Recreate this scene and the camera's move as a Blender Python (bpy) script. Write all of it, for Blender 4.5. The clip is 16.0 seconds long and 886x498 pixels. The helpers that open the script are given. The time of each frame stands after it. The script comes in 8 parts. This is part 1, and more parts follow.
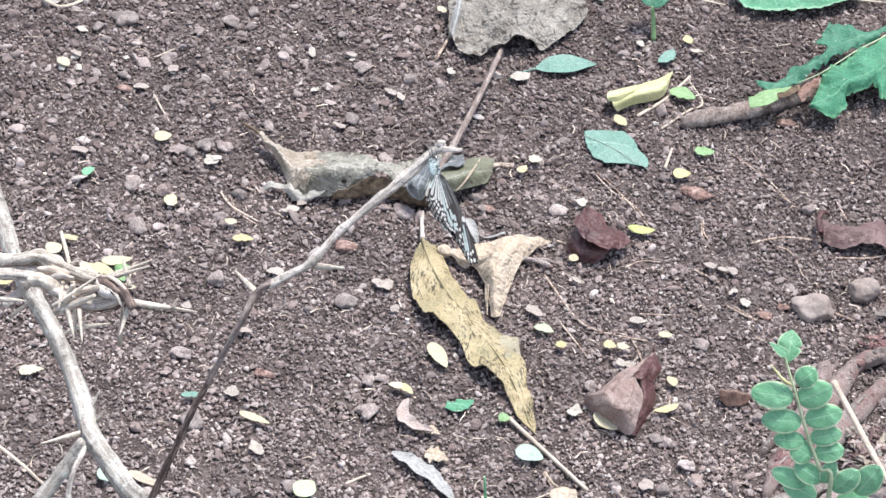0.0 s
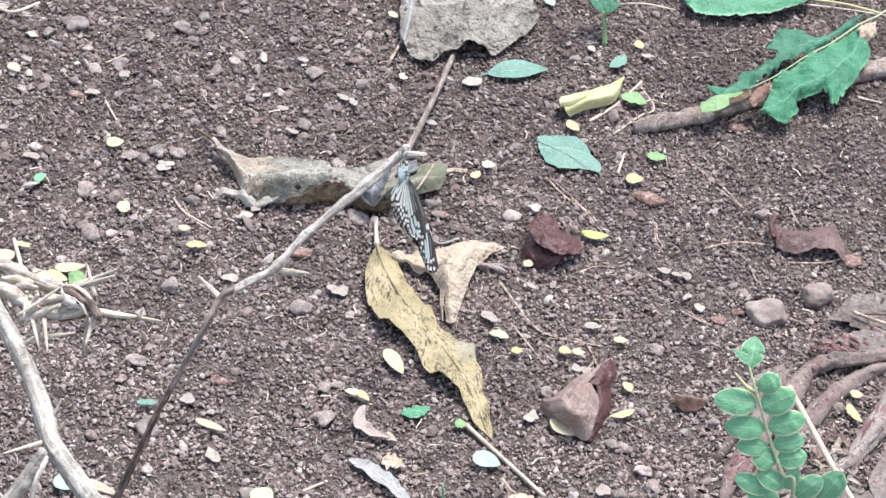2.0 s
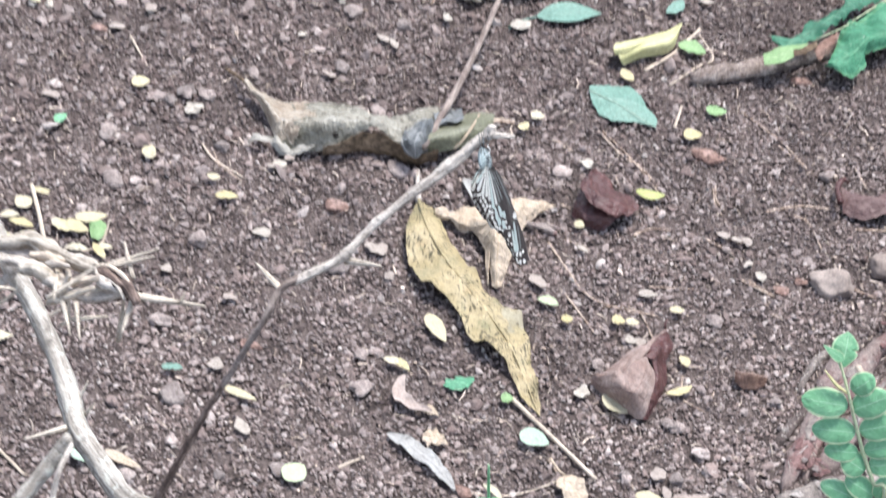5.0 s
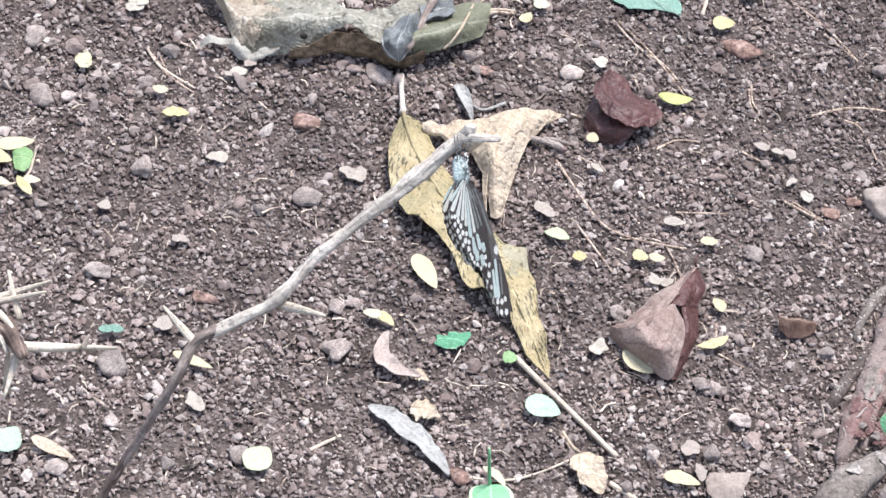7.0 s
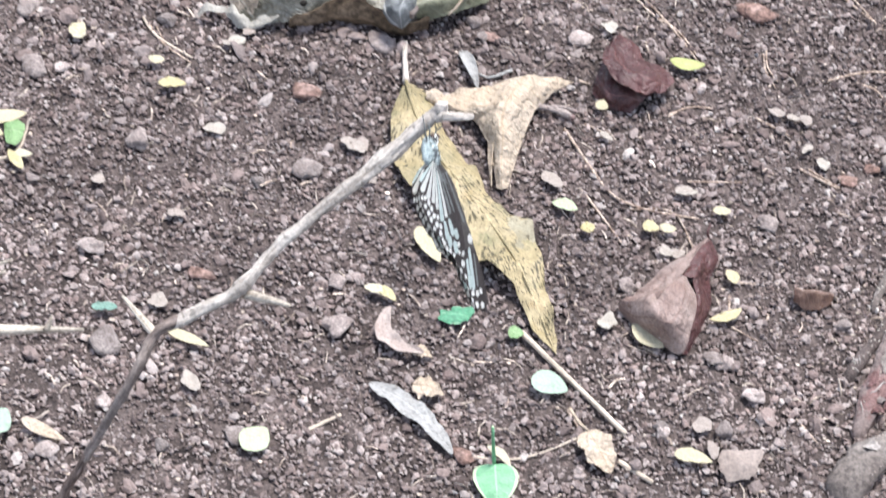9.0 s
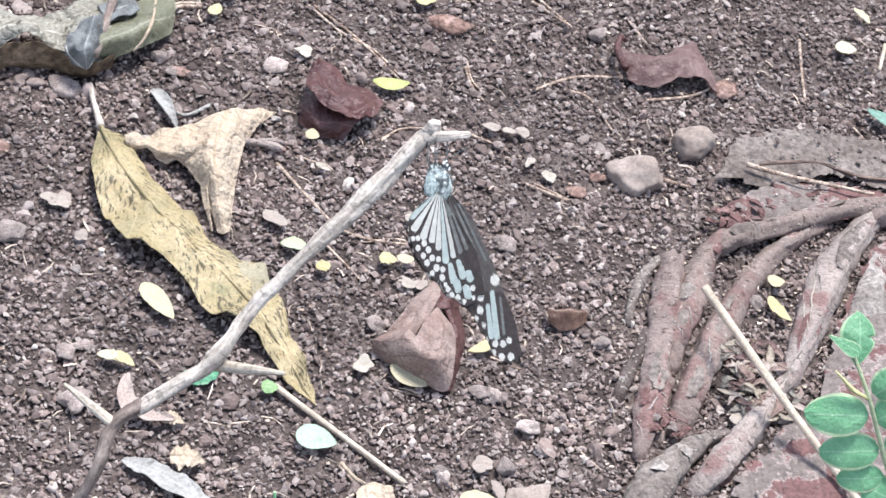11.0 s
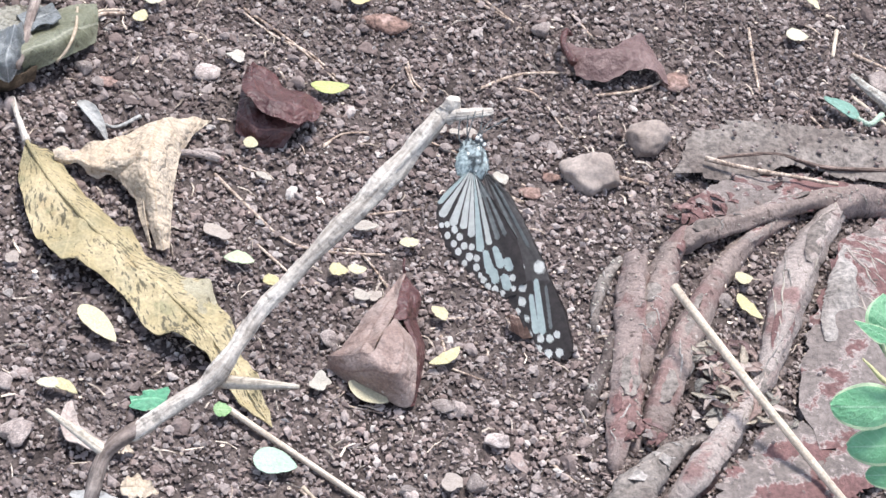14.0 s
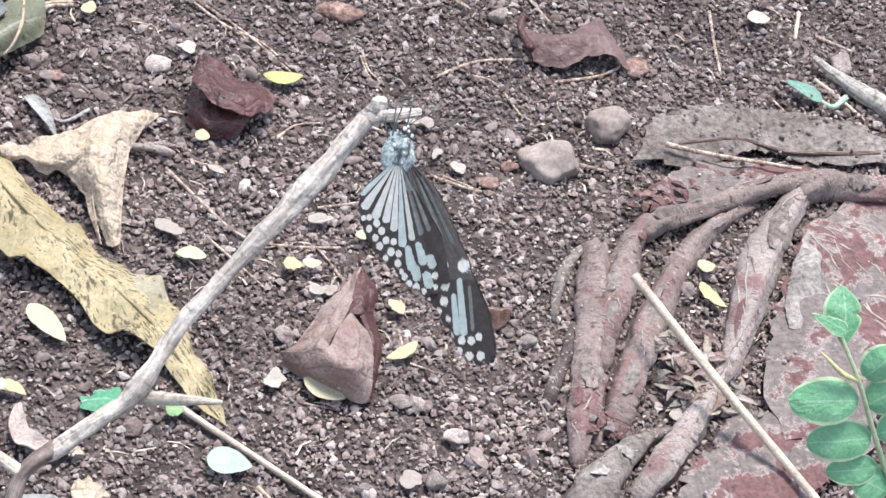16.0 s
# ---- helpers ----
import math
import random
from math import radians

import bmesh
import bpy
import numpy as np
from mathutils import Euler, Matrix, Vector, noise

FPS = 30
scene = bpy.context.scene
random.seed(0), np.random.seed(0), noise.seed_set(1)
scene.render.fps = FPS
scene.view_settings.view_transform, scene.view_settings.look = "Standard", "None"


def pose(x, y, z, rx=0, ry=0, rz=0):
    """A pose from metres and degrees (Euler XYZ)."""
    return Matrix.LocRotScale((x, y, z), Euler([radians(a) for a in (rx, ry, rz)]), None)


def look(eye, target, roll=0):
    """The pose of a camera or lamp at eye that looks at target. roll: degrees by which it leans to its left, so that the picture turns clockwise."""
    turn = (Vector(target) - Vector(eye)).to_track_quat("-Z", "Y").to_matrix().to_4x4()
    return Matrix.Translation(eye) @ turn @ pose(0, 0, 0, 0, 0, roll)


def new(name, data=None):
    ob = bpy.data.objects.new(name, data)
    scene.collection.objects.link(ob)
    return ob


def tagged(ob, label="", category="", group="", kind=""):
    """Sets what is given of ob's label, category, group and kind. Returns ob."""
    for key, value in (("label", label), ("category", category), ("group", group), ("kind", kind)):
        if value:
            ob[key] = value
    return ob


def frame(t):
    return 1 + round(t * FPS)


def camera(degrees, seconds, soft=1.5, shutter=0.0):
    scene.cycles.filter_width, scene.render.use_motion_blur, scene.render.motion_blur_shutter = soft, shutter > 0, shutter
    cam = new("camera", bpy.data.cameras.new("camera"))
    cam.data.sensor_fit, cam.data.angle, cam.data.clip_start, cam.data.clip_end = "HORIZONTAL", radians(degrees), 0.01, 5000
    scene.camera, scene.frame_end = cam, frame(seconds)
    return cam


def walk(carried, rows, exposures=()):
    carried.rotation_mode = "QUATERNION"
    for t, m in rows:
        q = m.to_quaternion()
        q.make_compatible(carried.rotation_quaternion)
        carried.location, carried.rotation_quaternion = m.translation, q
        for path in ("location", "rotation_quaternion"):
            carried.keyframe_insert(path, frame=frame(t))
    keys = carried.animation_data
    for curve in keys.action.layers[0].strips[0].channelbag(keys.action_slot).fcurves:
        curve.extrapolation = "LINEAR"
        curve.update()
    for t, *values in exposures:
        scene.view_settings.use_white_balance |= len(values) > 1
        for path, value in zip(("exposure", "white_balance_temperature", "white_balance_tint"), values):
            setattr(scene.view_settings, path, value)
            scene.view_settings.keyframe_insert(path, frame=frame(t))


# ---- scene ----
cam = camera(19.77, 16.0, soft=1.5, shutter=0.5)

# seconds, eye, target, lean
walk(cam, [
    (0, look((0.01525, -1.35316, 1.18447), (-0.02271, -0.45445, 0.39019), 7.682)),
    (0.5, look((0.00979, -1.35015, 1.18233), (-0.01970, -0.44995, 0.38938), 8.054)),
    (1, look((0.00768, -1.34932, 1.18152), (-0.01388, -0.44824, 0.38932), 8.336)),
    (1.5, look((0.00521, -1.35117, 1.18202), (-0.00977, -0.44855, 0.39142), 8.544)),
    (2, look((-0.00171, -1.35152, 1.18377), (-0.00750, -0.44854, 0.39346), 8.888)),
    (2.5, look((-0.00363, -1.35215, 1.18123), (-0.00488, -0.44666, 0.39377), 8.962)),
    (3, look((-0.01184, -1.34968, 1.18186), (-0.00473, -0.44477, 0.39378), 9.192)),
    (3.5, look((-0.02042, -1.34395, 1.17259), (-0.00614, -0.43785, 0.38597), 9.521)),
    (4, look((-0.02677, -1.33090, 1.15808), (-0.01239, -0.42967, 0.36588), 9.730)),
    (4.2, look((-0.03707, -1.31832, 1.16228), (-0.02173, -0.41863, 0.36835), 10.134)),
    (4.5, look((-0.03728, -1.30328, 1.14887), (-0.03778, -0.40547, 0.35267), 9.816)),
    (4.7, look((-0.04315, -1.28394, 1.14210), (-0.04049, -0.39234, 0.33896), 10.262)),
    (5, look((-0.04177, -1.24891, 1.12947), (-0.03682, -0.37480, 0.30734), 10.903)),
    (5.2, look((-0.03914, -1.21902, 1.11095), (-0.02902, -0.36171, 0.27135), 11.506)),
    (7.3, look((-0.04828, -1.00611, 1.00263), (-0.02534, -0.20489, 0.10959), 10.742)),
    (7.5, look((-0.04835, -1.00645, 0.99675), (-0.02612, -0.20249, 0.10616), 10.582)),
    (8, look((-0.03638, -1.00214, 0.99460), (-0.02791, -0.20208, 0.10028), 9.798)),
    (8.5, look((-0.03109, -0.98923, 0.99367), (-0.03161, -0.19710, 0.09227), 9.393)),
    (8.8, look((-0.02745, -0.98512, 0.99683), (-0.02704, -0.19458, 0.09403), 9.329)),
    (9, look((-0.02942, -0.98257, 0.98665), (-0.02307, -0.19396, 0.08219), 9.649)),
    (9.2, look((-0.04451, -0.98128, 0.96956), (-0.01511, -0.19384, 0.06454), 10.411)),
    (9.5, look((-0.07749, -0.96180, 0.94314), (0.03145, -0.17396, 0.04457), 13.275)),
    (9.7, look((-0.08639, -0.93502, 0.94555), (0.06466, -0.15428, 0.04687), 14.583)),
    (10, look((-0.12527, -0.92000, 0.93121), (0.08292, -0.13090, 0.05145), 16.456)),
    (10.2, look((-0.13589, -0.92049, 0.92346), (0.08535, -0.12702, 0.05085), 16.647)),
    (12.3, look((-0.17692, -0.91076, 0.85821), (0.12494, -0.09856, 0.02803), 17.190)),
    (12.5, look((-0.17355, -0.90991, 0.85831), (0.12536, -0.09853, 0.02626), 16.914)),
    (13, look((-0.17425, -0.90542, 0.85617), (0.12678, -0.09692, 0.02207), 16.794)),
    (13.5, look((-0.17428, -0.89598, 0.85237), (0.12819, -0.08937, 0.01697), 16.844)),
    (14, look((-0.17541, -0.87692, 0.83073), (0.13685, -0.06833, 0.00087), 16.924)),
    (14.5, look((-0.16281, -0.86497, 0.82307), (0.15388, -0.05786, -0.00655), 16.627)),
    (15, look((-0.16274, -0.86128, 0.82133), (0.16129, -0.05763, -0.00882), 16.832)),
    (15.5, look((-0.16206, -0.85905, 0.82182), (0.16348, -0.05856, -0.01079), 16.825)),
    (16, look((-0.16098, -0.86114, 0.82037), (0.16209, -0.06003, -0.01261), 16.677)),
])

# ---- daylight: soft, from a bright sky behind and above ----
world = bpy.data.worlds.new("sky")
scene.world = world
world.use_nodes = True
wn = world.node_tree.nodes
sky = wn.new("ShaderNodeTexSky")
sky.sky_type, sky.sun_disc = "NISHITA", False
sky.sun_elevation, sky.sun_rotation = radians(71), radians(24)
haze = wn.new("ShaderNodeHueSaturation")
haze.inputs["Saturation"].default_value = 0.72
world.node_tree.links.new(sky.outputs[0], haze.inputs["Color"])
world.node_tree.links.new(haze.outputs[0], wn["Background"].inputs[0])
wn["Background"].inputs[1].default_value = 0.125
sun = new("sun", bpy.data.lights.new("sun", "SUN"))
sun.data.energy, sun.data.angle, sun.data.color = 2.3, radians(16), (0.99, 0.98, 0.957)
sun.matrix_world = look((0.22, 0.5, 1.6), (0, 0, 0))
scene.view_settings.exposure = 1.39


# ---- materials ----
def nodes_of(name):
    m = bpy.data.materials.new(name)
    m.use_nodes = True
    nt = m.node_tree
    return m, nt, nt.nodes["Principled BSDF"]


def node(nt, kind, **values):
    n = nt.nodes.new(kind)
    for key, v in values.items():
        n.inputs[key.replace("_", " ")].default_value = v
    return n


def ramp(nt, source, stops):
    n = nt.nodes.new("ShaderNodeValToRGB")
    el = n.color_ramp.elements
    while len(el) < len(stops):
        el.new(0.5)
    for e, (at, c) in zip(el, stops):
        e.position, e.color = at, (*c, 1)
    nt.links.new(source, n.inputs[0])
    return n.outputs[0]


def mix(nt, kind, fac, a, b):
    n = nt.nodes.new("ShaderNodeMix")
    n.data_type, n.blend_type = "RGBA", kind
    for s, v in ((n.inputs[0], fac), (n.inputs[6], a), (n.inputs[7], b)):
        if isinstance(v, bpy.types.NodeSocket):
            nt.links.new(v, s)
        else:
            s.default_value = (*v, 1) if isinstance(v, tuple) else v
    return n.outputs[2]


def calc(nt, op, a, b=0.0):
    n = nt.nodes.new("ShaderNodeMath")
    n.operation = op
    for s, v in ((n.inputs[0], a), (n.inputs[1], b)):
        if isinstance(v, bpy.types.NodeSocket):
            nt.links.new(v, s)
        else:
            s.default_value = v
    return n.outputs[0]


def noisy(nt, scale, detail=5.0, rough=0.6, stretch=(1, 1, 1)):
    tc = nt.nodes.new("ShaderNodeTexCoord")
    mp = nt.nodes.new("ShaderNodeMapping")
    mp.inputs["Scale"].default_value = stretch
    n = node(nt, "ShaderNodeTexNoise", Scale=scale, Detail=detail, Roughness=rough)
    nt.links.new(tc.outputs["Object"], mp.inputs[0])
    nt.links.new(mp.outputs[0], n.inputs["Vector"])
    return n.outputs[0]


def relief(nt, bsdf, height, metres, strength=0.8):
    b = node(nt, "ShaderNodeBump", Strength=strength, Distance=metres)
    nt.links.new(height, b.inputs["Height"])
    nt.links.new(b.outputs[0], bsdf.inputs["Normal"])


def earthy(name, dark, mid, light, scale, rough=0.9, bump=0.0006, island=0.0, fine=4.0, each=0.0, grain=0.8):
    """Mottled matte stuff: soil, stone, bark, straw. island, each: how much loose pieces differ in tone."""
    m, nt, bsdf = nodes_of(name)
    big, small = noisy(nt, scale), noisy(nt, scale * fine, 6.0, 0.7)
    c = ramp(nt, big, [(0.37, dark), (0.5, mid), (0.64, light)])
    g = ramp(nt, small, [(0.36, (0.4, 0.4, 0.4)), (0.64, (1.6, 1.58, 1.55))])
    c = mix(nt, "MULTIPLY", grain, c, g)
    if island or each:
        if island:
            r = nt.nodes.new("ShaderNodeNewGeometry").outputs["Random Per Island"]
        else:
            r = nt.nodes.new("ShaderNodeObjectInfo").outputs["Random"]
        k = max(island, each)
        t = ramp(nt, r, [(0.0, (1 - 0.6 * k,) * 3), (0.5, (1, 0.98, 0.97)), (0.8, (1 + 0.55 * k, 1 + 0.45 * k, 1 + 0.4 * k)),
                         (0.93, (1 + 1.1 * k, 1 + 1.05 * k, 1 + 1.0 * k)), (1.0, (1 + 2.2 * k, 1 + 2.15 * k, 1 + 2.1 * k))])
        c = mix(nt, "MULTIPLY", 1.0, c, t)
    nt.links.new(c, bsdf.inputs["Base Color"])
    bsdf.inputs["Roughness"].default_value = rough
    bsdf.inputs["Specular IOR Level"].default_value = 0.25
    relief(nt, bsdf, small, bump)
    return m


def crumbly(name, tones, scale=34, bump=0.0004, patch=14.0):
    """Soil grains: each has its own tone out of the list, under a finer grain and broad damp or dusty patches."""
    m, nt, bsdf = nodes_of(name)
    r = nt.nodes.new("ShaderNodeNewGeometry").outputs["Random Per Island"]
    c = ramp(nt, r, tones)
    small = noisy(nt, scale * 16, 5.0, 0.7)
    c = mix(nt, "MULTIPLY", 0.7, c, ramp(nt, small, [(0.34, (0.6, 0.6, 0.6)), (0.66, (1.4, 1.39, 1.37))]))
    c = mix(nt, "MULTIPLY", 1.0, c, ramp(nt, noisy(nt, patch, 4.0, 0.6), [(0.34, (0.72, 0.71, 0.71)), (0.5, (1.0, 0.99, 0.98)), (0.66, (1.24, 1.22, 1.2))]))
    nt.links.new(c, bsdf.inputs["Base Color"])
    bsdf.inputs["Roughness"].default_value = 0.93
    bsdf.inputs["Specular IOR Level"].default_value = 0.25
    relief(nt, bsdf, small, bump)
    return m


def along_stem(nt, along, around, detail=5.0, rough=0.6):
    """Noise laid along a stem: fine round it, long-drawn along it where along is small."""
    uv = nt.nodes.new("ShaderNodeUVMap")
    uv.uv_map = "leaf"
    sep = nt.nodes.new("ShaderNodeSeparateXYZ")
    nt.links.new(uv.outputs[0], sep.inputs[0])
    wrap = calc(nt, "ABSOLUTE", calc(nt, "SUBTRACT", calc(nt, "MULTIPLY", sep.outputs[1], 2.0), 1.0))
    com = nt.nodes.new("ShaderNodeCombineXYZ")
    nt.links.new(calc(nt, "MULTIPLY", sep.outputs[0], along), com.inputs[0])
    nt.links.new(calc(nt, "MULTIPLY", wrap, around), com.inputs[1])
    tc = nt.nodes.new("ShaderNodeTexCoord")
    split = nt.nodes.new("ShaderNodeSeparateXYZ")
    nt.links.new(tc.outputs["Object"], split.inputs[0])
    nt.links.new(calc(nt, "MULTIPLY", split.outputs[0], 6.0), com.inputs[2])
    n = node(nt, "ShaderNodeTexNoise", Scale=1.0, Detail=detail, Roughness=rough)
    nt.links.new(com.outputs[0], n.inputs["Vector"])
    return n.outputs[0]


def barky(name, dark, mid, light, along=7.0, around=7.0, rings=60.0, scar=0.35, rough=0.85, bump=0.0007, lichen=None):
    """Bark of a stem: streaks along it, darker ring scars across it, and fine grain."""
    m, nt, bsdf = nodes_of(name)
    streak, ring, fine, big = along_stem(nt, along, around), along_stem(nt, rings, 2.2, 3.0), noisy(nt, 900, 5.0, 0.7), noisy(nt, 60, 4.0)
    c = ramp(nt, streak, [(0.34, dark), (0.5, mid), (0.66, light)])
    c = mix(nt, "MULTIPLY", 0.8, c, ramp(nt, big, [(0.35, (0.74, 0.73, 0.72)), (0.65, (1.24, 1.24, 1.24))]))
    c = mix(nt, "MULTIPLY", 1.0, c, ramp(nt, ring, [(0.3, (1 - scar,) * 3), (0.42, (1, 1, 1)), (0.66, (1.08, 1.08, 1.08))]))
    c = mix(nt, "MULTIPLY", 0.6, c, ramp(nt, fine, [(0.34, (0.6, 0.6, 0.6)), (0.66, (1.4, 1.4, 1.4))]))
    if lichen:
        c = mix(nt, "MIX", ramp(nt, noisy(nt, 240, 4.0, 0.65), [(0.56, (0, 0, 0)), (0.62, (0.75, 0.75, 0.75))]), c, lichen)
    nt.links.new(c, bsdf.inputs["Base Color"])
    bsdf.inputs["Roughness"].default_value = rough
    bsdf.inputs["Specular IOR Level"].default_value = 0.25
    relief(nt, bsdf, calc(nt, "ADD", streak, calc(nt, "ADD", calc(nt, "MULTIPLY", ring, 0.7), calc(nt, "MULTIPLY", fine, 0.4))), bump)
    return m


def rooty(name, grey, red, pale, edge=0.53, bump=0.0018):
    """Skin of a surface root: dusty grey, red where it is worn, with short dark nicks across it and pale flecks."""
    m, nt, bsdf = nodes_of(name)
    where, nick, fleck, fine, big = noisy(nt, 36, 6.0, 0.65), along_stem(nt, 34, 3.4, 4.0), along_stem(nt, 22, 5.0, 5.0, 0.7), noisy(nt, 620, 6.0, 0.7), noisy(nt, 22, 3.0)
    c = ramp(nt, where, [(0.36, tuple(1.08 * v for v in grey)), (edge - 0.03, grey), (edge + 0.05, red), (0.75, tuple(0.85 * v for v in red))])
    c = mix(nt, "MULTIPLY", 0.85, c, ramp(nt, big, [(0.34, (0.78, 0.77, 0.77)), (0.66, (1.22, 1.22, 1.22))]))
    c = mix(nt, "MULTIPLY", 1.0, c, ramp(nt, nick, [(0.34, (0.4, 0.38, 0.38)), (0.4, (1, 1, 1))]))
    c = mix(nt, "MIX", ramp(nt, fleck, [(0.63, (0, 0, 0)), (0.67, (0.85, 0.85, 0.85))]), c, pale)
    c = mix(nt, "MULTIPLY", 0.65, c, ramp(nt, fine, [(0.34, (0.55, 0.55, 0.55)), (0.66, (1.45, 1.44, 1.42))]))
    nt.links.new(c, bsdf.inputs["Base Color"])
    bsdf.inputs["Roughness"].default_value = 0.85
    bsdf.inputs["Specular IOR Level"].default_value = 0.25
    relief(nt, bsdf, calc(nt, "ADD", calc(nt, "MULTIPLY", fine, 0.6), calc(nt, "ADD", where, nick)), bump)
    return m


def mottled_yellow(name):
    """A yellowing leaf: pale midrib and side veins, black flecks strewn along the veins, olive and ochre stains."""
    m, nt, bsdf = nodes_of(name)
    uv = nt.nodes.new("ShaderNodeUVMap")
    uv.uv_map = "leaf"
    sep = nt.nodes.new("ShaderNodeSeparateXYZ")
    nt.links.new(uv.outputs[0], sep.inputs[0])
    across = calc(nt, "ABSOLUTE", calc(nt, "SUBTRACT", calc(nt, "MULTIPLY", sep.outputs[1], 2.0), 1.0))
    slant = calc(nt, "SUBTRACT", calc(nt, "MULTIPLY", sep.outputs[0], 15.0), calc(nt, "MULTIPLY", across, 1.5))
    com = nt.nodes.new("ShaderNodeCombineXYZ")
    nt.links.new(calc(nt, "MULTIPLY", slant, 4.6), com.inputs[0])
    nt.links.new(calc(nt, "MULTIPLY", sep.outputs[1], 14.0), com.inputs[1])
    flecks = node(nt, "ShaderNodeTexNoise", Scale=1.0, Detail=3.0, Roughness=0.6)
    nt.links.new(com.outputs[0], flecks.inputs["Vector"])
    crowd = noisy(nt, 42, 3.0)
    many = calc(nt, "ADD", flecks.outputs[0], calc(nt, "MULTIPLY", calc(nt, "SUBTRACT", crowd, 0.5), 0.55))
    fine = noisy(nt, 700, 4.0)
    c = ramp(nt, noisy(nt, 30, 4.0), [(0.32, (0.25, 0.215, 0.122)), (0.46, (0.365, 0.29, 0.157)), (0.6, (0.44, 0.355, 0.213)), (0.72, (0.385, 0.27, 0.128))])
    c = mix(nt, "MIX", ramp(nt, noisy(nt, 55, 5.0), [(0.56, (0, 0, 0)), (0.68, (0.7, 0.7, 0.7))]), c, (0.2, 0.19, 0.1))
    side = calc(nt, "LESS_THAN", calc(nt, "ABSOLUTE", calc(nt, "SUBTRACT", calc(nt, "FRACT", slant), 0.5)), 0.05)
    mid = calc(nt, "LESS_THAN", across, 0.045)
    c = mix(nt, "MIX", calc(nt, "MULTIPLY", side, 0.28), c, (0.54, 0.43, 0.25))
    c = mix(nt, "MIX", ramp(nt, many, [(0.56, (0, 0, 0)), (0.62, (0.9, 0.9, 0.9))]), c, (0.085, 0.07, 0.042))
    c = mix(nt, "MIX", calc(nt, "MULTIPLY", mid, 0.8), c, (0.56, 0.45, 0.265))
    c = mix(nt, "MULTIPLY", 0.4, c, ramp(nt, fine, [(0.34, (0.55, 0.55, 0.55)), (0.66, (1.45, 1.45, 1.45))]))
    nt.links.new(c, bsdf.inputs["Base Color"])
    bsdf.inputs["Roughness"].default_value = 0.55
    bsdf.inputs["Specular IOR Level"].default_value = 0.35
    relief(nt, bsdf, calc(nt, "ADD", noisy(nt, 170, 4.0), calc(nt, "MULTIPLY", side, 0.5)), 0.0014)
    tr = nt.nodes.new("ShaderNodeBsdfTranslucent")
    nt.links.new(c, tr.inputs[0])
    ms = nt.nodes.new("ShaderNodeMixShader")
    ms.inputs[0].default_value = 0.15
    nt.links.new(bsdf.outputs[0], ms.inputs[1])
    nt.links.new(tr.outputs[0], ms.inputs[2])
    nt.links.new(ms.outputs[0], nt.nodes["Material Output"].inputs[0])
    return m


def stained(name, grey, red, pale, scale, edge=0.515, bump=0.0014):
    """Worn bark: grey skin, red wood where it has flaked off, and a pale torn line between the two."""
    m, nt, bsdf = nodes_of(name)
    where, small, big = noisy(nt, scale, 7.0, 0.7), noisy(nt, scale * 9, 6.0, 0.7), noisy(nt, scale * 0.7, 3.0)
    tone = ramp(nt, big, [(0.3, (0.75, 0.75, 0.75)), (0.7, (1.25, 1.25, 1.25))])
    c = ramp(nt, where, [(0.4, grey), (edge, tuple(0.9 * v for v in grey)), (edge + 0.015, pale), (edge + 0.03, tuple(0.5 * (v + w) for v, w in zip(red, pale))), (edge + 0.05, red), (0.75, tuple(0.75 * v for v in red))])
    c = mix(nt, "MULTIPLY", 0.8, c, tone)
    c = mix(nt, "MULTIPLY", 0.7, c, ramp(nt, small, [(0.34, (0.5, 0.5, 0.5)), (0.66, (1.5, 1.48, 1.46))]))
    nt.links.new(c, bsdf.inputs["Base Color"])
    bsdf.inputs["Roughness"].default_value = 0.85
    bsdf.inputs["Specular IOR Level"].default_value = 0.25
    relief(nt, bsdf, calc(nt, "ADD", small, calc(nt, "MULTIPLY", where, 2.0)), bump)
    return m


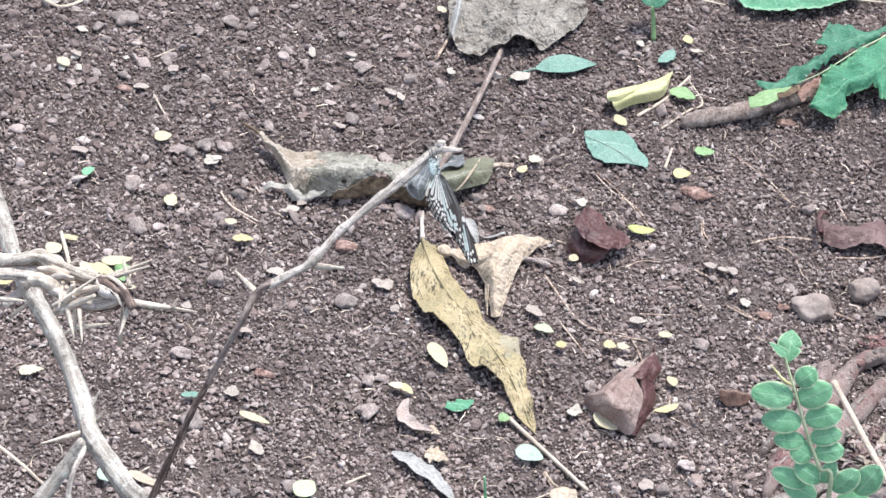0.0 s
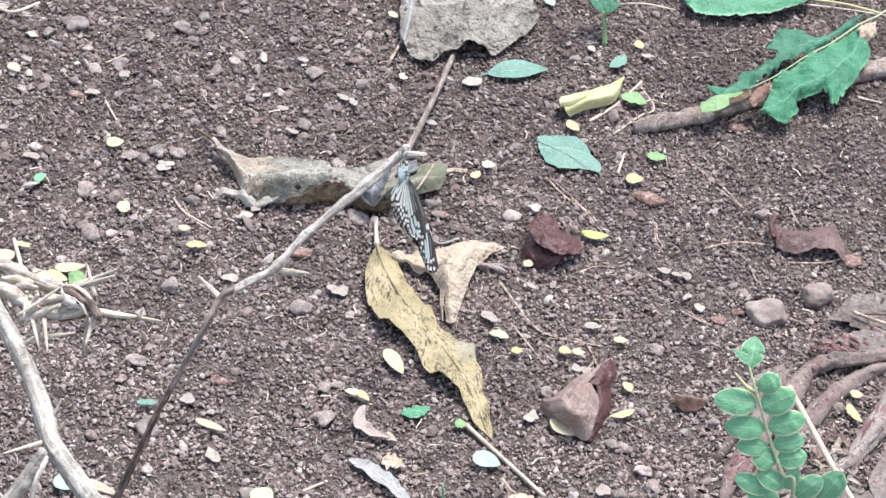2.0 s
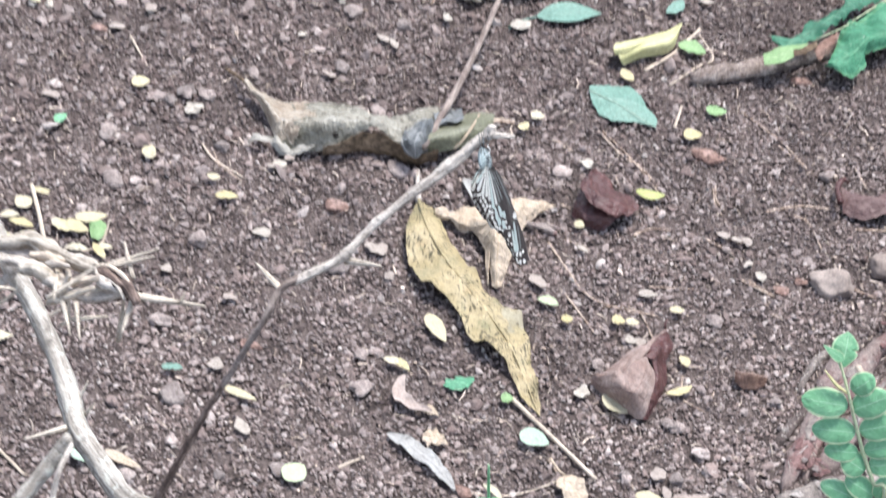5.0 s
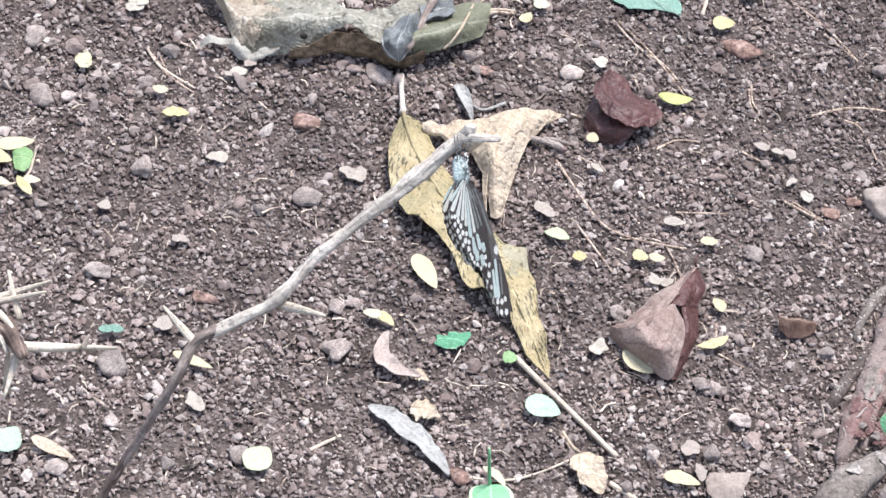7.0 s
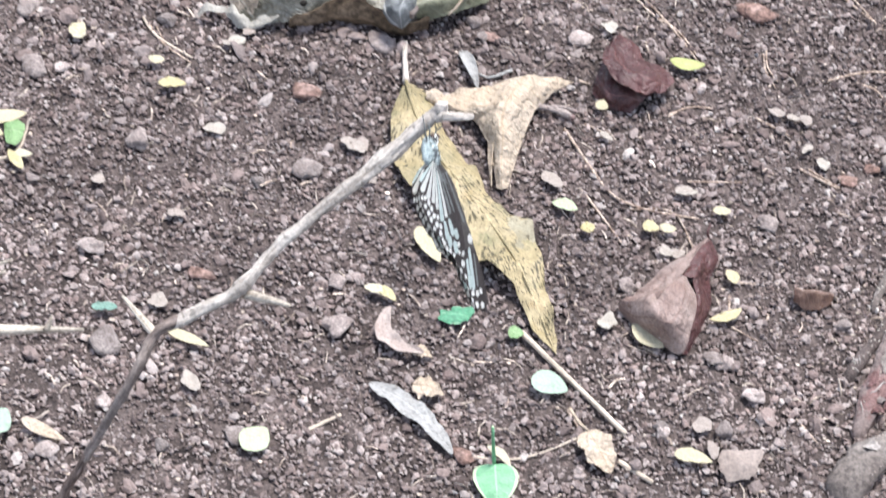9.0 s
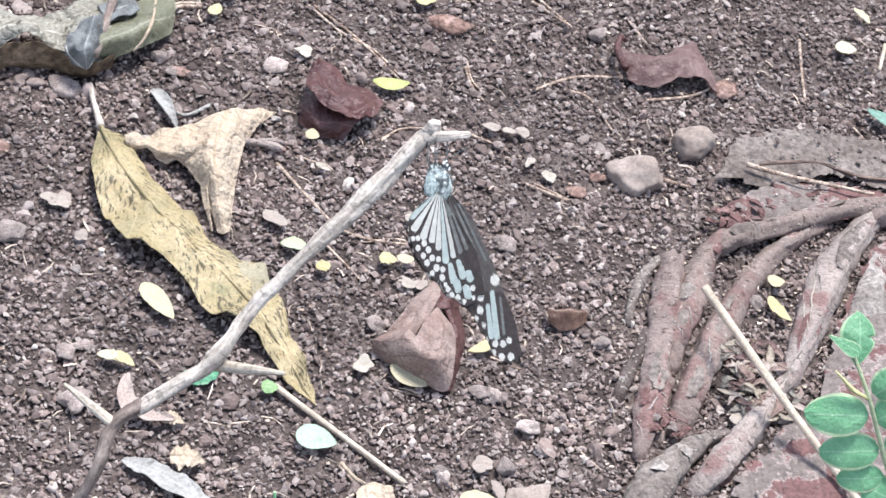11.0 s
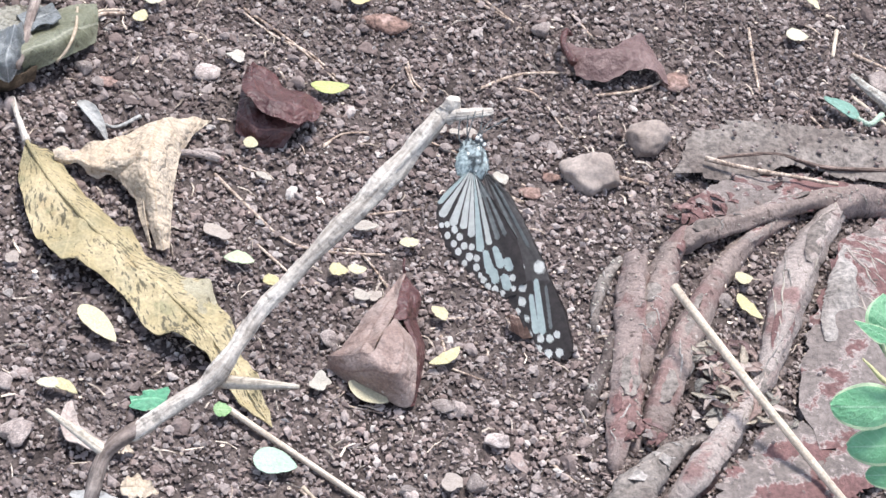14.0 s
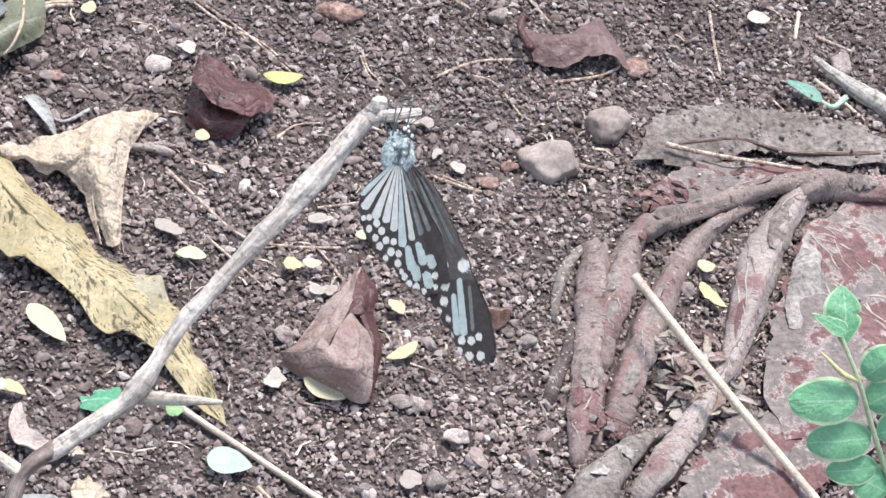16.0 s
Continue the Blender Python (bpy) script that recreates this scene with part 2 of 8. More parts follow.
def leafy(name, main, alt, vein, spot=None, spots=0.0, rough=0.55, scale=60.0, veins=9.0, gloss=0.4, sheer=0.15, spot_scale=260.0, grain=0.5, rim=None, each=None, wrinkle=0.0):
    """A leaf's skin: two tones, midrib and slanting side veins along the blade, and spots of decay."""
    m, nt, bsdf = nodes_of(name)
    uv = nt.nodes.new("ShaderNodeUVMap")
    uv.uv_map = "leaf"
    sep = nt.nodes.new("ShaderNodeSeparateXYZ")
    nt.links.new(uv.outputs[0], sep.inputs[0])
    across = calc(nt, "ABSOLUTE", calc(nt, "SUBTRACT", calc(nt, "MULTIPLY", sep.outputs[1], 2.0), 1.0))
    slant = calc(nt, "SUBTRACT", calc(nt, "MULTIPLY", sep.outputs[0], veins), calc(nt, "MULTIPLY", across, 1.6))
    line = calc(nt, "ABSOLUTE", calc(nt, "SUBTRACT", calc(nt, "FRACT", slant), 0.5))
    side = calc(nt, "LESS_THAN", line, 0.045)
    mid = calc(nt, "LESS_THAN", across, 0.05)
    lines = calc(nt, "MAXIMUM", calc(nt, "MULTIPLY", side, 0.45), mid)
    c = mix(nt, "MIX", ramp(nt, noisy(nt, scale), [(0.35, (0, 0, 0)), (0.68, (1, 1, 1))]), main, alt)
    c = mix(nt, "MIX", calc(nt, "MULTIPLY", lines, 0.75), c, vein)
    if rim:
        c = mix(nt, "MIX", calc(nt, "MULTIPLY", calc(nt, "GREATER_THAN", across, 0.86), 0.8), c, rim)
    if spot:
        f = ramp(nt, noisy(nt, spot_scale, 3.0, 0.6), [(0.66 - spots, (0, 0, 0)), (0.72 - spots, (1, 1, 1))])
        c = mix(nt, "MIX", f, c, spot)
    if each:
        c = mix(nt, "MIX", ramp(nt, nt.nodes.new("ShaderNodeObjectInfo").outputs["Random"], [(0.15, (0, 0, 0)), (0.9, (1, 1, 1))]), c, each)
    fine = noisy(nt, scale * 14, 4.0)
    c = mix(nt, "MULTIPLY", grain, c, ramp(nt, fine, [(0.34, (0.45, 0.45, 0.45)), (0.66, (1.55, 1.55, 1.55))]))
    nt.links.new(c, bsdf.inputs["Base Color"])
    bsdf.inputs["Roughness"].default_value = rough
    bsdf.inputs["Specular IOR Level"].default_value = gloss
    height = calc(nt, "ADD", fine, calc(nt, "MULTIPLY", lines, 0.5))
    if wrinkle:
        fold = calc(nt, "ABSOLUTE", calc(nt, "SUBTRACT", noisy(nt, 140, 2.5, 0.5), 0.5))
        height = calc(nt, "ADD", height, calc(nt, "MULTIPLY", fold, wrinkle))
    relief(nt, bsdf, height, 0.0007)
    if sheer:
        tr = nt.nodes.new("ShaderNodeBsdfTranslucent")
        nt.links.new(c, tr.inputs[0])
        ms = nt.nodes.new("ShaderNodeMixShader")
        ms.inputs[0].default_value = sheer
        nt.links.new(bsdf.outputs[0], ms.inputs[1])
        nt.links.new(tr.outputs[0], ms.inputs[2])
        nt.links.new(ms.outputs[0], nt.nodes["Material Output"].inputs[0])
    return m


SOIL = earthy("dark_soil", (0.045, 0.035, 0.033), (0.085, 0.066, 0.061), (0.145, 0.115, 0.107), 60, 0.95, 0.0014, fine=11)
CRUMB = crumbly("soil_crumb", [(0.0, (0.082, 0.061, 0.057)), (0.2, (0.127, 0.096, 0.089)), (0.38, (0.175, 0.13, 0.12)), (0.52, (0.172, 0.14, 0.134)), (0.68, (0.206, 0.163, 0.152)), (0.84, (0.24, 0.197, 0.186)),
                                (0.95, (0.28, 0.235, 0.22)), (0.99, (0.32, 0.276, 0.258)), (1.0, (0.4, 0.36, 0.334))])
PALE_CRUMB = crumbly("pale_soil_crumb", [(0.0, (0.122, 0.093, 0.087)), (0.2, (0.182, 0.141, 0.131)), (0.38, (0.245, 0.188, 0.173)), (0.52, (0.242, 0.2, 0.19)), (0.7, (0.293, 0.239, 0.224)), (0.86, (0.335, 0.282, 0.265)),
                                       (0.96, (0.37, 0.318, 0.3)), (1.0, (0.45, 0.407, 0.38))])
STONE = earthy("field_stone", (0.165, 0.135, 0.126), (0.228, 0.192, 0.181), (0.3, 0.258, 0.242), 1.6, 0.9, 0.0003, each=0.35, fine=6.0)
PALE_STONE = earthy("cream_stone", (0.38, 0.34, 0.29), (0.47, 0.425, 0.37), (0.56, 0.51, 0.45), 1.6, 0.85, 0.0003, each=0.15, fine=6.0)
BROWN_STONE = earthy("brown_stone", (0.215, 0.17, 0.148), (0.28, 0.227, 0.2), (0.335, 0.277, 0.247), 40, 0.9, 0.0003, fine=14, grain=0.35)
BARK = barky("grey_bark", (0.23, 0.2, 0.172), (0.38, 0.343, 0.305), (0.5, 0.465, 0.42), 5.0, 7.0, 30.0, 0.45, bump=0.0016, lichen=(0.55, 0.555, 0.5))
THORN = barky("pale_thorn", (0.36, 0.3, 0.24), (0.5, 0.433, 0.36), (0.62, 0.555, 0.475), 5.0, 4.0, 40.0, 0.35, 0.75, 0.0006)
PALE_WOOD = barky("pale_bare_wood", (0.25, 0.205, 0.165), (0.45, 0.395, 0.335), (0.6, 0.54, 0.47), 5.0, 7.0, 30.0, 0.5, bump=0.0018)
TWIG = barky("pale_twig_bark", (0.3, 0.255, 0.22), (0.49, 0.43, 0.38), (0.65, 0.59, 0.53), 8.0, 5.0, 55.0, 0.5, 0.8, 0.0008)
DARK_TWIG = barky("dark_twig_bark", (0.05, 0.034, 0.029), (0.13, 0.09, 0.076), (0.3, 0.225, 0.19), 10.0, 4.0, 50.0, 0.4, 0.75, 0.0005)
ROOT = rooty("root_bark", (0.225, 0.175, 0.157), (0.195, 0.127, 0.117), (0.41, 0.36, 0.328), 0.56)
ROOT_RED = rooty("red_root_bark", (0.245, 0.19, 0.174), (0.2, 0.12, 0.112), (0.45, 0.392, 0.358), 0.545)
BRANCH = earthy("rough_branch_bark", (0.17, 0.13, 0.112), (0.265, 0.212, 0.187), (0.37, 0.315, 0.283), 110, 0.9, 0.0016, fine=5)
STRAW = barky("dry_straw", (0.41, 0.33, 0.26), (0.495, 0.41, 0.33), (0.58, 0.495, 0.41), 3.0, 5.0, 25.0, 0.2, 0.7, 0.0003)
FIBRE = earthy("dry_fibre", (0.22, 0.17, 0.14), (0.35, 0.29, 0.24), (0.5, 0.43, 0.37), 60, 0.85, 0.0001, island=0.4)
THREAD = earthy("rootlet_skin", (0.19, 0.13, 0.1), (0.33, 0.25, 0.2), (0.5, 0.4, 0.33), 150, 0.8, 0.0002)
YELLOW = mottled_yellow("spotted_yellow_leaf")
CREAM = leafy("dry_cream_leaf", (0.5, 0.39, 0.285), (0.58, 0.475, 0.375), (0.48, 0.36, 0.25), (0.41, 0.28, 0.18), -0.06, 0.7, 55, spot_scale=70.0, grain=0.35, wrinkle=12.0)
OLIVE = leafy("grey_olive_leaf", (0.13, 0.115, 0.08), (0.39, 0.365, 0.31), (0.46, 0.43, 0.37), (0.09, 0.072, 0.048), 0.06, 0.36, 38, veins=6, grain=0.4, gloss=0.5, spot_scale=110.0, wrinkle=12.0)
TAN_END = leafy("dry_tan_leaf_end", (0.3, 0.235, 0.175), (0.5, 0.435, 0.36), (0.55, 0.49, 0.42), (0.19, 0.11, 0.08), 0.02, 0.5, 45, veins=6, grain=0.35, spot_scale=120.0, wrinkle=11.0)
GREYED = leafy("greyed_leaf_patch", (0.31, 0.265, 0.17), (0.41, 0.365, 0.265), (0.42, 0.37, 0.26), (0.13, 0.105, 0.065), 0.04, 0.6, 90, grain=0.4, spot_scale=330.0, wrinkle=5.0)
BLACK = earthy("hole_shade_black", (0.012, 0.01, 0.008), (0.018, 0.015, 0.012), (0.03, 0.025, 0.02), 200)
SLATE = leafy("slate_grey_leaf", (0.07, 0.076, 0.08), (0.27, 0.28, 0.285), (0.4, 0.4, 0.39), None, 0, 0.35, 110, gloss=0.5)
GREY = leafy("weathered_grey_leaf", (0.2, 0.175, 0.148), (0.37, 0.337, 0.295), (0.45, 0.405, 0.355), (0.1, 0.078, 0.062), 0.08, 0.75, 50, grain=0.5, spot_scale=130.0, wrinkle=20.0)
PURPLE = leafy("purple_brown_leaf", (0.06, 0.022, 0.022), (0.128, 0.052, 0.048), (0.17, 0.075, 0.068), (0.27, 0.165, 0.15), -0.07, 0.36, 60, gloss=0.5, wrinkle=9.0)
TAIL = leafy("olive_green_leaf", (0.14, 0.14, 0.088), (0.235, 0.23, 0.165), (0.3, 0.29, 0.22), (0.09, 0.08, 0.05), 0.03, 0.4, 50, veins=5, grain=0.5)
MAUVE = leafy("mauve_brown_leaf", (0.125, 0.07, 0.066), (0.215, 0.138, 0.128), (0.15, 0.085, 0.08), (0.36, 0.29, 0.275), -0.05, 0.5, 50, gloss=0.4, grain=0.3, wrinkle=6.0)
BROWN = leafy("brown_folded_leaf", (0.25, 0.165, 0.14), (0.41, 0.315, 0.28), (0.24, 0.155, 0.13), (0.52, 0.45, 0.415), -0.03, 0.5, 55, veins=5, wrinkle=7.0, grain=0.4)
PINK = leafy("pinkish_dry_leaf", (0.42, 0.33, 0.29), (0.52, 0.43, 0.385), (0.4, 0.3, 0.265), (0.33, 0.22, 0.18), -0.02, 0.65, 70, grain=0.3, wrinkle=5.0)
ASH = leafy("ash_grey_leaf", (0.28, 0.265, 0.25), (0.44, 0.425, 0.405), (0.5, 0.48, 0.455), (0.2, 0.175, 0.155), -0.03, 0.5, 45, grain=0.25, spot_scale=120.0, wrinkle=8.0)
JADE = leafy("pale_green_leaf", (0.145, 0.27, 0.215), (0.195, 0.32, 0.26), (0.27, 0.39, 0.325), (0.3, 0.42, 0.35), -0.03, 0.5, 40, grain=0.35, gloss=0.35, veins=7, wrinkle=3.0)
GREEN = leafy("bright_green_leaf", (0.05, 0.195, 0.108), (0.085, 0.26, 0.152), (0.13, 0.33, 0.19), (0.4, 0.5, 0.38), -0.01, 0.55, 40, grain=0.4, gloss=0.25, veins=8, rim=(0.12, 0.3, 0.16), wrinkle=4.0)
DEEP_GREEN = leafy("deep_green_leaf", (0.04, 0.15, 0.09), (0.072, 0.215, 0.132), (0.13, 0.28, 0.175), (0.4, 0.5, 0.4), -0.02, 0.5, 45, grain=0.35, gloss=0.3, veins=6, wrinkle=4.0)
BROAD = leafy("broad_green_leaf", (0.07, 0.25, 0.138), (0.115, 0.315, 0.185), (0.2, 0.41, 0.26), (0.42, 0.54, 0.42), -0.03, 0.5, 40, grain=0.35, gloss=0.3, veins=8, rim=(0.26, 0.44, 0.28), wrinkle=3.0)
SPRIG_GREEN = leafy("sprig_leaflet", (0.155, 0.4, 0.2), (0.225, 0.475, 0.265), (0.34, 0.56, 0.36), (0.52, 0.64, 0.47), -0.05, 0.36, 60, grain=0.12, gloss=0.5, veins=6, rim=(0.57, 0.66, 0.42))
# darker leaflet green: the shade of the turned-away top leaflet is in its colour
SPRIG_SHADED = leafy("sprig_leaflet_shaded", (0.095, 0.28, 0.135), (0.15, 0.345, 0.185), (0.25, 0.45, 0.28), (0.4, 0.52, 0.36), -0.05, 0.36, 60, grain=0.15, gloss=0.5, veins=6, rim=(0.36, 0.5, 0.3))
GRASSY = leafy("yellowish_green_leaflet", (0.19, 0.32, 0.13), (0.28, 0.42, 0.2), (0.36, 0.48, 0.27), None, 0, 0.45, 60, grain=0.3)
FRESH = leafy("fresh_leaflet", (0.14, 0.38, 0.19), (0.2, 0.46, 0.26), (0.3, 0.54, 0.34), None, 0, 0.35, 60, grain=0.18, gloss=0.5, veins=6)
MINT = leafy("pale_mint_leaf", (0.36, 0.46, 0.355), (0.43, 0.53, 0.42), (0.42, 0.52, 0.41), None, 0, 0.5, 60, grain=0.25)
LIME = leafy("yellow_green_petal", (0.58, 0.545, 0.26), (0.68, 0.64, 0.36), (0.64, 0.61, 0.34), None, 0, 0.5, 60, grain=0.3)
PALE_LIME = leafy("pale_lime_leaflet", (0.42, 0.48, 0.29), (0.5, 0.555, 0.37), (0.45, 0.51, 0.32), None, 0, 0.5, 60, grain=0.25)
FLAKE = leafy("pale_yellow_leaflet", (0.5, 0.425, 0.215), (0.58, 0.505, 0.305), (0.53, 0.46, 0.28), (0.43, 0.305, 0.15), -0.04, 0.6, 80, grain=0.3, each=(0.58, 0.52, 0.385))
CHIP = leafy("cream_white_flake", (0.44, 0.39, 0.33), (0.57, 0.515, 0.445), (0.48, 0.42, 0.35), None, 0, 0.65, 120, grain=0.35, each=(0.4, 0.33, 0.29))
LOBE = leafy("bleached_leaf_lobe", (0.36, 0.33, 0.285), (0.54, 0.505, 0.45), (0.45, 0.41, 0.36), (0.27, 0.23, 0.18), -0.02, 0.65, 90, grain=0.35, spot_scale=200.0)
FAR_TWIG = barky("brown_twig_bark", (0.14, 0.105, 0.092), (0.225, 0.178, 0.157), (0.33, 0.275, 0.245), 7.0, 4.0, 40.0, 0.35)
ROOT_PALE = rooty("dusty_root_bark", (0.325, 0.272, 0.25), (0.235, 0.148, 0.138), (0.53, 0.475, 0.438), 0.57)
RED_SHRED = earthy("dark_red_bark", (0.065, 0.033, 0.032), (0.115, 0.06, 0.057), (0.18, 0.112, 0.105), 120, 0.8, 0.0008)
RUST = earthy("rust_orange_bit", (0.15, 0.09, 0.075), (0.215, 0.135, 0.112), (0.29, 0.2, 0.175), 90, 0.85, 0.0012)
SLAB = earthy("grey_brown_bark_sheet", (0.118, 0.095, 0.086), (0.166, 0.14, 0.127), (0.212, 0.182, 0.166), 24, 0.9, 0.0012, fine=14)
RED_SLAB = stained("red_stained_sheet", (0.195, 0.162, 0.15), (0.155, 0.085, 0.081), (0.33, 0.28, 0.262), 34, 0.475)
PALE_BARK = earthy("pale_grey_bark", (0.2, 0.174, 0.16), (0.26, 0.232, 0.216), (0.32, 0.288, 0.27), 30, 0.9, 0.001, fine=12)
YELLOW_GREEN = leafy("yellow_green_leaflet", (0.36, 0.38, 0.12), (0.46, 0.47, 0.19), (0.5, 0.51, 0.27), None, 0, 0.45, 60, grain=0.25)
WITHERED = leafy("withered_leaf_patch", (0.22, 0.12, 0.09), (0.36, 0.23, 0.18), (0.3, 0.18, 0.14), (0.12, 0.06, 0.045), 0.02, 0.7, 90, grain=0.5, wrinkle=8.0)
HUSK = leafy("shiny_brown_husk", (0.07, 0.03, 0.02), (0.21, 0.125, 0.09), (0.3, 0.2, 0.155), (0.36, 0.26, 0.21), 0.0, 0.35, 90, gloss=0.5, sheer=0.0)
UNDER = earthy("leaf_underside_brown", (0.075, 0.05, 0.032), (0.12, 0.083, 0.054), (0.18, 0.13, 0.09), 60, 0.8, 0.0006)


# ---- shape helpers ----
from mathutils.bvhtree import BVHTree


def H(x, y):
    """Height of the soil."""
    return 0.0035 * noise.noise((x * 9, y * 9, 3.1))


def part(name, bm, material, parent=None, label=""):
    """One mesh object; its points are given in the world and laid into the parent's space."""
    off, p = Vector(), parent
    while p:
        off += p.location
        p = p.parent
    me = bpy.data.meshes.new(name)
    bmesh.ops.translate(bm, verts=bm.verts, vec=-off)
    bm.to_mesh(me)
    bm.free()
    me.shade_smooth()
    for m in material if isinstance(material, tuple) else (material,):
        me.materials.append(m)
    ob = new(name, me)
    ob.parent = parent
    return tagged(ob, label) if label else ob


def root(name, at, label, category, group="", kind=""):
    ob = new(name)
    ob.empty_display_size = 0.01
    ob.location = at
    return tagged(ob, label, category, group, kind)


def spline(pts, n):
    """n points along a smooth curve through pts."""
    p = [Vector(q) for q in pts]
    if len(p) == 2:
        return [p[0].lerp(p[1], i / (n - 1)) for i in range(n)]
    p = [2 * p[0] - p[1], *p, 2 * p[-1] - p[-2]]
    out = []
    for i in range(n):
        s = i / (n - 1) * (len(p) - 3)
        k = min(int(s), len(p) - 4)
        f = s - k
        a, b, c, d = p[k:k + 4]
        out.append(0.5 * ((2 * b) + (c - a) * f + (2 * a - 5 * b + 4 * c - d) * f * f + (3 * b - a - 3 * c + d) * f ** 3))
    return out


def tube(bm, pts, radii, seg=8, knobs=0.0, seed=0.0, flute=0.0):
    """A round stem along pts; radii from start to end, with uneven thickness."""
    n = len(pts)
    rings, side = [], None
    for i, p in enumerate(pts):
        d = (pts[min(i + 1, n - 1)] - pts[max(i - 1, 0)]).normalized()
        side = d.orthogonal() if side is None else side - d * side.dot(d)
        side.normalize()
        other = d.cross(side)
        s = i / (n - 1) * (len(radii) - 1)
        k = min(int(s), len(radii) - 2)
        r = radii[k] + (radii[k + 1] - radii[k]) * (s - k)
        e = min(i, n - 1 - i) * 0.25 + 0.1
        if flute and e < 1:
            r *= math.sqrt(1 - (1 - e) ** 2)
        ring = []
        for j in range(seg):
            a = 2 * math.pi * j / seg
            q = r * (1 + 0.7 * knobs * noise.noise((p.x * 45 + math.cos(a) * 0.8, p.y * 45 + seed, p.z * 45 + math.sin(a) * 0.8)) + knobs * noise.noise((p.x * 180 + math.cos(a) + seed, p.y * 180 + math.sin(a), p.z * 180)))
            q *= 1 + flute * noise.noise((math.cos(a) * 2.2 + seed, math.sin(a) * 2.2, i * 0.06))
            ring.append(bm.verts.new(p + (side * math.cos(a) + other * math.sin(a)) * q))
        rings.append(ring)
    uv = bm.loops.layers.uv.get("leaf") or bm.loops.layers.uv.new("leaf")
    gone = 0.0
    for i, (a, b) in enumerate(zip(rings, rings[1:])):
        step = (pts[i + 1] - pts[i]).length
        for j in range(seg):
            f = bm.faces.new((a[j], a[(j + 1) % seg], b[(j + 1) % seg], b[j]))
            for loop, k in zip(f.loops, ((gone, j), (gone, j + 1), (gone + step, j + 1), (gone + step, j))):
                loop[uv].uv = (k[0] * 10, k[1] / seg)
        gone += step
    bm.faces.new(rings[0][::-1])
    bm.faces.new(rings[-1])


def grounded(pts, lift):
    """Plan points (x, y) or (x, y, z above the soil) laid on the soil."""
    return [Vector((p[0], p[1], H(p[0], p[1]) + lift + (p[2] if len(p) > 2 else 0))) for p in pts]


def stick(name, label, category, pts, r0, r1, material, lift=None, n=24, knobs=0.25, seg=8, group="", raised=False):
    """A lone stem as a thing of one mesh."""
    q = [Vector(p) for p in pts] if raised else grounded(pts, r0 * 0.7 if lift is None else lift)
    bm = bmesh.new()
    tube(bm, spline(q, n), (r0, (r0 + r1) / 2, r1), seg, knobs, q[0].x * 50)
    return tagged(part(name, bm, material), label, category, group)


def shell(bm, grid, thick, uvs):
    """A closed thin sheet over a grid of points."""
    uv = bm.loops.layers.uv.new("leaf")
    nu, nv = len(grid), len(grid[0])
    normal = [[None] * nv for _ in range(nu)]
    for i in range(nu):
        for j in range(nv):
            a = grid[min(i + 1, nu - 1)][j] - grid[max(i - 1, 0)][j]
            b = grid[i][min(j + 1, nv - 1)] - grid[i][max(j - 1, 0)]
            c = a.cross(b)
            normal[i][j] = c.normalized() if c.length > 1e-12 else Vector((0, 0, 1))
    top = [[bm.verts.new(grid[i][j]) for j in range(nv)] for i in range(nu)]
    low = [[bm.verts.new(grid[i][j] - normal[i][j] * thick) for j in range(nv)] for i in range(nu)]

    def face(vs, ks):
        f = bm.faces.new(vs)
        for loop, k in zip(f.loops, ks):
            loop[uv].uv = uvs[k[0]][k[1]]

    for i in range(nu - 1):
        for j in range(nv - 1):
            k = [(i, j), (i + 1, j), (i + 1, j + 1), (i, j + 1)]
            face([top[a][b] for a, b in k], k)
            face([low[a][b] for a, b in k[::-1]], k[::-1])
    rim = [(i, 0) for i in range(nu)] + [(nu - 1, j) for j in range(1, nv)] + [(i, nv - 1) for i in range(nu - 2, -1, -1)] + [(0, j) for j in range(nv - 2, 0, -1)]
    for a, b in zip(rim, rim[1:] + rim[:1]):
        face([top[b[0]][b[1]], top[a[0]][a[1]], low[a[0]][a[1]], low[b[0]][b[1]]], [b, a, a, b])
    for a, b in zip(rim, rim[1:] + rim[:1]):
        for layer in (top, low):
            edge = bm.edges.get((layer[a[0]][a[1]], layer[b[0]][b[1]]))
            if edge:
                edge.smooth = False


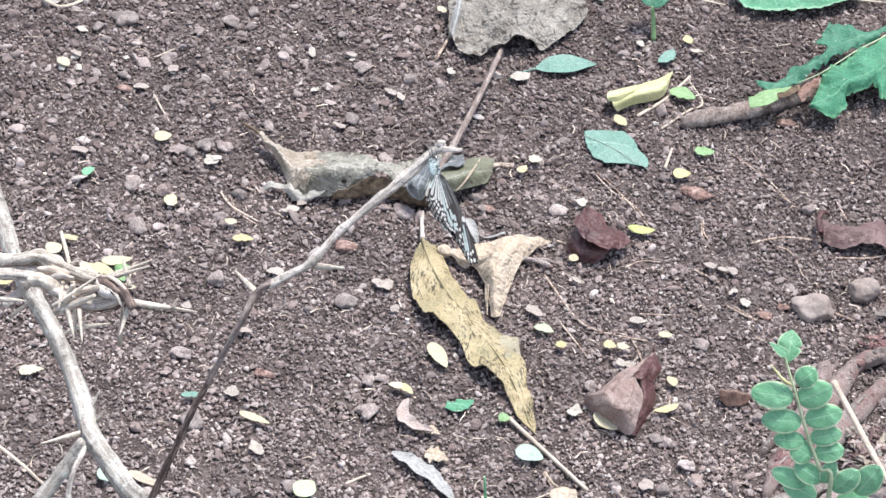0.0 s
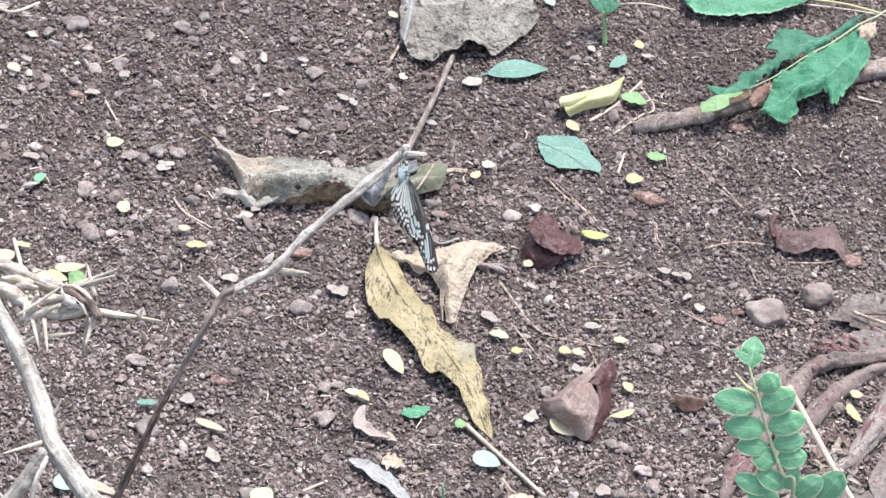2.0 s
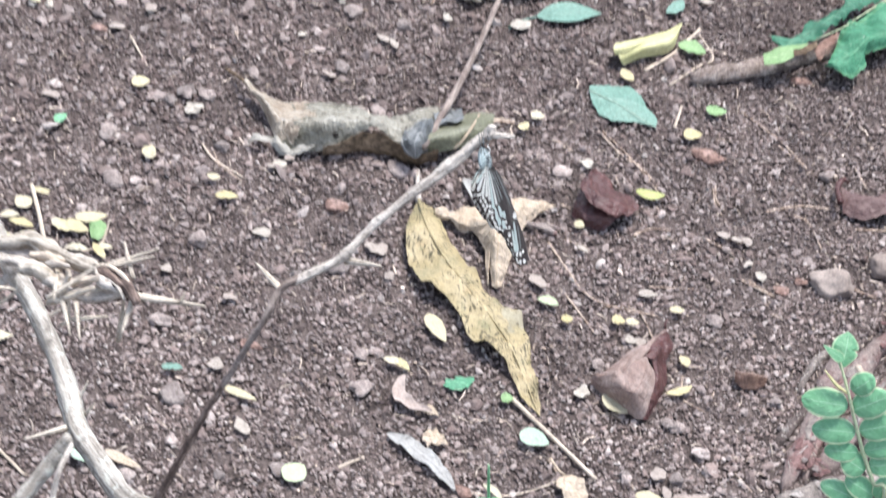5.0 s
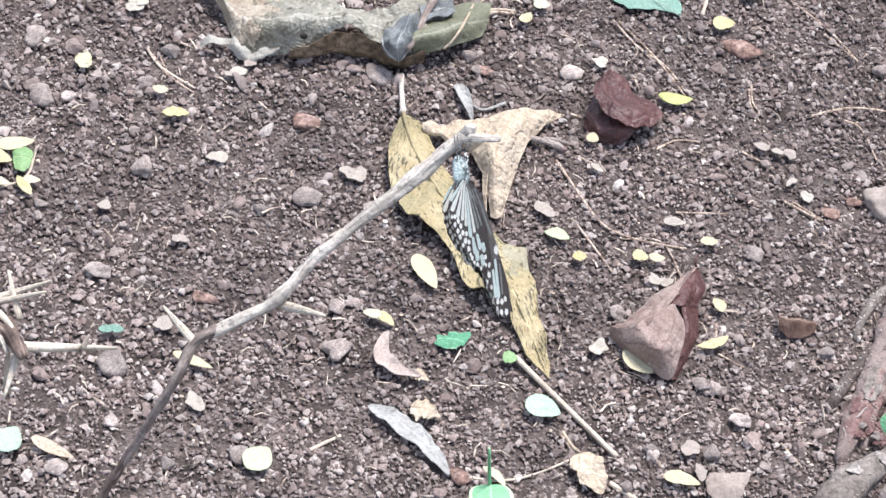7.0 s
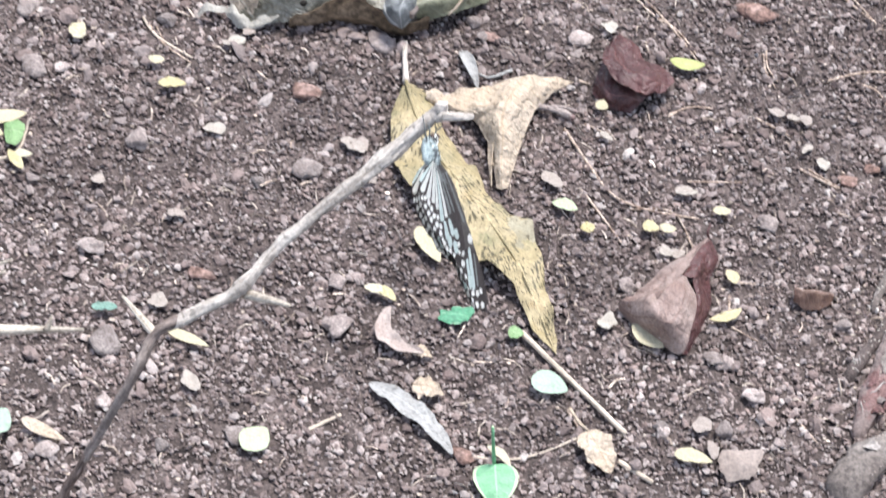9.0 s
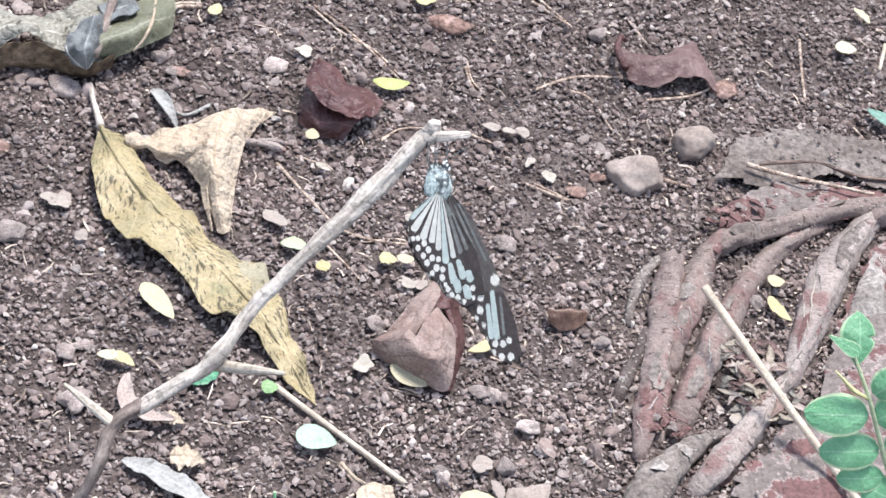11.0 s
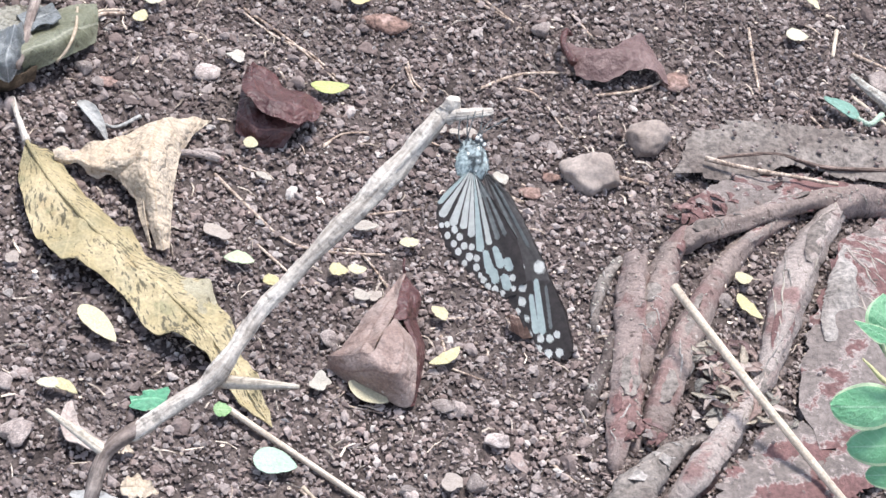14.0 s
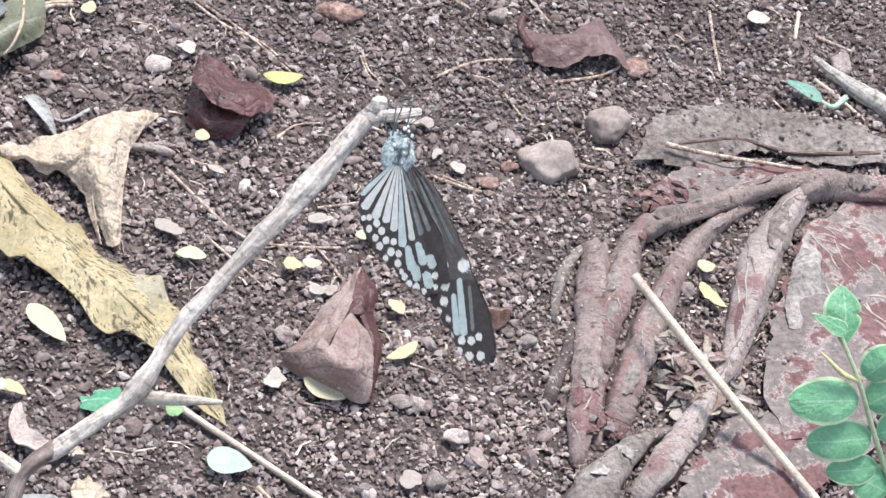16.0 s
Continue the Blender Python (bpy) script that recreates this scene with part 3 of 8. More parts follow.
def blade(base, tip, left, right, rise=0.6, blunt=0.8, bend=0.0, lift=(0.001, 0.003, 0.001), cup=0.0, wave=0.0, waves=3.0, rag=0.0,
          tilt=0.0, seed=0.0, nu=30, nv=13, thick=0.0004, bites=(), free=False, facing=None, floor=0.0022):
    """A leaf blade from base to tip, half widths left and right of its midrib. cup lifts the edges, tilt the left edge, wave ripples the margins.
    bites: (along, side, depth) notches. Returns the bmesh and the midrib's points."""
    base, tip = Vector(base), Vector(tip)
    if len(base) == 2:
        base, tip = base.to_3d(), tip.to_3d()
    chord = tip - base
    flat = Vector((chord.x, chord.y, 0))
    side = Vector((-flat.y, flat.x, 0)).normalized()
    up = Vector((0, 0, 1))
    if facing:
        up = Vector(facing).normalized()
        side = up.cross(chord).normalized()
    grid, uvs = [], []
    for i in range(nu):
        u = i / (nu - 1)
        s = base + chord * u + side * bend * 4 * u * (1 - u)
        w = max(math.sin(math.pi * min(max(u, 0.004), 0.996) ** rise), 0.01) ** blunt
        z0 = lift[0] * (1 - u) ** 2 + 2 * lift[1] * u * (1 - u) * 1.0 + lift[2] * u * u
        row, ur = [], []
        for j in range(nv):
            v = 2 * j / (nv - 1) - 1
            half = left if v > 0 else right
            e = 1 + rag * noise.noise((u * 14 + seed, (1 if v > 0 else -1) * 3.3, seed))
            for at, which, deep in bites:
                if which * v > 0:
                    e *= 1 - deep * math.exp(-((u - at) / 0.035) ** 2)
            q = s + side * v * half * w * e
            z = z0 + cup * half * w * v * v + tilt * v * half * w
            z += wave * abs(v) ** 1.6 * math.sin(waves * 2 * math.pi * u + seed + (1.3 if v > 0 else 0)) * min(1, 4 * u, 5 * (1 - u))
            z += 0.08 * half * noise.noise((u * 5 + seed, v * 1.7, seed * 2))
            if free:
                q = q + up * z
            else:
                q = Vector((q.x, q.y, H(q.x, q.y) + max(z, floor)))
            row.append(q)
            ur.append((u, (v + 1) / 2))
        grid.append(row)
        uvs.append(ur)
    bm = bmesh.new()
    shell(bm, grid, thick, uvs)
    return bm, [row[nv // 2] for row in grid]


def leaf(name, label, base, tip, left, right, material, rib=None, stalk=(), stalk_r=0.0008, rib_r=0.0007, stem_skin=None, category="leaf", group="", **k):
    """A fallen or growing leaf: blade, raised midrib and, where it has one, its stalk."""
    bm, mid = blade(base, tip, left, right, **k)
    top = root(name, mid[0], label, category, group)
    part("blade", bm, material, top)
    if rib:
        bm = bmesh.new()
        tube(bm, [p + Vector((0, 0, rib_r * 0.35)) for p in mid[:-1]], (rib_r, rib_r * 0.8, rib_r * 0.3), 6)
        part("midrib", bm, rib, top)
    if stalk:
        q = [Vector(p) if len(p) == 3 else Vector((p[0], p[1], H(p[0], p[1]) + 0.0015)) for p in stalk]
        bm = bmesh.new()
        tube(bm, spline([mid[0], *q], 12), (stalk_r, stalk_r, stalk_r * 1.3), 6, 0.2)
        part("stalk", bm, stem_skin or rib or material, top)
    return top


def sheet(at, radii, height=0.004, dome=0.4, crumple=0.3, edge=0.0, seed=0.0, rings=9, turns=48, thick=0.0005, ripple=10.0, tilt=(0, 0), rag=0.1, floor=0.0012, wob=0.1):
    """An irregular dry sheet round a centre: radii in mm at even angles, crumpled. Returns the bmesh."""
    n, grid, uvs = len(radii), [], []
    for i in range(rings):
        f = (i / (rings - 1)) ** 0.85
        row, ur = [], []
        for j in range(turns + 1):
            a = 2 * math.pi * (j % turns) / turns
            s = a / (2 * math.pi) * n
            k = int(s)
            r = (radii[k % n] + (radii[(k + 1) % n] - radii[k % n]) * (s - k)) / 1000
            r *= 1 + wob * noise.noise((math.cos(a) * 4 + seed, math.sin(a) * 4, seed)) + rag * noise.noise((math.cos(a) * 16 + seed, math.sin(a) * 16, seed))
            x, y = at[0] + f * r * math.cos(a), at[1] + f * r * math.sin(a)
            z = height * (1 - dome * f * f) + edge * f ** 3 + crumple * height * noise.noise((x * ripple * 12 + seed, y * ripple * 12, seed))
            z += (x - at[0]) * tilt[0] + (y - at[1]) * tilt[1]
            row.append(Vector((x, y, H(x, y) + max(z, floor))))
            ur.append((0.5 + 0.5 * f * math.cos(a), 0.5 + 0.5 * f * math.sin(a)))
        grid.append(row)
        uvs.append(ur)
    bm = bmesh.new()
    shell(bm, grid, thick, uvs)
    bmesh.ops.remove_doubles(bm, verts=bm.verts, dist=1e-6)
    return bm


def loft(*edges, nu=28, nv=12, thick=0.0005, crumple=0.0012, ripple=90.0, seed=0.0, rag=0.0, frill=0.0, frills=8.0, ruffle=0.0, ruffles=9.0):
    """A bent sheet through edge lines that run the same way, from one margin to the other."""
    lines = [spline(e, nu) for e in edges]
    grid, uvs = [], []
    for i in range(nu):
        ends = [line[i] for line in lines]
        if rag:
            ends[-1] = ends[-1].lerp(ends[-2], rag * max(0, noise.noise((i * 0.7 + seed, 2.2, 0)) + 0.5 * noise.noise((i * 1.9, seed, 4))))
        across = spline(ends, nv)
        row = []
        for j, p in enumerate(across):
            d = crumple * noise.noise((p.x * ripple + seed, p.y * ripple, p.z * ripple)) + 0.4 * crumple * noise.noise((p.x * ripple * 3, p.y * ripple * 3 + seed, 1))
            d += frill * (j / (nv - 1)) ** 3 * (math.sin(frills * 6.28 * i / nu + seed) + 0.6 * math.sin(frills * 11.3 * i / nu))
            if ruffle:
                e = abs(2 * j / (nv - 1) - 1) ** 2.2 * min(1, 6 * i / nu, 6 * (1 - i / nu))
                wave = 6.28 * ruffles * i / nu + (1.9 if 2 * j > nv else 0)
                d += ruffle * e * (math.sin(wave + 0.9 * math.sin(wave * 0.37)) + 0.25 * math.sin(wave * 2.3 + 1))
            row.append(Vector((p.x, p.y, max(p.z + d, H(p.x, p.y) + 0.0008))))
        grid.append(row)
        uvs.append([(i / (nu - 1), j / (nv - 1)) for j in range(nv)])
    bm = bmesh.new()
    shell(bm, grid, thick, uvs)
    return bm


def patched(bm, at, radii, ragged=0.35):
    """Marks the faces of a blade within a ragged oval for its second material."""
    for f in bm.faces:
        c = f.calc_center_median()
        d = math.hypot((c.x - at[0]) / radii[0], (c.y - at[1]) / radii[1])
        f.material_index = int(d + ragged * noise.noise((c.x * 160, c.y * 160, at[0])) < 1)
    return bm


# ---- the ground: one sheet, fine where the camera looks, on to the horizon ----
def ground():
    xs = [-400, -60, -12, -3, -1.2, -0.75] + [-0.56 + 0.0044 * i for i in range(263)] + [0.78, 1.2, 3, 12, 60, 400]
    ys = [-400, -60, -12, -3, -1.2, -0.7] + [-0.46 + 0.0044 * i for i in range(217)] + [0.7, 1.2, 3, 12, 60, 400]
    verts = []
    for y in ys:
        for x in xs:
            near = abs(x) < 0.62 and -0.5 < y < 0.52
            z = H(x, y)
            if near:
                z += 0.0006 * noise.noise((x * 55, y * 55, 0.4)) + 0.0006 * noise.noise((x * 150, y * 150, 5.4)) + 0.0005 * random.random() - 0.0011
            verts.append((x, y, z))
    nx = len(xs)
    faces = [(j * nx + i, j * nx + i + 1, (j + 1) * nx + i + 1, (j + 1) * nx + i) for j in range(len(ys) - 1) for i in range(nx - 1)]
    me = bpy.data.meshes.new("ground")
    me.from_pydata(verts, [], faces)
    me.shade_smooth()
    me.materials.append(SOIL)
    tagged(new("ground", me), "bare dark brown crumbly soil strewn with litter", "soil", kind="structure")


def lump(seed, flat=0.7, level=1, near=0.5):
    """A rough unit stone with worn flat sides."""
    pick = random.Random(seed)
    bm = bmesh.new()
    bmesh.ops.create_icosphere(bm, subdivisions=level, radius=1)
    cuts = []
    for _ in range(9):
        n = Vector((pick.gauss(0, 1), pick.gauss(0, 1), pick.gauss(0, 1))).normalized()
        cuts.append((n, pick.uniform(near, 0.82)))
    for v in bm.verts:
        for n, d in cuts:
            over = v.co.dot(n) - d
            if over > 0:
                v.co -= n * over * 0.9
        c = v.co.copy()
        v.co *= 1.15 + 0.3 * noise.noise(c * 1.1 + Vector((seed * 7, seed, 0))) + 0.12 * noise.noise(c * 3.3 + Vector((0, seed * 3, 1)))
        if level < 3:
            v.co *= pick.uniform(0.55, 1.42) if level == 1 else pick.uniform(0.84, 1.16)
        v.co.z *= flat
    return bm


def shard(seed):
    """A small eight-sided grain."""
    pick = random.Random(seed)
    bm = bmesh.new()
    v = [bm.verts.new(Vector(p) * pick.uniform(0.7, 1.35) + Vector([pick.uniform(-0.25, 0.25) for _ in range(3)]))
         for p in ((1, 0, 0), (0, 1, 0), (-1, 0, 0), (0, -1, 0), (0, 0, 0.75), (0, 0, -0.75))]
    for a, b in ((0, 1), (1, 2), (2, 3), (3, 0)):
        bm.faces.new((v[a], v[b], v[4]))
        bm.faces.new((v[b], v[a], v[5]))
    bm.verts.index_update()
    return bm


def crumbs():
    """The loose soil crumbs and grit: too many to count."""
    rng = np.random.default_rng(4)
    shapes = []
    for s in range(40):
        bm = lump(s + 1, 0.75, 1, 0.6) if s < 16 else shard(s) if s < 32 else lump(s + 1, 0.6, 2, 0.36)
        bm.verts.ensure_lookup_table()
        v = np.array([q.co[:] for q in bm.verts])
        f = np.array([[q.index for q in g.verts] for g in bm.faces])
        shapes.append((v, f))
        bm.free()
    # dry flags the faces that take the paler of the two crumb materials
    verts, faces, dry, round_ones, at = [], [], [], [], 0
    # how many, mean radius, spread, least, most, first and last shape, where
    for count, mean, spread, small, large, first, last, where in (
            (114000, 0.00088, 0.3, 0.0004, 0.0017, 16, 32, "all"), (52000, 0.0012, 0.3, 0.0007, 0.0024, 0, 16, "all"),
            (1200, 0.0021, 0.25, 0.0014, 0.0032, 32, 40, "all"), (1500, 0.0027, 0.3, 0.0016, 0.0048, 32, 40, "back"), (130, 0.003, 0.25, 0.002, 0.0045, 32, 40, "all")):
        px, py = rng.uniform(-0.43, 0.46, count), rng.uniform(-0.34, 0.4, count)
        if where == "back":  # coarser gravel towards the back
            px, py = -0.43 + 0.56 * rng.uniform(0, 1, count) ** 1.3, 0.4 - 0.44 * rng.uniform(0, 1, count) ** 1.15
        inside = (px > -0.41 - 0.25 * py) & (px < 0.435 + 0.25 * py)
        px, py = px[inside], py[inside]
        count = len(px)
        size = np.clip(np.exp(rng.normal(math.log(mean), spread, count)), small, large)
        turn, stretch, pick = rng.uniform(0, 2 * math.pi, count), rng.uniform(0.6, 1.5, (count, 3)), rng.integers(first, last, count)
        stretch[:, 2] = np.minimum(stretch[:, 2], 1.1)
        lean = rng.normal(0, 0.45, count)
        hz = np.array([H(a, b) + 0.0011 * noise.noise((a * 70, b * 70, 2.2)) for a, b in zip(px, py)]) + size * rng.uniform(-0.1, 0.5, count)
        for k, (v, f) in enumerate(shapes):
            i = np.flatnonzero(pick == k)
            if not len(i):
                continue
            q = v[None] * stretch[i][:, None] * size[i][:, None, None]
            ct, st = np.cos(lean[i])[:, None], np.sin(lean[i])[:, None]
            q = np.stack([q[..., 0], q[..., 1] * ct - q[..., 2] * st, q[..., 1] * st + q[..., 2] * ct], -1)
            c, s = np.cos(turn[i])[:, None], np.sin(turn[i])[:, None]
            q = np.stack([q[..., 0] * c - q[..., 1] * s + px[i][:, None], q[..., 0] * s + q[..., 1] * c + py[i][:, None], q[..., 2] + hz[i][:, None]], -1)
            verts.append(q.reshape(-1, 3))
            faces.append((f[None] + at + np.arange(len(i))[:, None, None] * len(v)).reshape(-1, 3))
            at += len(i) * len(v)
            dry.append(np.repeat(rng.uniform(0, 1, len(i)) < 0.46 - 1.7 * py[i], len(f)))  # front-to-back tone gradient: pale crumbs grow scarcer towards the back
            round_ones.append(np.full(len(i) * len(f), k >= 38))
    for cx, cy, reach in ((0.3154, 0.0126, 0.022), (0.3541, 0.0134, 0.03), (0.3799, 0.0132, 0.03), (0.3094, -0.0256, 0.02), (0.3258, -0.13, 0.03), (0.2645, -0.2129, 0.028), (0.3567, -0.0828, 0.03)):
        for _ in range(24):
            v, f = shapes[rng.integers(0, 16)]
            a, d, size = rng.uniform(0, 6.28), reach * math.sqrt(rng.uniform(0, 1)), rng.uniform(0.0005, 0.0016)
            x, y = cx + d * math.cos(a), cy + d * math.sin(a)
            verts.append(v * size + np.array([x, y, H(x, y) + 0.0078]))
            faces.append(f + at)
            dry.append(np.ones(len(f), bool))
            round_ones.append(np.ones(len(f), bool))
            at += len(v)
    me = bpy.data.meshes.new("soil_crumbs")
    v, f = np.concatenate(verts), np.concatenate(faces)
    me.vertices.add(len(v))
    me.vertices.foreach_set("co", v.ravel())
    me.loops.add(f.size)
    me.loops.foreach_set("vertex_index", f.ravel())
    me.polygons.add(len(f))
    me.polygons.foreach_set("loop_start", np.arange(0, f.size, 3))
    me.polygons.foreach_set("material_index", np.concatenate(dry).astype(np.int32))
    me.update(calc_edges=True)
    me.polygons.foreach_set("use_smooth", np.concatenate(round_ones))
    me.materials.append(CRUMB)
    me.materials.append(PALE_CRUMB)
    tagged(new("soil_crumbs", me), "loose dark brown soil crumbs and grit on the ground", "soil", kind="stuff")


def fibres():
    """Fine dry plant fibres and slivers in the soil."""
    pick = random.Random(21)
    bm = bmesh.new()
    for _ in range(1500):
        x, y, a, n = pick.uniform(-0.44, 0.48), pick.uniform(-0.33, 0.4), pick.uniform(0, 6.28), pick.uniform(0.003, 0.011)
        c, s, b = math.cos(a) * n / 2, math.sin(a) * n / 2, pick.uniform(-0.3, 0.3)
        z, r = H(x, y) + pick.uniform(0.001, 0.0026), pick.uniform(0.00025, 0.0006)
        tube(bm, [Vector((x - c, y - s, z)), Vector((x - s * b, y + c * b, z + 0.0007)), Vector((x + c, y + s, z - 0.0004))], (r, r, r * 0.6), 3)
    for k in range(1500):
        x, y, n = pick.uniform(-0.43, 0.46), pick.uniform(-0.33, 0.39), pick.uniform(0.0006, 0.0016)
        if k % 4 == 0:
            x, y = pick.gauss(0.3, 0.06), pick.gauss(-0.12, 0.07)
        a, z, v = pick.uniform(0, 6.28), H(x, y) + pick.uniform(0.0012, 0.0028), []
        for i in range(5):
            b, r = a + i * 1.257, n * pick.uniform(0.5, 1.3)
            v.append(bm.verts.new((x + r * math.cos(b), y + 0.7 * r * math.sin(b), z + pick.uniform(0, 0.0006))))
        tip = bm.verts.new((x, y, z - 0.001))
        bm.faces.new(v)
        for i in range(5):
            bm.faces.new((v[i], tip, v[(i + 1) % 5]))
    me = bpy.data.meshes.new("plant_fibres")
    bm.to_mesh(me)
    bm.free()
    me.materials.append(FIBRE)
    tagged(new("plant_fibres", me), "fine dry plant fibres and pale chips mixed into soil", "litter", kind="stuff")


ground()
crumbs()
fibres()


# ---- pebbles ----
PEBBLES = []
for s in range(7):
    bm = lump(s + 30, 0.55, 3, 0.42)
    me = bpy.data.meshes.new("pebble")
    bm.to_mesh(me)
    bm.free()
    me.shade_smooth()
    me.materials.append(STONE)
    PEBBLES.append(me)
PALE_PEBBLES = [me.copy() for me in PEBBLES[:3]]
for me in PALE_PEBBLES:
    me.materials[0] = PALE_STONE


def pebble(x, y, wide, k, turn=None, label="small grey-brown pebble half sunk in the soil"):
    ob = new("pebble", PEBBLES[k % 7])
    r = wide / 2
    ob.location = (x, y, H(x, y) + r * 0.2 + 0.0012)
    ob.scale = (r * (1 + 0.15 * math.sin(k * 3.1)), r * (0.8 + 0.12 * math.sin(k * 1.9)), r * 0.8)
    ob.rotation_euler = (0, 0, k * 1.7 if turn is None else turn)
    return tagged(ob, label, "pebble", "pebbles on the soil")


for k, (x, y, wide) in enumerate(((-0.3166, 0.1902, 0.02), (-0.2364, 0.206, 0.013), (-0.0909, 0.1707, 0.016), (-0.1877, 0.1787, 0.012), (-0.1286, 0.1764, 0.013), (-0.1274, 0.1123, 0.013),
                                  (-0.2244, 0.0565, 0.016), (-0.2126, 0.0595, 0.012), (-0.2672, 0.0055, 0.012), (-0.1926, 0.0084, 0.013), (-0.2348, 0.0459, 0.012), (-0.2551, -0.0401, 0.012),
                                  (-0.1899, -0.0827, 0.019), (-0.1971, -0.1618, 0.014), (-0.1777, -0.2168, 0.018), (-0.099, -0.0835, 0.014), (-0.1239, -0.0981, 0.011), (-0.3326, 0.174, 0.012),
                                  (0.1451, -0.0697, 0.013), (-0.0703, -0.1844, 0.016), (-0.189, -0.0843, 0.014), (-0.266, 0.0022, 0.012), (-0.2526, -0.0443, 0.014), (0.1264, -0.1686, 0.01))):
    pebble(x, y, wide, k)
for k, (x, y, wide) in enumerate(((0.1009, -0.111, 0.008), (-0.1919, -0.2891, 0.011), (-0.1398, -0.275, 0.01), (-0.0959, -0.0854, 0.012), (-0.0744, 0.0192, 0.016), (-0.1062, -0.2612, 0.011),
                                  (0.0962, -0.216, 0.01), (0.1435, -0.0683, 0.012), (0.1197, -0.1687, 0.009), (0.1279, -0.2117, 0.014),
                                  (0.1422, -0.1882, 0.012), (-0.0723, 0.0185, 0.015), (0.035, 0.0446, 0.012), (-0.0266, 0.0453, 0.012), (-0.0677, -0.1856, 0.016), (-0.0731, -0.158, 0.011),
                                  (0.2159, 0.0924, 0.015), (0.0736, -0.1308, 0.012), (0.4018, 0.0684, 0.014), (0.1484, -0.1996, 0.009), (0.0971, -0.2173, 0.01), (-0.0463, 0.2538, 0.01))):
    pebble(x, y, wide, k + 3)
for k, (x, y, wide) in enumerate(((-0.3164, 0.1854, 0.0169), (-0.311, 0.1311, 0.0059), (-0.3362, 0.1028, 0.0076), (-0.3201, 0.1178, 0.0068), (-0.3241, 0.16, 0.0106), (-0.2257, 0.0549, 0.0139), (-0.2104, 0.0588, 0.0095), (-0.2485, 0.0206, 0.0089), (-0.2355, 0.2035, 0.0118), (-0.1888, 0.1753, 0.011), (-0.17, 0.1303, 0.0063), (-0.1572, 0.1811, 0.0085), (-0.1282, 0.174, 0.011), (-0.1263, 0.1097, 0.0123), (-0.1237, 0.2051, 0.0085), (-0.2526, 0.114, 0.0055), (-0.266, 0.1159, 0.0072), (-0.2671, 0.0045, 0.0106), (-0.2658, 0.0329, 0.0089), (-0.2111, 0.1142, 0.0076), (-0.222, 0.2226, 0.0106), (-0.2666, 0.1951, 0.0076), (-0.2512, 0.2204, 0.0072), (-0.1488, 0.2136, 0.0093), (-0.1845, 0.0877, 0.0093))):
    pebble(x, y, wide, k + 5)
for k, (x, y, wide) in enumerate(((-0.3399, 0.1325, 0.0068), (-0.3464, 0.118, 0.0076), (-0.3352, 0.1217, 0.0085), (-0.2667, 0.1348, 0.0063), (-0.1593, 0.1385, 0.0068), (-0.3033, 0.1433, 0.0059), (-0.1384, 0.1854, 0.0055), (-0.3437, 0.1674, 0.0085))):
    ob = pebble(x, y, wide, k + 2, label="small cream-white pebble on the soil")
    ob.data = PALE_PEBBLES[k % 3]
rng = random.Random(11)
for k in range(45):
    pebble(rng.uniform(-0.42, 0.44), rng.uniform(-0.3, 0.36), 0.005 + 0.006 * rng.random() ** 2.5, k, label="tiny grey-brown pebble among soil crumbs")

bm = sheet((0.1375, -0.2309), (8, 9, 11, 15, 11, 9, 8, 8, 8, 9, 11, 12, 12, 12, 12, 12, 13, 11, 9, 9, 9, 9, 8, 8), 0.0075, 0.5, 0.35, seed=5.5, rings=9, turns=60, rag=0.05, thick=0.003)
tagged(part("stone", bm, BROWN_STONE), "flat angular grey-brown stone in the soil", "stone", "stones beside the roots")
for at, wide, label, s in (((0.2212, -0.0146), 0.027, "rounded brown stone with a pointed edge", 51), ((0.2563, 0.0122), 0.022, "angular grey-brown stone on the soil", 58)):
    bm = lump(s, 0.72, 4, 0.74)
    bmesh.ops.scale(bm, verts=bm.verts, vec=Vector((wide / 2, wide / 2 * 0.85, wide / 2)))
    bmesh.ops.translate(bm, verts=bm.verts, vec=Vector((*at, H(*at) + wide * 0.13)))
    tagged(part("stone", bm, BROWN_STONE), label, "stone", "stones beside the roots")


# ---- large fallen leaves ----
top = root("mango_leaf", (-0.0199, -0.0716, 0.004), "long wavy yellow leaf with black specks lying on soil", "leaf")
RIB = ((-0.0564, -0.0154, 0.008), (-0.0529, -0.0271, 0.009), (-0.0474, -0.0419, 0.01), (-0.04, -0.055, 0.01), (-0.0309, -0.0701, 0.01), (-0.0217, -0.0813, 0.01), (-0.0123, -0.0929, 0.009), (-0.0025, -0.1046, 0.009), (0.0068, -0.1185, 0.01), (0.0143, -0.1297, 0.01),
       (0.0213, -0.142, 0.009), (0.0277, -0.1547, 0.007), (0.0335, -0.1662, 0.005), (0.0377, -0.1752, 0.004), (0.0413, -0.1822, 0.003))
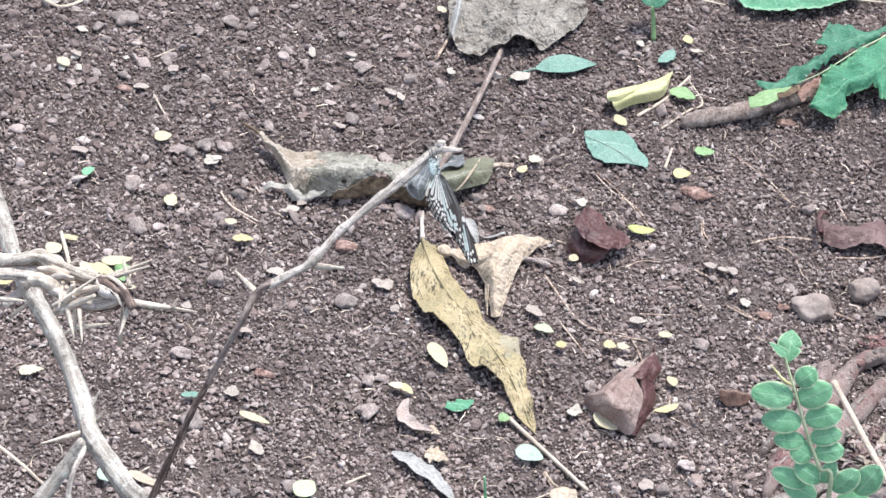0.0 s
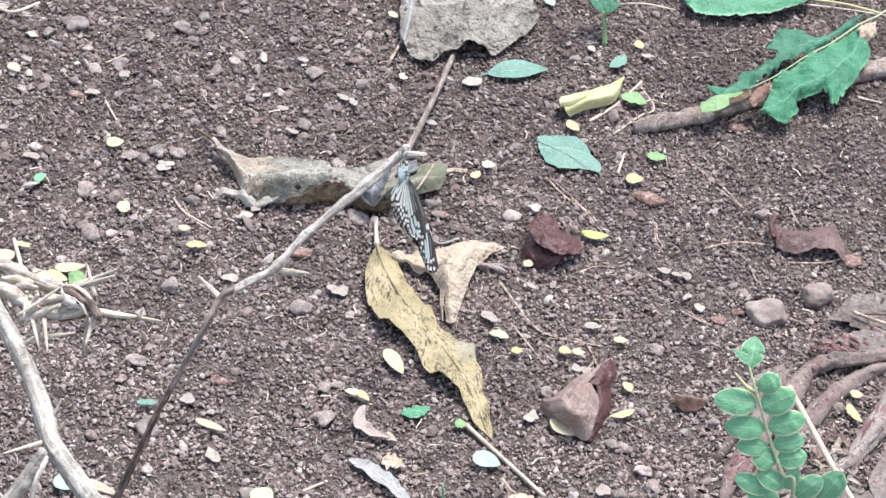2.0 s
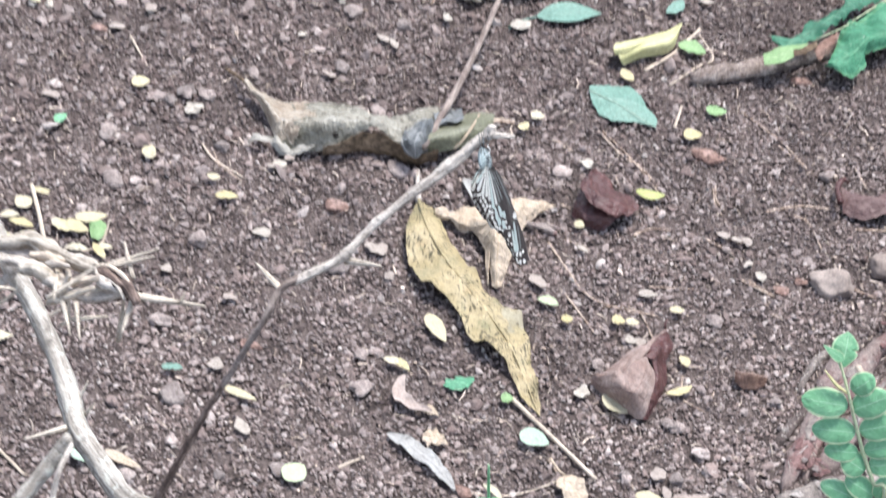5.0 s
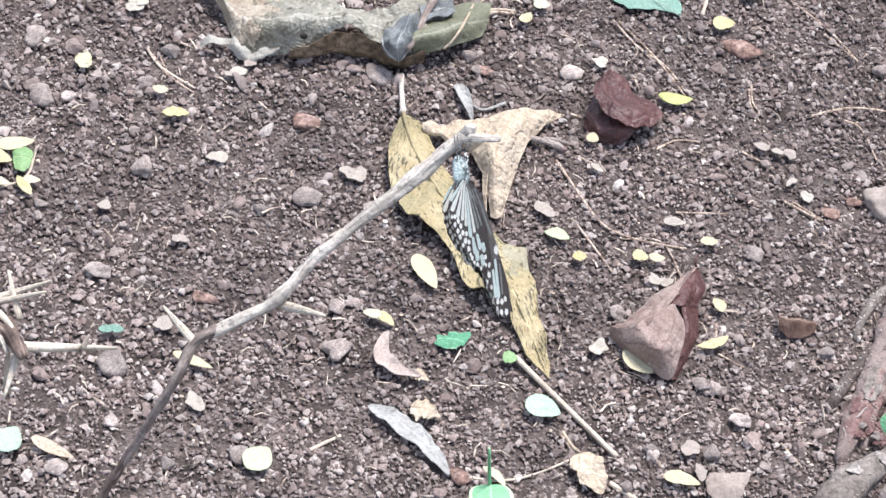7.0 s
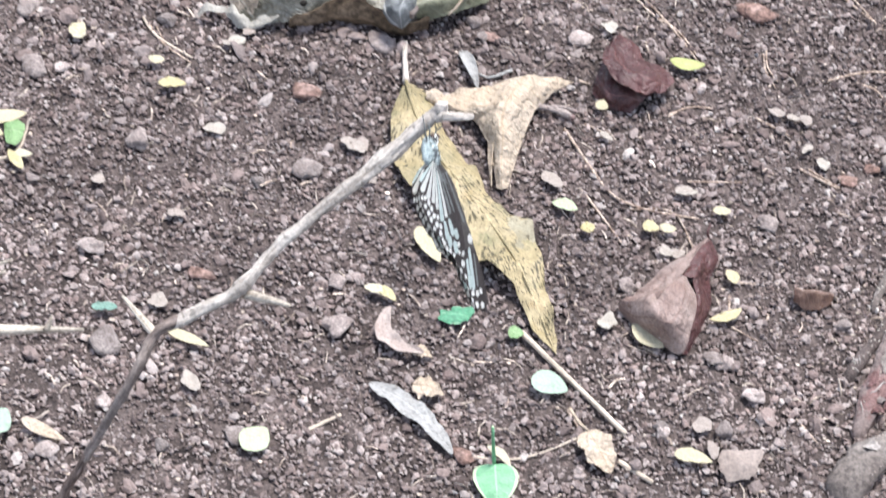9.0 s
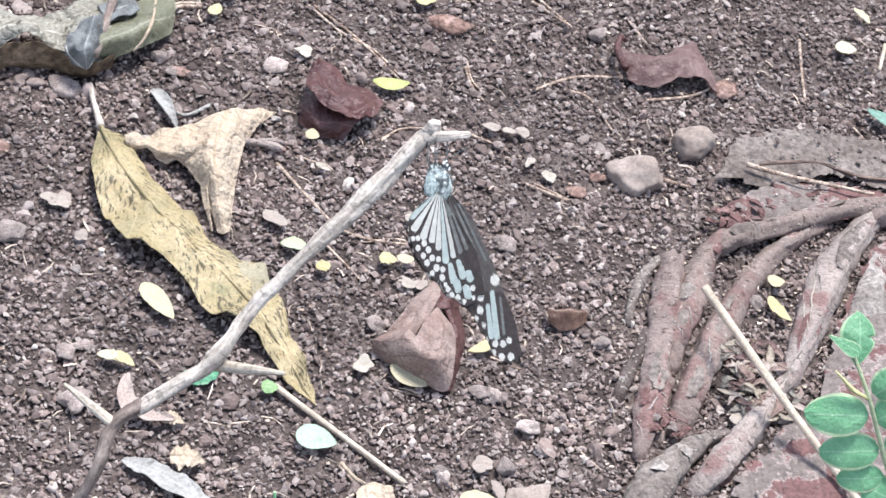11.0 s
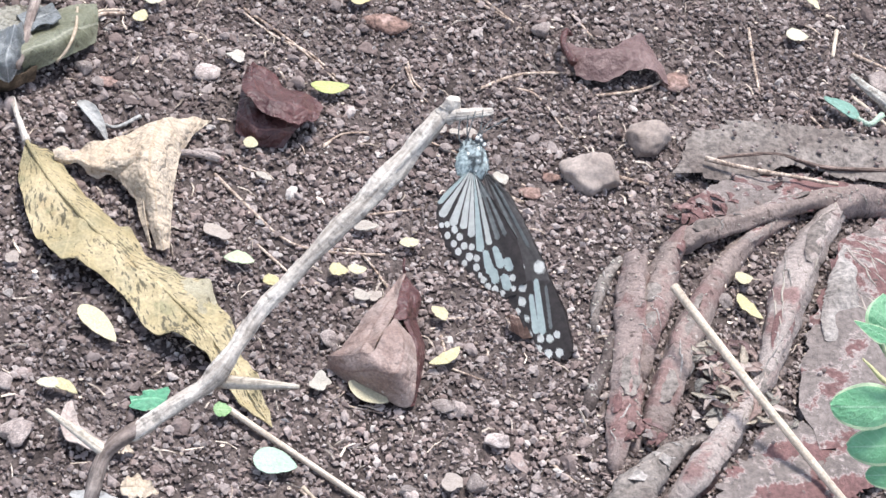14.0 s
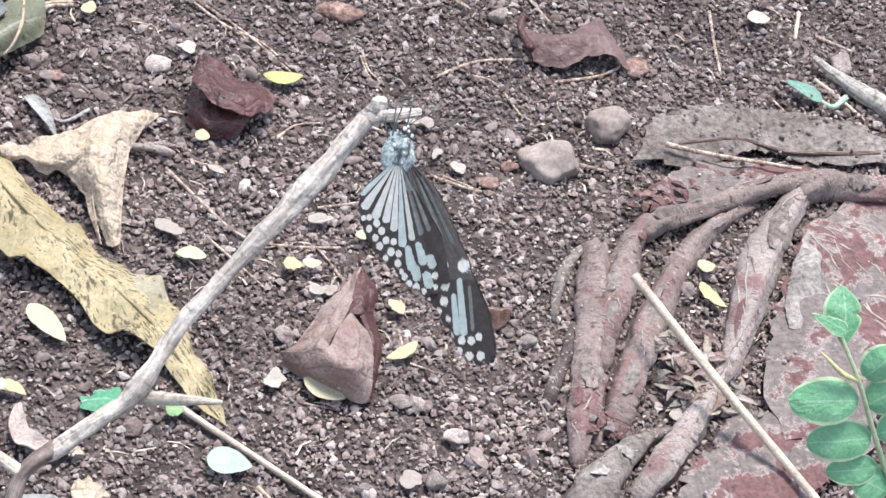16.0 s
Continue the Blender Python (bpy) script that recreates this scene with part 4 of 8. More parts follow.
part("blade", patched(loft(((-0.0569, -0.0146, 0.008), (-0.0607, -0.0333, 0.007), (-0.0605, -0.0483, 0.006), (-0.0569, -0.065, 0.006), (-0.0497, -0.0834, 0.008), (-0.041, -0.0943, 0.012), (-0.0272, -0.0994, 0.01), (-0.0182, -0.1109, 0.006), (-0.0084, -0.1312, 0.01), (0.0044, -0.1407, 0.015),
                    (0.0144, -0.1462, 0.011), (0.0213, -0.1558, 0.006), (0.0285, -0.171, 0.006), (0.0358, -0.1768, 0.005), (0.041, -0.1822, 0.003)), RIB,
                   ((-0.0558, -0.0138, 0.008), (-0.0459, -0.0168, 0.006), (-0.0378, -0.0311, 0.005), (-0.0293, -0.0488, 0.006), (-0.0189, -0.064, 0.008), (-0.01, -0.0712, 0.006), (-0.0027, -0.0845, 0.005), (0.0071, -0.0997, 0.009), (0.0193, -0.1011, 0.01), (0.0242, -0.1132, 0.006),
                    (0.0295, -0.13, 0.01), (0.0328, -0.1452, 0.007), (0.0374, -0.1629, 0.008), (0.0406, -0.1723, 0.005), (0.0415, -0.1822, 0.003)), nu=150, nv=31, crumple=0.0026, ripple=62, ruffle=0.0017, ruffles=8.5), (0.0175, -0.109), (0.0075, 0.009), 0.9), (YELLOW, GREYED), top)
bm = bmesh.new()
tube(bm, [p + Vector((0, 0, 0.0006)) for p in spline(RIB, 60)], (0.0011, 0.0009, 0.0007, 0.0003), 7)
part("midrib", bm, YELLOW, top)
bm = bmesh.new()
tube(bm, spline([(-0.0564, -0.0154, 0.008), (-0.0578, -0.0058, 0.007), (-0.0599, 0.0074, 0.005), (-0.0609, 0.0202, 0.002)], 14), (0.0022, 0.0016, 0.0014, 0.0016), 8, 0.2)
part("stalk", bm, TWIG, top, "greyish curved leaf stalk")
top = root("cream_leaf", (-0.002, -0.0154, 0.004), "crumpled three-pointed cream dry leaf", "leaf")
part("blade", loft(((-0.0141, -0.0119, 0.008), (-0.0152, -0.0335, 0.008), (-0.0073, -0.0493, 0.006), (-0.0034, -0.0623, 0.004), (0.0002, -0.0763, 0.002)),
                   ((0.0062, -0.0021, 0.014), (-0.0021, -0.0346, 0.02), (-0.0005, -0.052, 0.014), (0.001, -0.0663, 0.009), (0.0029, -0.078, 0.003)),
                   ((0.0339, 0.0114, 0.003), (0.0183, -0.0112, 0.006), (0.012, -0.0331, 0.006), (0.0083, -0.057, 0.004), (0.0061, -0.0756, 0.002)), nu=70, nv=44, crumple=0.003, ripple=90), CREAM, top)
part("side_lobe", loft(((-0.0447, -0.0206, 0.006), (-0.029, -0.016, 0.008), (-0.0089, -0.01, 0.008)), ((-0.0443, -0.0248, 0.008), (-0.0294, -0.0274, 0.012), (-0.0072, -0.0314, 0.016)),
                       ((-0.0433, -0.0232, 0.004), (-0.0298, -0.0301, 0.004), (-0.0127, -0.0333, 0.004)), crumple=0.006, ripple=110, nv=16), CREAM, top)
part("torn_edge", loft(((-0.0081, -0.0455, 0.006), (-0.0062, -0.0607, 0.004), (-0.0031, -0.0748, 0.002)), ((-0.0053, -0.0508, 0.01), (-0.0042, -0.0642, 0.006), (-0.0027, -0.0764, 0.003)), nv=6), CREAM, top)
bm = bmesh.new()
tube(bm, spline(grounded(((0.014, -0.0132), (0.0271, -0.0155), (0.0363, -0.019)), 0.0042), 10), (0.0026, 0.0021, 0.0017), 8, 0.5)
tube(bm, spline(grounded(((0.02, -0.0142), (0.0285, -0.0128), (0.0372, -0.0142)), 0.0045), 8), (0.0012, 0.0016, 0.0012), 7, 0.5)
part("stalk", bm, ROOT_PALE, top, "pinkish brown broken stalk")
leaf("sliver_leaf", "narrow grey-green dry leaf sliver", (-0.0295, 0.0207), (-0.0171, -0.0062), 0.0035, 0.0035, ASH, cup=0.5, lift=(0.002, 0.008, 0.002),
     stalk=((-0.0151, 0.0047), (-0.0004, 0.0125)))

top = root("curled_leaf", (-0.1328, 0.0649, 0.003), "large curled grey-olive dead leaf with raised rim", "leaf")
part("blade", patched(loft(((-0.1878, 0.0684, 0.01), (-0.1627, 0.0554, 0.006), (-0.1378, 0.068, 0.005), (-0.1173, 0.0686, 0.006), (-0.0995, 0.057, 0.01), (-0.0831, 0.0578, 0.01), (-0.0643, 0.0753, 0.007), (-0.0446, 0.0865, 0.005)),
                   ((-0.1877, 0.0647, 0.012), (-0.1636, 0.0407, 0.012), (-0.1427, 0.0276, 0.017), (-0.1252, 0.0297, 0.022), (-0.1058, 0.0357, 0.022), (-0.0858, 0.041, 0.018), (-0.0657, 0.0434, 0.018), (-0.0424, 0.056, 0.016)),
                   ((-0.1882, 0.0657, 0.01), (-0.1665, 0.042, 0.004), (-0.1512, 0.0138, 0.002), (-0.1343, 0.0181, 0.005), (-0.1171, 0.0221, 0.011), (-0.1016, 0.0326, 0.017), (-0.0846, 0.0335, 0.016), (-0.0643, 0.0274, 0.012), (-0.044, 0.0381, 0.012)),
                   nu=130, nv=30, crumple=0.006, ripple=60, frill=0.0012, frills=5), (-0.19, 0.045), (0.05, 0.05)), (OLIVE, TAN_END), top)
part("rolled_underside", loft(((-0.1255, 0.0165, 0.0095), (-0.1171, 0.019, 0.0135), (-0.1016, 0.0285, 0.0185), (-0.0846, 0.0298, 0.0175), (-0.0643, 0.0242, 0.0135), (-0.05, 0.032, 0.013)), ((-0.1255, 0.0162, 0.005), (-0.1165, 0.0192, 0.006), (-0.1, 0.0262, 0.009), (-0.083, 0.027, 0.008), (-0.0645, 0.024, 0.006), (-0.05, 0.0325, 0.006)),
                              ((-0.1255, 0.0185, 0.001), (-0.1165, 0.0225, 0.001), (-0.098, 0.03, 0.001), (-0.082, 0.03, 0.001), (-0.065, 0.027, 0.001), (-0.05, 0.036, 0.001)), nu=50, nv=14, crumple=0.0025, ripple=120), UNDER, top, "brown underside of the rolled leaf")
part("white_lobe", loft(((-0.1606, 0.0215, 0.0045), (-0.1571, 0.0222, 0.006), (-0.1515, 0.0175, 0.0065), (-0.1445, 0.0162, 0.006), (-0.1386, 0.018, 0.007), (-0.1316, 0.0197, 0.009)), ((-0.161, 0.0196, 0.004), (-0.1574, 0.0184, 0.0055), (-0.1518, 0.0128, 0.0055), (-0.1445, 0.0114, 0.005), (-0.1384, 0.0142, 0.0065), (-0.1314, 0.0181, 0.0092)),
                        ((-0.161, 0.0187, 0.002), (-0.1572, 0.017, 0.003), (-0.1516, 0.0113, 0.003), (-0.1445, 0.0102, 0.003), (-0.1384, 0.0137, 0.0055), (-0.1314, 0.0178, 0.0088)), nu=40, nv=10, crumple=0.003, ripple=200, rag=0.2), LOBE, top, "bleached white leaf lobe")
bm = bmesh.new()
# a black ball stands for the hole: its inner shade is only colour
bmesh.ops.create_uvsphere(bm, u_segments=12, v_segments=8, radius=0.0022, matrix=Matrix.Translation((-0.1187, 0.019, 0.0205)) @ Matrix.Diagonal((1, 0.8, 0.8, 1)))
part("hole", bm, BLACK, top, "small black ball standing for a hole in the leaf")
part("tail", loft(((-0.0585, 0.0533, 0.014), (-0.045, 0.0629, 0.012), (-0.0383, 0.0776, 0.008), (-0.0282, 0.0853, 0.006), (-0.0167, 0.0901, 0.004)), ((-0.0589, 0.0305, 0.022), (-0.0477, 0.0373, 0.0225), (-0.0357, 0.0497, 0.02), (-0.0264, 0.0594, 0.016), (-0.0176, 0.0733, 0.006)),
                  ((-0.0559, 0.031, 0.008), (-0.0493, 0.0335, 0.01), (-0.038, 0.0397, 0.011), (-0.0275, 0.0497, 0.009), (-0.0195, 0.0607, 0.004)), nu=40, nv=18, crumple=0.002, seed=2.2), TAIL, top, "olive green leaf end")
bm = bmesh.new()
tube(bm, spline([(-0.0272, 0.0817, 0.0085), (-0.031, 0.0528, 0.0195), (-0.0354, 0.0401, 0.018), (-0.04, 0.0366, 0.0125)], 16), (0.0007, 0.0009, 0.0008, 0.0006), 6)
part("side_vein", bm, CREAM, top)
bm = bmesh.new()
tube(bm, spline([(-0.0665, 0.0473, 0.0215), (-0.0747, 0.0275, 0.0225), (-0.0719, 0.021, 0.019), (-0.0652, 0.0192, 0.0145), (-0.0616, 0.0226, 0.0145), (-0.0581, 0.0283, 0.0215)], 24), (0.0004, 0.0007, 0.0008, 0.0007, 0.0004), 6)
part("lobe_rim", bm, ASH, top)
part("dark_fold", loft(((-0.0583, 0.0687, 0.012), (-0.0501, 0.0733, 0.012), (-0.0396, 0.081, 0.01)), ((-0.0549, 0.0457, 0.022), (-0.0467, 0.0528, 0.021), (-0.0371, 0.0614, 0.018)), nu=16, nv=8, crumple=0.004), SLATE, top)
bm = bmesh.new()
tube(bm, spline([(-0.1871, 0.0661, 0.011), (-0.195, 0.0776, 0.006), (-0.2039, 0.0871, 0.002)], 10), (0.0013, 0.0012, 0.001), 7, 0.2)
part("stalk", bm, UNDER, top)
part("slate_lobe", loft(((-0.0667, 0.0491, 0.021), (-0.0755, 0.0247, 0.022), (-0.0657, 0.0203, 0.014)), ((-0.0615, 0.0406, 0.028), (-0.0661, 0.0198, 0.027), (-0.0636, 0.0178, 0.016)), ((-0.0541, 0.0535, 0.021), (-0.0579, 0.0302, 0.021), (-0.0615, 0.0226, 0.014)),
                        nu=24, nv=16, crumple=0.005, ripple=140), SLATE, top, "slate grey folded leaf lobe")
bm = bmesh.new()
tube(bm, spline([(-0.0245, 0.0726, 0.006), (-0.0149, 0.0838, 0.003), (-0.0025, 0.0868, 0.002)], 8), (0.0014, 0.0012, 0.0012), 6, 0.2)
part("tip_thread", bm, THREAD, top)
bm = loft(((-0.176, 0.0155, 0.003), (-0.172, 0.0185, 0.009), (-0.167, 0.0185, 0.008), (-0.1612, 0.0205, 0.007)), ((-0.1747, 0.0138, 0.003), (-0.1701, 0.0145, 0.007), (-0.1647, 0.015, 0.006), (-0.1605, 0.018, 0.005)), nu=20, nv=6)
tagged(part("bleached_scrap", bm, LOBE), "bleached white curled leaf scrap", "leaf")
top = root("grey_leaf", (-0.0192, 0.2725, 0.004), "weathered grey-tan papery dead leaf", "leaf")
part("blade", loft(((-0.0744, 0.2655, 0.012), (-0.071, 0.2361, 0.012), (-0.0675, 0.2211, 0.01), (-0.0582, 0.2116, 0.008), (-0.0472, 0.2056, 0.007), (-0.0385, 0.2138, 0.007), (-0.03, 0.2209, 0.01), (-0.0226, 0.2211, 0.014), (-0.0198, 0.2238, 0.018),
                    (-0.015, 0.2254, 0.02), (-0.0097, 0.2267, 0.019), (-0.0053, 0.228, 0.014), (-0.0002, 0.2286, 0.008), (0.0051, 0.232, 0.006), (0.0139, 0.2411, 0.006), (0.0217, 0.2529, 0.006), (0.0292, 0.2664, 0.007), (0.0342, 0.2839, 0.008), (0.0306, 0.2999, 0.008)),
                   ((-0.0755, 0.285, 0.012), (-0.064, 0.262, 0.013), (-0.05, 0.25, 0.011), (-0.034, 0.256, 0.014), (-0.016, 0.264, 0.02), (0.002, 0.268, 0.012), (0.018, 0.288, 0.01), (0.0285, 0.304, 0.009)),
                   ((-0.08, 0.315, 0.012), (-0.068, 0.3, 0.012), (-0.055, 0.295, 0.014), (-0.036, 0.3, 0.013), (-0.017, 0.306, 0.016), (0.002, 0.31, 0.012), (0.015, 0.314, 0.011), (0.0275, 0.312, 0.009)),
                   ((-0.0855, 0.3526, 0.008), (-0.0758, 0.3461, 0.01), (-0.0632, 0.3415, 0.01), (-0.0356, 0.3493, 0.01), (-0.0177, 0.3543, 0.01), (0.0024, 0.3528, 0.01), (0.0152, 0.3402, 0.01), (0.0263, 0.3223, 0.008)),
                   nu=110, nv=44, crumple=0.006, ripple=80, seed=8.8), GREY, top)
part("folded_edge", loft(((-0.0719, 0.2954, 0.012), (-0.0704, 0.2572, 0.012), (-0.0698, 0.2269, 0.009)), ((-0.0673, 0.2895, 0.017), (-0.0653, 0.2516, 0.017), (-0.0665, 0.2192, 0.012)), ((-0.0641, 0.2975, 0.012), (-0.063, 0.2592, 0.012), (-0.0644, 0.221, 0.01)), nu=20, nv=10), ASH, top)
bm = bmesh.new()
tube(bm, spline(grounded(((-0.0645, 0.2451), (-0.0708, 0.2173), (-0.0751, 0.1964)), 0.004), 10), (0.0015, 0.0013, 0.001), 7, 0.3)
part("stalk", bm, THREAD, top)

top = root("purple_leaf", (0.0624, 0.0201, 0.003), "glossy purple-brown folded dead leaf", "leaf")
part("lower_lobe", loft(((0.0493, 0.0291, 0.01), (0.0573, 0.0119, 0.012), (0.0769, 0.0041, 0.01)), ((0.046, 0.0123, 0.008), (0.0543, -0.0013, 0.01), (0.072, 0.0009, 0.008)), ((0.0448, 0.0047, 0.002), (0.0528, -0.0036, 0.002), (0.0669, -0.0054, 0.002)), crumple=0.002), PURPLE, top)
part("upper_lobe", loft(((0.0567, 0.0457, 0.01), (0.0655, 0.0385, 0.01), (0.0707, 0.0311, 0.009), (0.0807, 0.0272, 0.008), (0.0884, 0.0183, 0.006)),
                        ((0.0529, 0.0353, 0.018), (0.0538, 0.0186, 0.02), (0.0622, 0.009, 0.02), (0.0737, 0.006, 0.018), (0.0851, 0.0092, 0.012)),
                        ((0.0518, 0.0358, 0.016), (0.0472, 0.0202, 0.018), (0.0497, 0.006, 0.02), (0.0655, -0.004, 0.018), (0.0827, 0.0032, 0.012)), crumple=0.003, nv=16), PURPLE, top)
top = root("arched_leaf", (0.2563, 0.078, 0.003), "arched purple-brown dead leaf on the soil", "leaf")
part("blade", loft(((0.224, 0.079, 0.006), (0.2352, 0.0715, 0.01), (0.2474, 0.0723, 0.01), (0.2621, 0.0836, 0.009), (0.2684, 0.0884, 0.006), (0.2734, 0.0791, 0.005)),
                   ((0.2255, 0.067, 0.009), (0.237, 0.0625, 0.013), (0.249, 0.0635, 0.014), (0.261, 0.069, 0.013), (0.269, 0.0715, 0.01), (0.2755, 0.066, 0.006)),
                   ((0.2268, 0.0553, 0.004), (0.2345, 0.052, 0.005), (0.2425, 0.05, 0.006), (0.254, 0.0545, 0.0105), (0.265, 0.057, 0.0095), (0.2771, 0.053, 0.0035)), nu=50, nv=24, crumple=0.003, ripple=70), MAUVE, top)
bm = bmesh.new()
tube(bm, spline([(0.2229, 0.055, 0.014), (0.222, 0.0622, 0.013), (0.2213, 0.0722, 0.012), (0.2257, 0.0835, 0.01), (0.23, 0.0856, 0.006)], 14), (0.0024, 0.002, 0.0018, 0.0012), 7, 0.2)
part("stalk", bm, PURPLE, top)
top = root("folded_leaf", (0.0975, -0.1344, 0.004), "reddish brown folded dead leaf, dusty", "leaf")
part("blade", loft(((0.0705, -0.1443, 0.006), (0.0773, -0.1382, 0.008), (0.0879, -0.1236, 0.008), (0.0967, -0.1121, 0.008), (0.106, -0.1004, 0.008), (0.1138, -0.0888, 0.006)),
                   ((0.079, -0.1538, 0.014), (0.0835, -0.1484, 0.019), (0.0905, -0.1341, 0.017), (0.0985, -0.121, 0.015), (0.1061, -0.1079, 0.013), (0.1133, -0.0911, 0.008)),
                   ((0.0833, -0.1611, 0.014), (0.087, -0.1526, 0.02), (0.092, -0.1431, 0.022), (0.0985, -0.1319, 0.02), (0.1056, -0.1156, 0.017), (0.1138, -0.0918, 0.008)), nu=40, nv=18, crumple=0.004, ripple=80), BROWN, top)
part("flap", loft(((0.0699, -0.1453, 0.009), (0.0803, -0.1538, 0.021), (0.0857, -0.1556, 0.0245), (0.0922, -0.1445, 0.0255), (0.0995, -0.1324, 0.021)),
                  ((0.0703, -0.1461, 0.006), (0.0787, -0.1566, 0.014), (0.0867, -0.1629, 0.02), (0.0952, -0.166, 0.024), (0.0999, -0.1508, 0.0255), (0.1001, -0.1324, 0.021)),
                  ((0.0707, -0.1467, 0.002), (0.0794, -0.155, 0.004), (0.0889, -0.1626, 0.005), (0.1032, -0.1708, 0.006), (0.1062, -0.1602, 0.014), (0.1076, -0.1448, 0.018), (0.1013, -0.1305, 0.019)), nu=50, nv=20, crumple=0.0025, ripple=80), BROWN, top)
part("tip_fold", loft(((0.1136, -0.0905, 0.007), (0.1051, -0.1143, 0.0175), (0.0997, -0.1302, 0.019)), ((0.1135, -0.0924, 0.009), (0.1103, -0.1127, 0.016), (0.1062, -0.1288, 0.017)),
                      ((0.115, -0.0899, 0.006), (0.1193, -0.1029, 0.006), (0.1154, -0.1184, 0.006)), nu=24, nv=16, crumple=0.003), PURPLE, top, "darker purple-brown leaf tip")
part("inner_fold", loft(((0.1049, -0.128, 0.016), (0.1083, -0.1438, 0.015), (0.1069, -0.1576, 0.011), (0.1032, -0.1692, 0.0045)), ((0.1089, -0.126, 0.014), (0.1123, -0.1409, 0.012), (0.1097, -0.1556, 0.008), (0.1051, -0.1693, 0.004)),
                        ((0.1156, -0.1158, 0.004), (0.1173, -0.1327, 0.003), (0.1129, -0.1512, 0.002), (0.1075, -0.1669, 0.002)), nu=30, nv=12, crumple=0.0025), PURPLE, top)
bm = bmesh.new()
tube(bm, spline([(0.1131, -0.0922, 0.008), (0.1119, -0.0913, 0.012), (0.1132, -0.086, 0.012)], 8), (0.0008, 0.0007, 0.0006), 6)
part("stalk", bm, PURPLE, top)
leaf("curled_pink_leaf", "pinkish crescent-shaped curled dry leaf", (-0.045, -0.1688), (-0.0242, -0.1967), 0.0048, 0.0045, PINK, bend=-0.0115, lift=(0.003, 0.006, 0.006), cup=0.3, seed=2, blunt=0.4, rise=0.9, wave=0.0012, floor=0.003)
leaf("orange_scrap", "orange-tan dry leaf scrap", (-0.0293, -0.1948), (-0.0191, -0.1956), 0.0035, 0.0035, CREAM, lift=(0.004, 0.008, 0.002), rag=0.5, seed=9)
leaf("ash_leaf", "ash grey narrow dead leaf", (-0.0476, -0.2185), (-0.0026, -0.2532), 0.0055, 0.0052, ASH, bend=0.0045, lift=(0.004, 0.006, 0.004), cup=0.1, seed=3, rise=0.8, blunt=0.5, rag=0.25, wave=0.001, floor=0.003)
leaf("tan_scrap", "crumpled pale tan leaf scrap", (-0.0267, -0.2163), (-0.0108, -0.2184), 0.0055, 0.007, CREAM, lift=(0.005, 0.01, 0.004), rag=0.28, wave=0.0015, seed=5, floor=0.004)
leaf("tan_leaf", "small tan dry leaf beside a straw", (0.0612, -0.2268), (0.0741, -0.2481), 0.0075, 0.009, CREAM, blunt=0.5, rise=0.7, lift=(0.004, 0.007, 0.003), cup=0.15, seed=8, rag=0.15, wave=0.0018, waves=2.3,
     stalk=((0.0565, -0.2206), (0.0511, -0.2135)))


# ---- green leaves and the thick branch behind ----
leaf("green_leaf", "pale green fresh fallen leaf", (0.0009, 0.2065), (0.0473, 0.2239), 0.0115, 0.011, JADE, lift=(0.003, 0.006, 0.003), cup=0.12, rise=0.85, blunt=0.95, seed=3, floor=0.003,
     stalk=((-0.0082, 0.2012), (-0.0171, 0.1902)))
top = root("green_leaf", (0.0704, 0.1273, 0.004), "pale green torn leaf on the soil", "leaf")
part("blade", sheet((0.0704, 0.1273), (17, 16, 16, 16, 16, 17, 17, 18, 19, 20, 19, 18, 19, 19, 21, 22, 25, 28, 26, 24, 23, 22, 22, 21, 22, 23, 22, 21, 22, 20, 19, 19, 19, 19, 21, 24, 30, 28, 25, 21), 0.0065, 0.4, 0.12, seed=3.1, rings=10, turns=80, ripple=4, rag=0.015, floor=0.0035, wob=0.0), JADE, top)
bm = bmesh.new()
tube(bm, spline([(0.0454, 0.1343, 0.0045), (0.0699, 0.1201, 0.0068), (0.0949, 0.1065, 0.0045)], 14), (0.0003, 0.0003, 0.0002), 6)
part("midrib", bm, MINT, top)
top = root("rolled_petal", (0.0822, 0.2034, 0.002), "rolled pale yellow fallen petal", "petal")
part("blade", loft(((0.0596, 0.1907, 0.003), (0.0793, 0.2046, 0.004), (0.096, 0.2164, 0.005), (0.1063, 0.2278, 0.005)), ((0.0625, 0.1713, 0.011), (0.0795, 0.183, 0.013), (0.0974, 0.1968, 0.012), (0.1057, 0.2222, 0.008)),
                   ((0.0671, 0.1708, 0.003), (0.0818, 0.1845, 0.003), (0.1, 0.1985, 0.003), (0.1052, 0.2239, 0.005)), nu=30, nv=16, crumple=0.0015), LIME, top)
part("rolled_edge", loft(((0.0595, 0.1838, 0.01), (0.0685, 0.1877, 0.0115), (0.0788, 0.1928, 0.013)), ((0.058, 0.1726, 0.0145), (0.0674, 0.1773, 0.0155), (0.0781, 0.1857, 0.015)), ((0.0599, 0.1713, 0.011), (0.0672, 0.1741, 0.0125), (0.076, 0.1821, 0.0135)), nu=20, nv=10, crumple=0.001), LIME, top)
leaf("green_leaf", "narrow green leaf with a curved pale stem", (0.3762, 0.0321), (0.3622, 0.0487), 0.0042, 0.0052, JADE, rise=0.7, blunt=0.6, lift=(0.006, 0.009, 0.005), floor=0.006, seed=2.9,
     stalk=((0.3819, 0.0281, 0.006), (0.3913, 0.0359, 0.006)), stalk_r=0.0014, stem_skin=MINT)
top = root("fallen_branch", (0.117, 0.1687, 0.004), "thick brown fallen branch with peeling bark", "branch")
bm = bmesh.new()
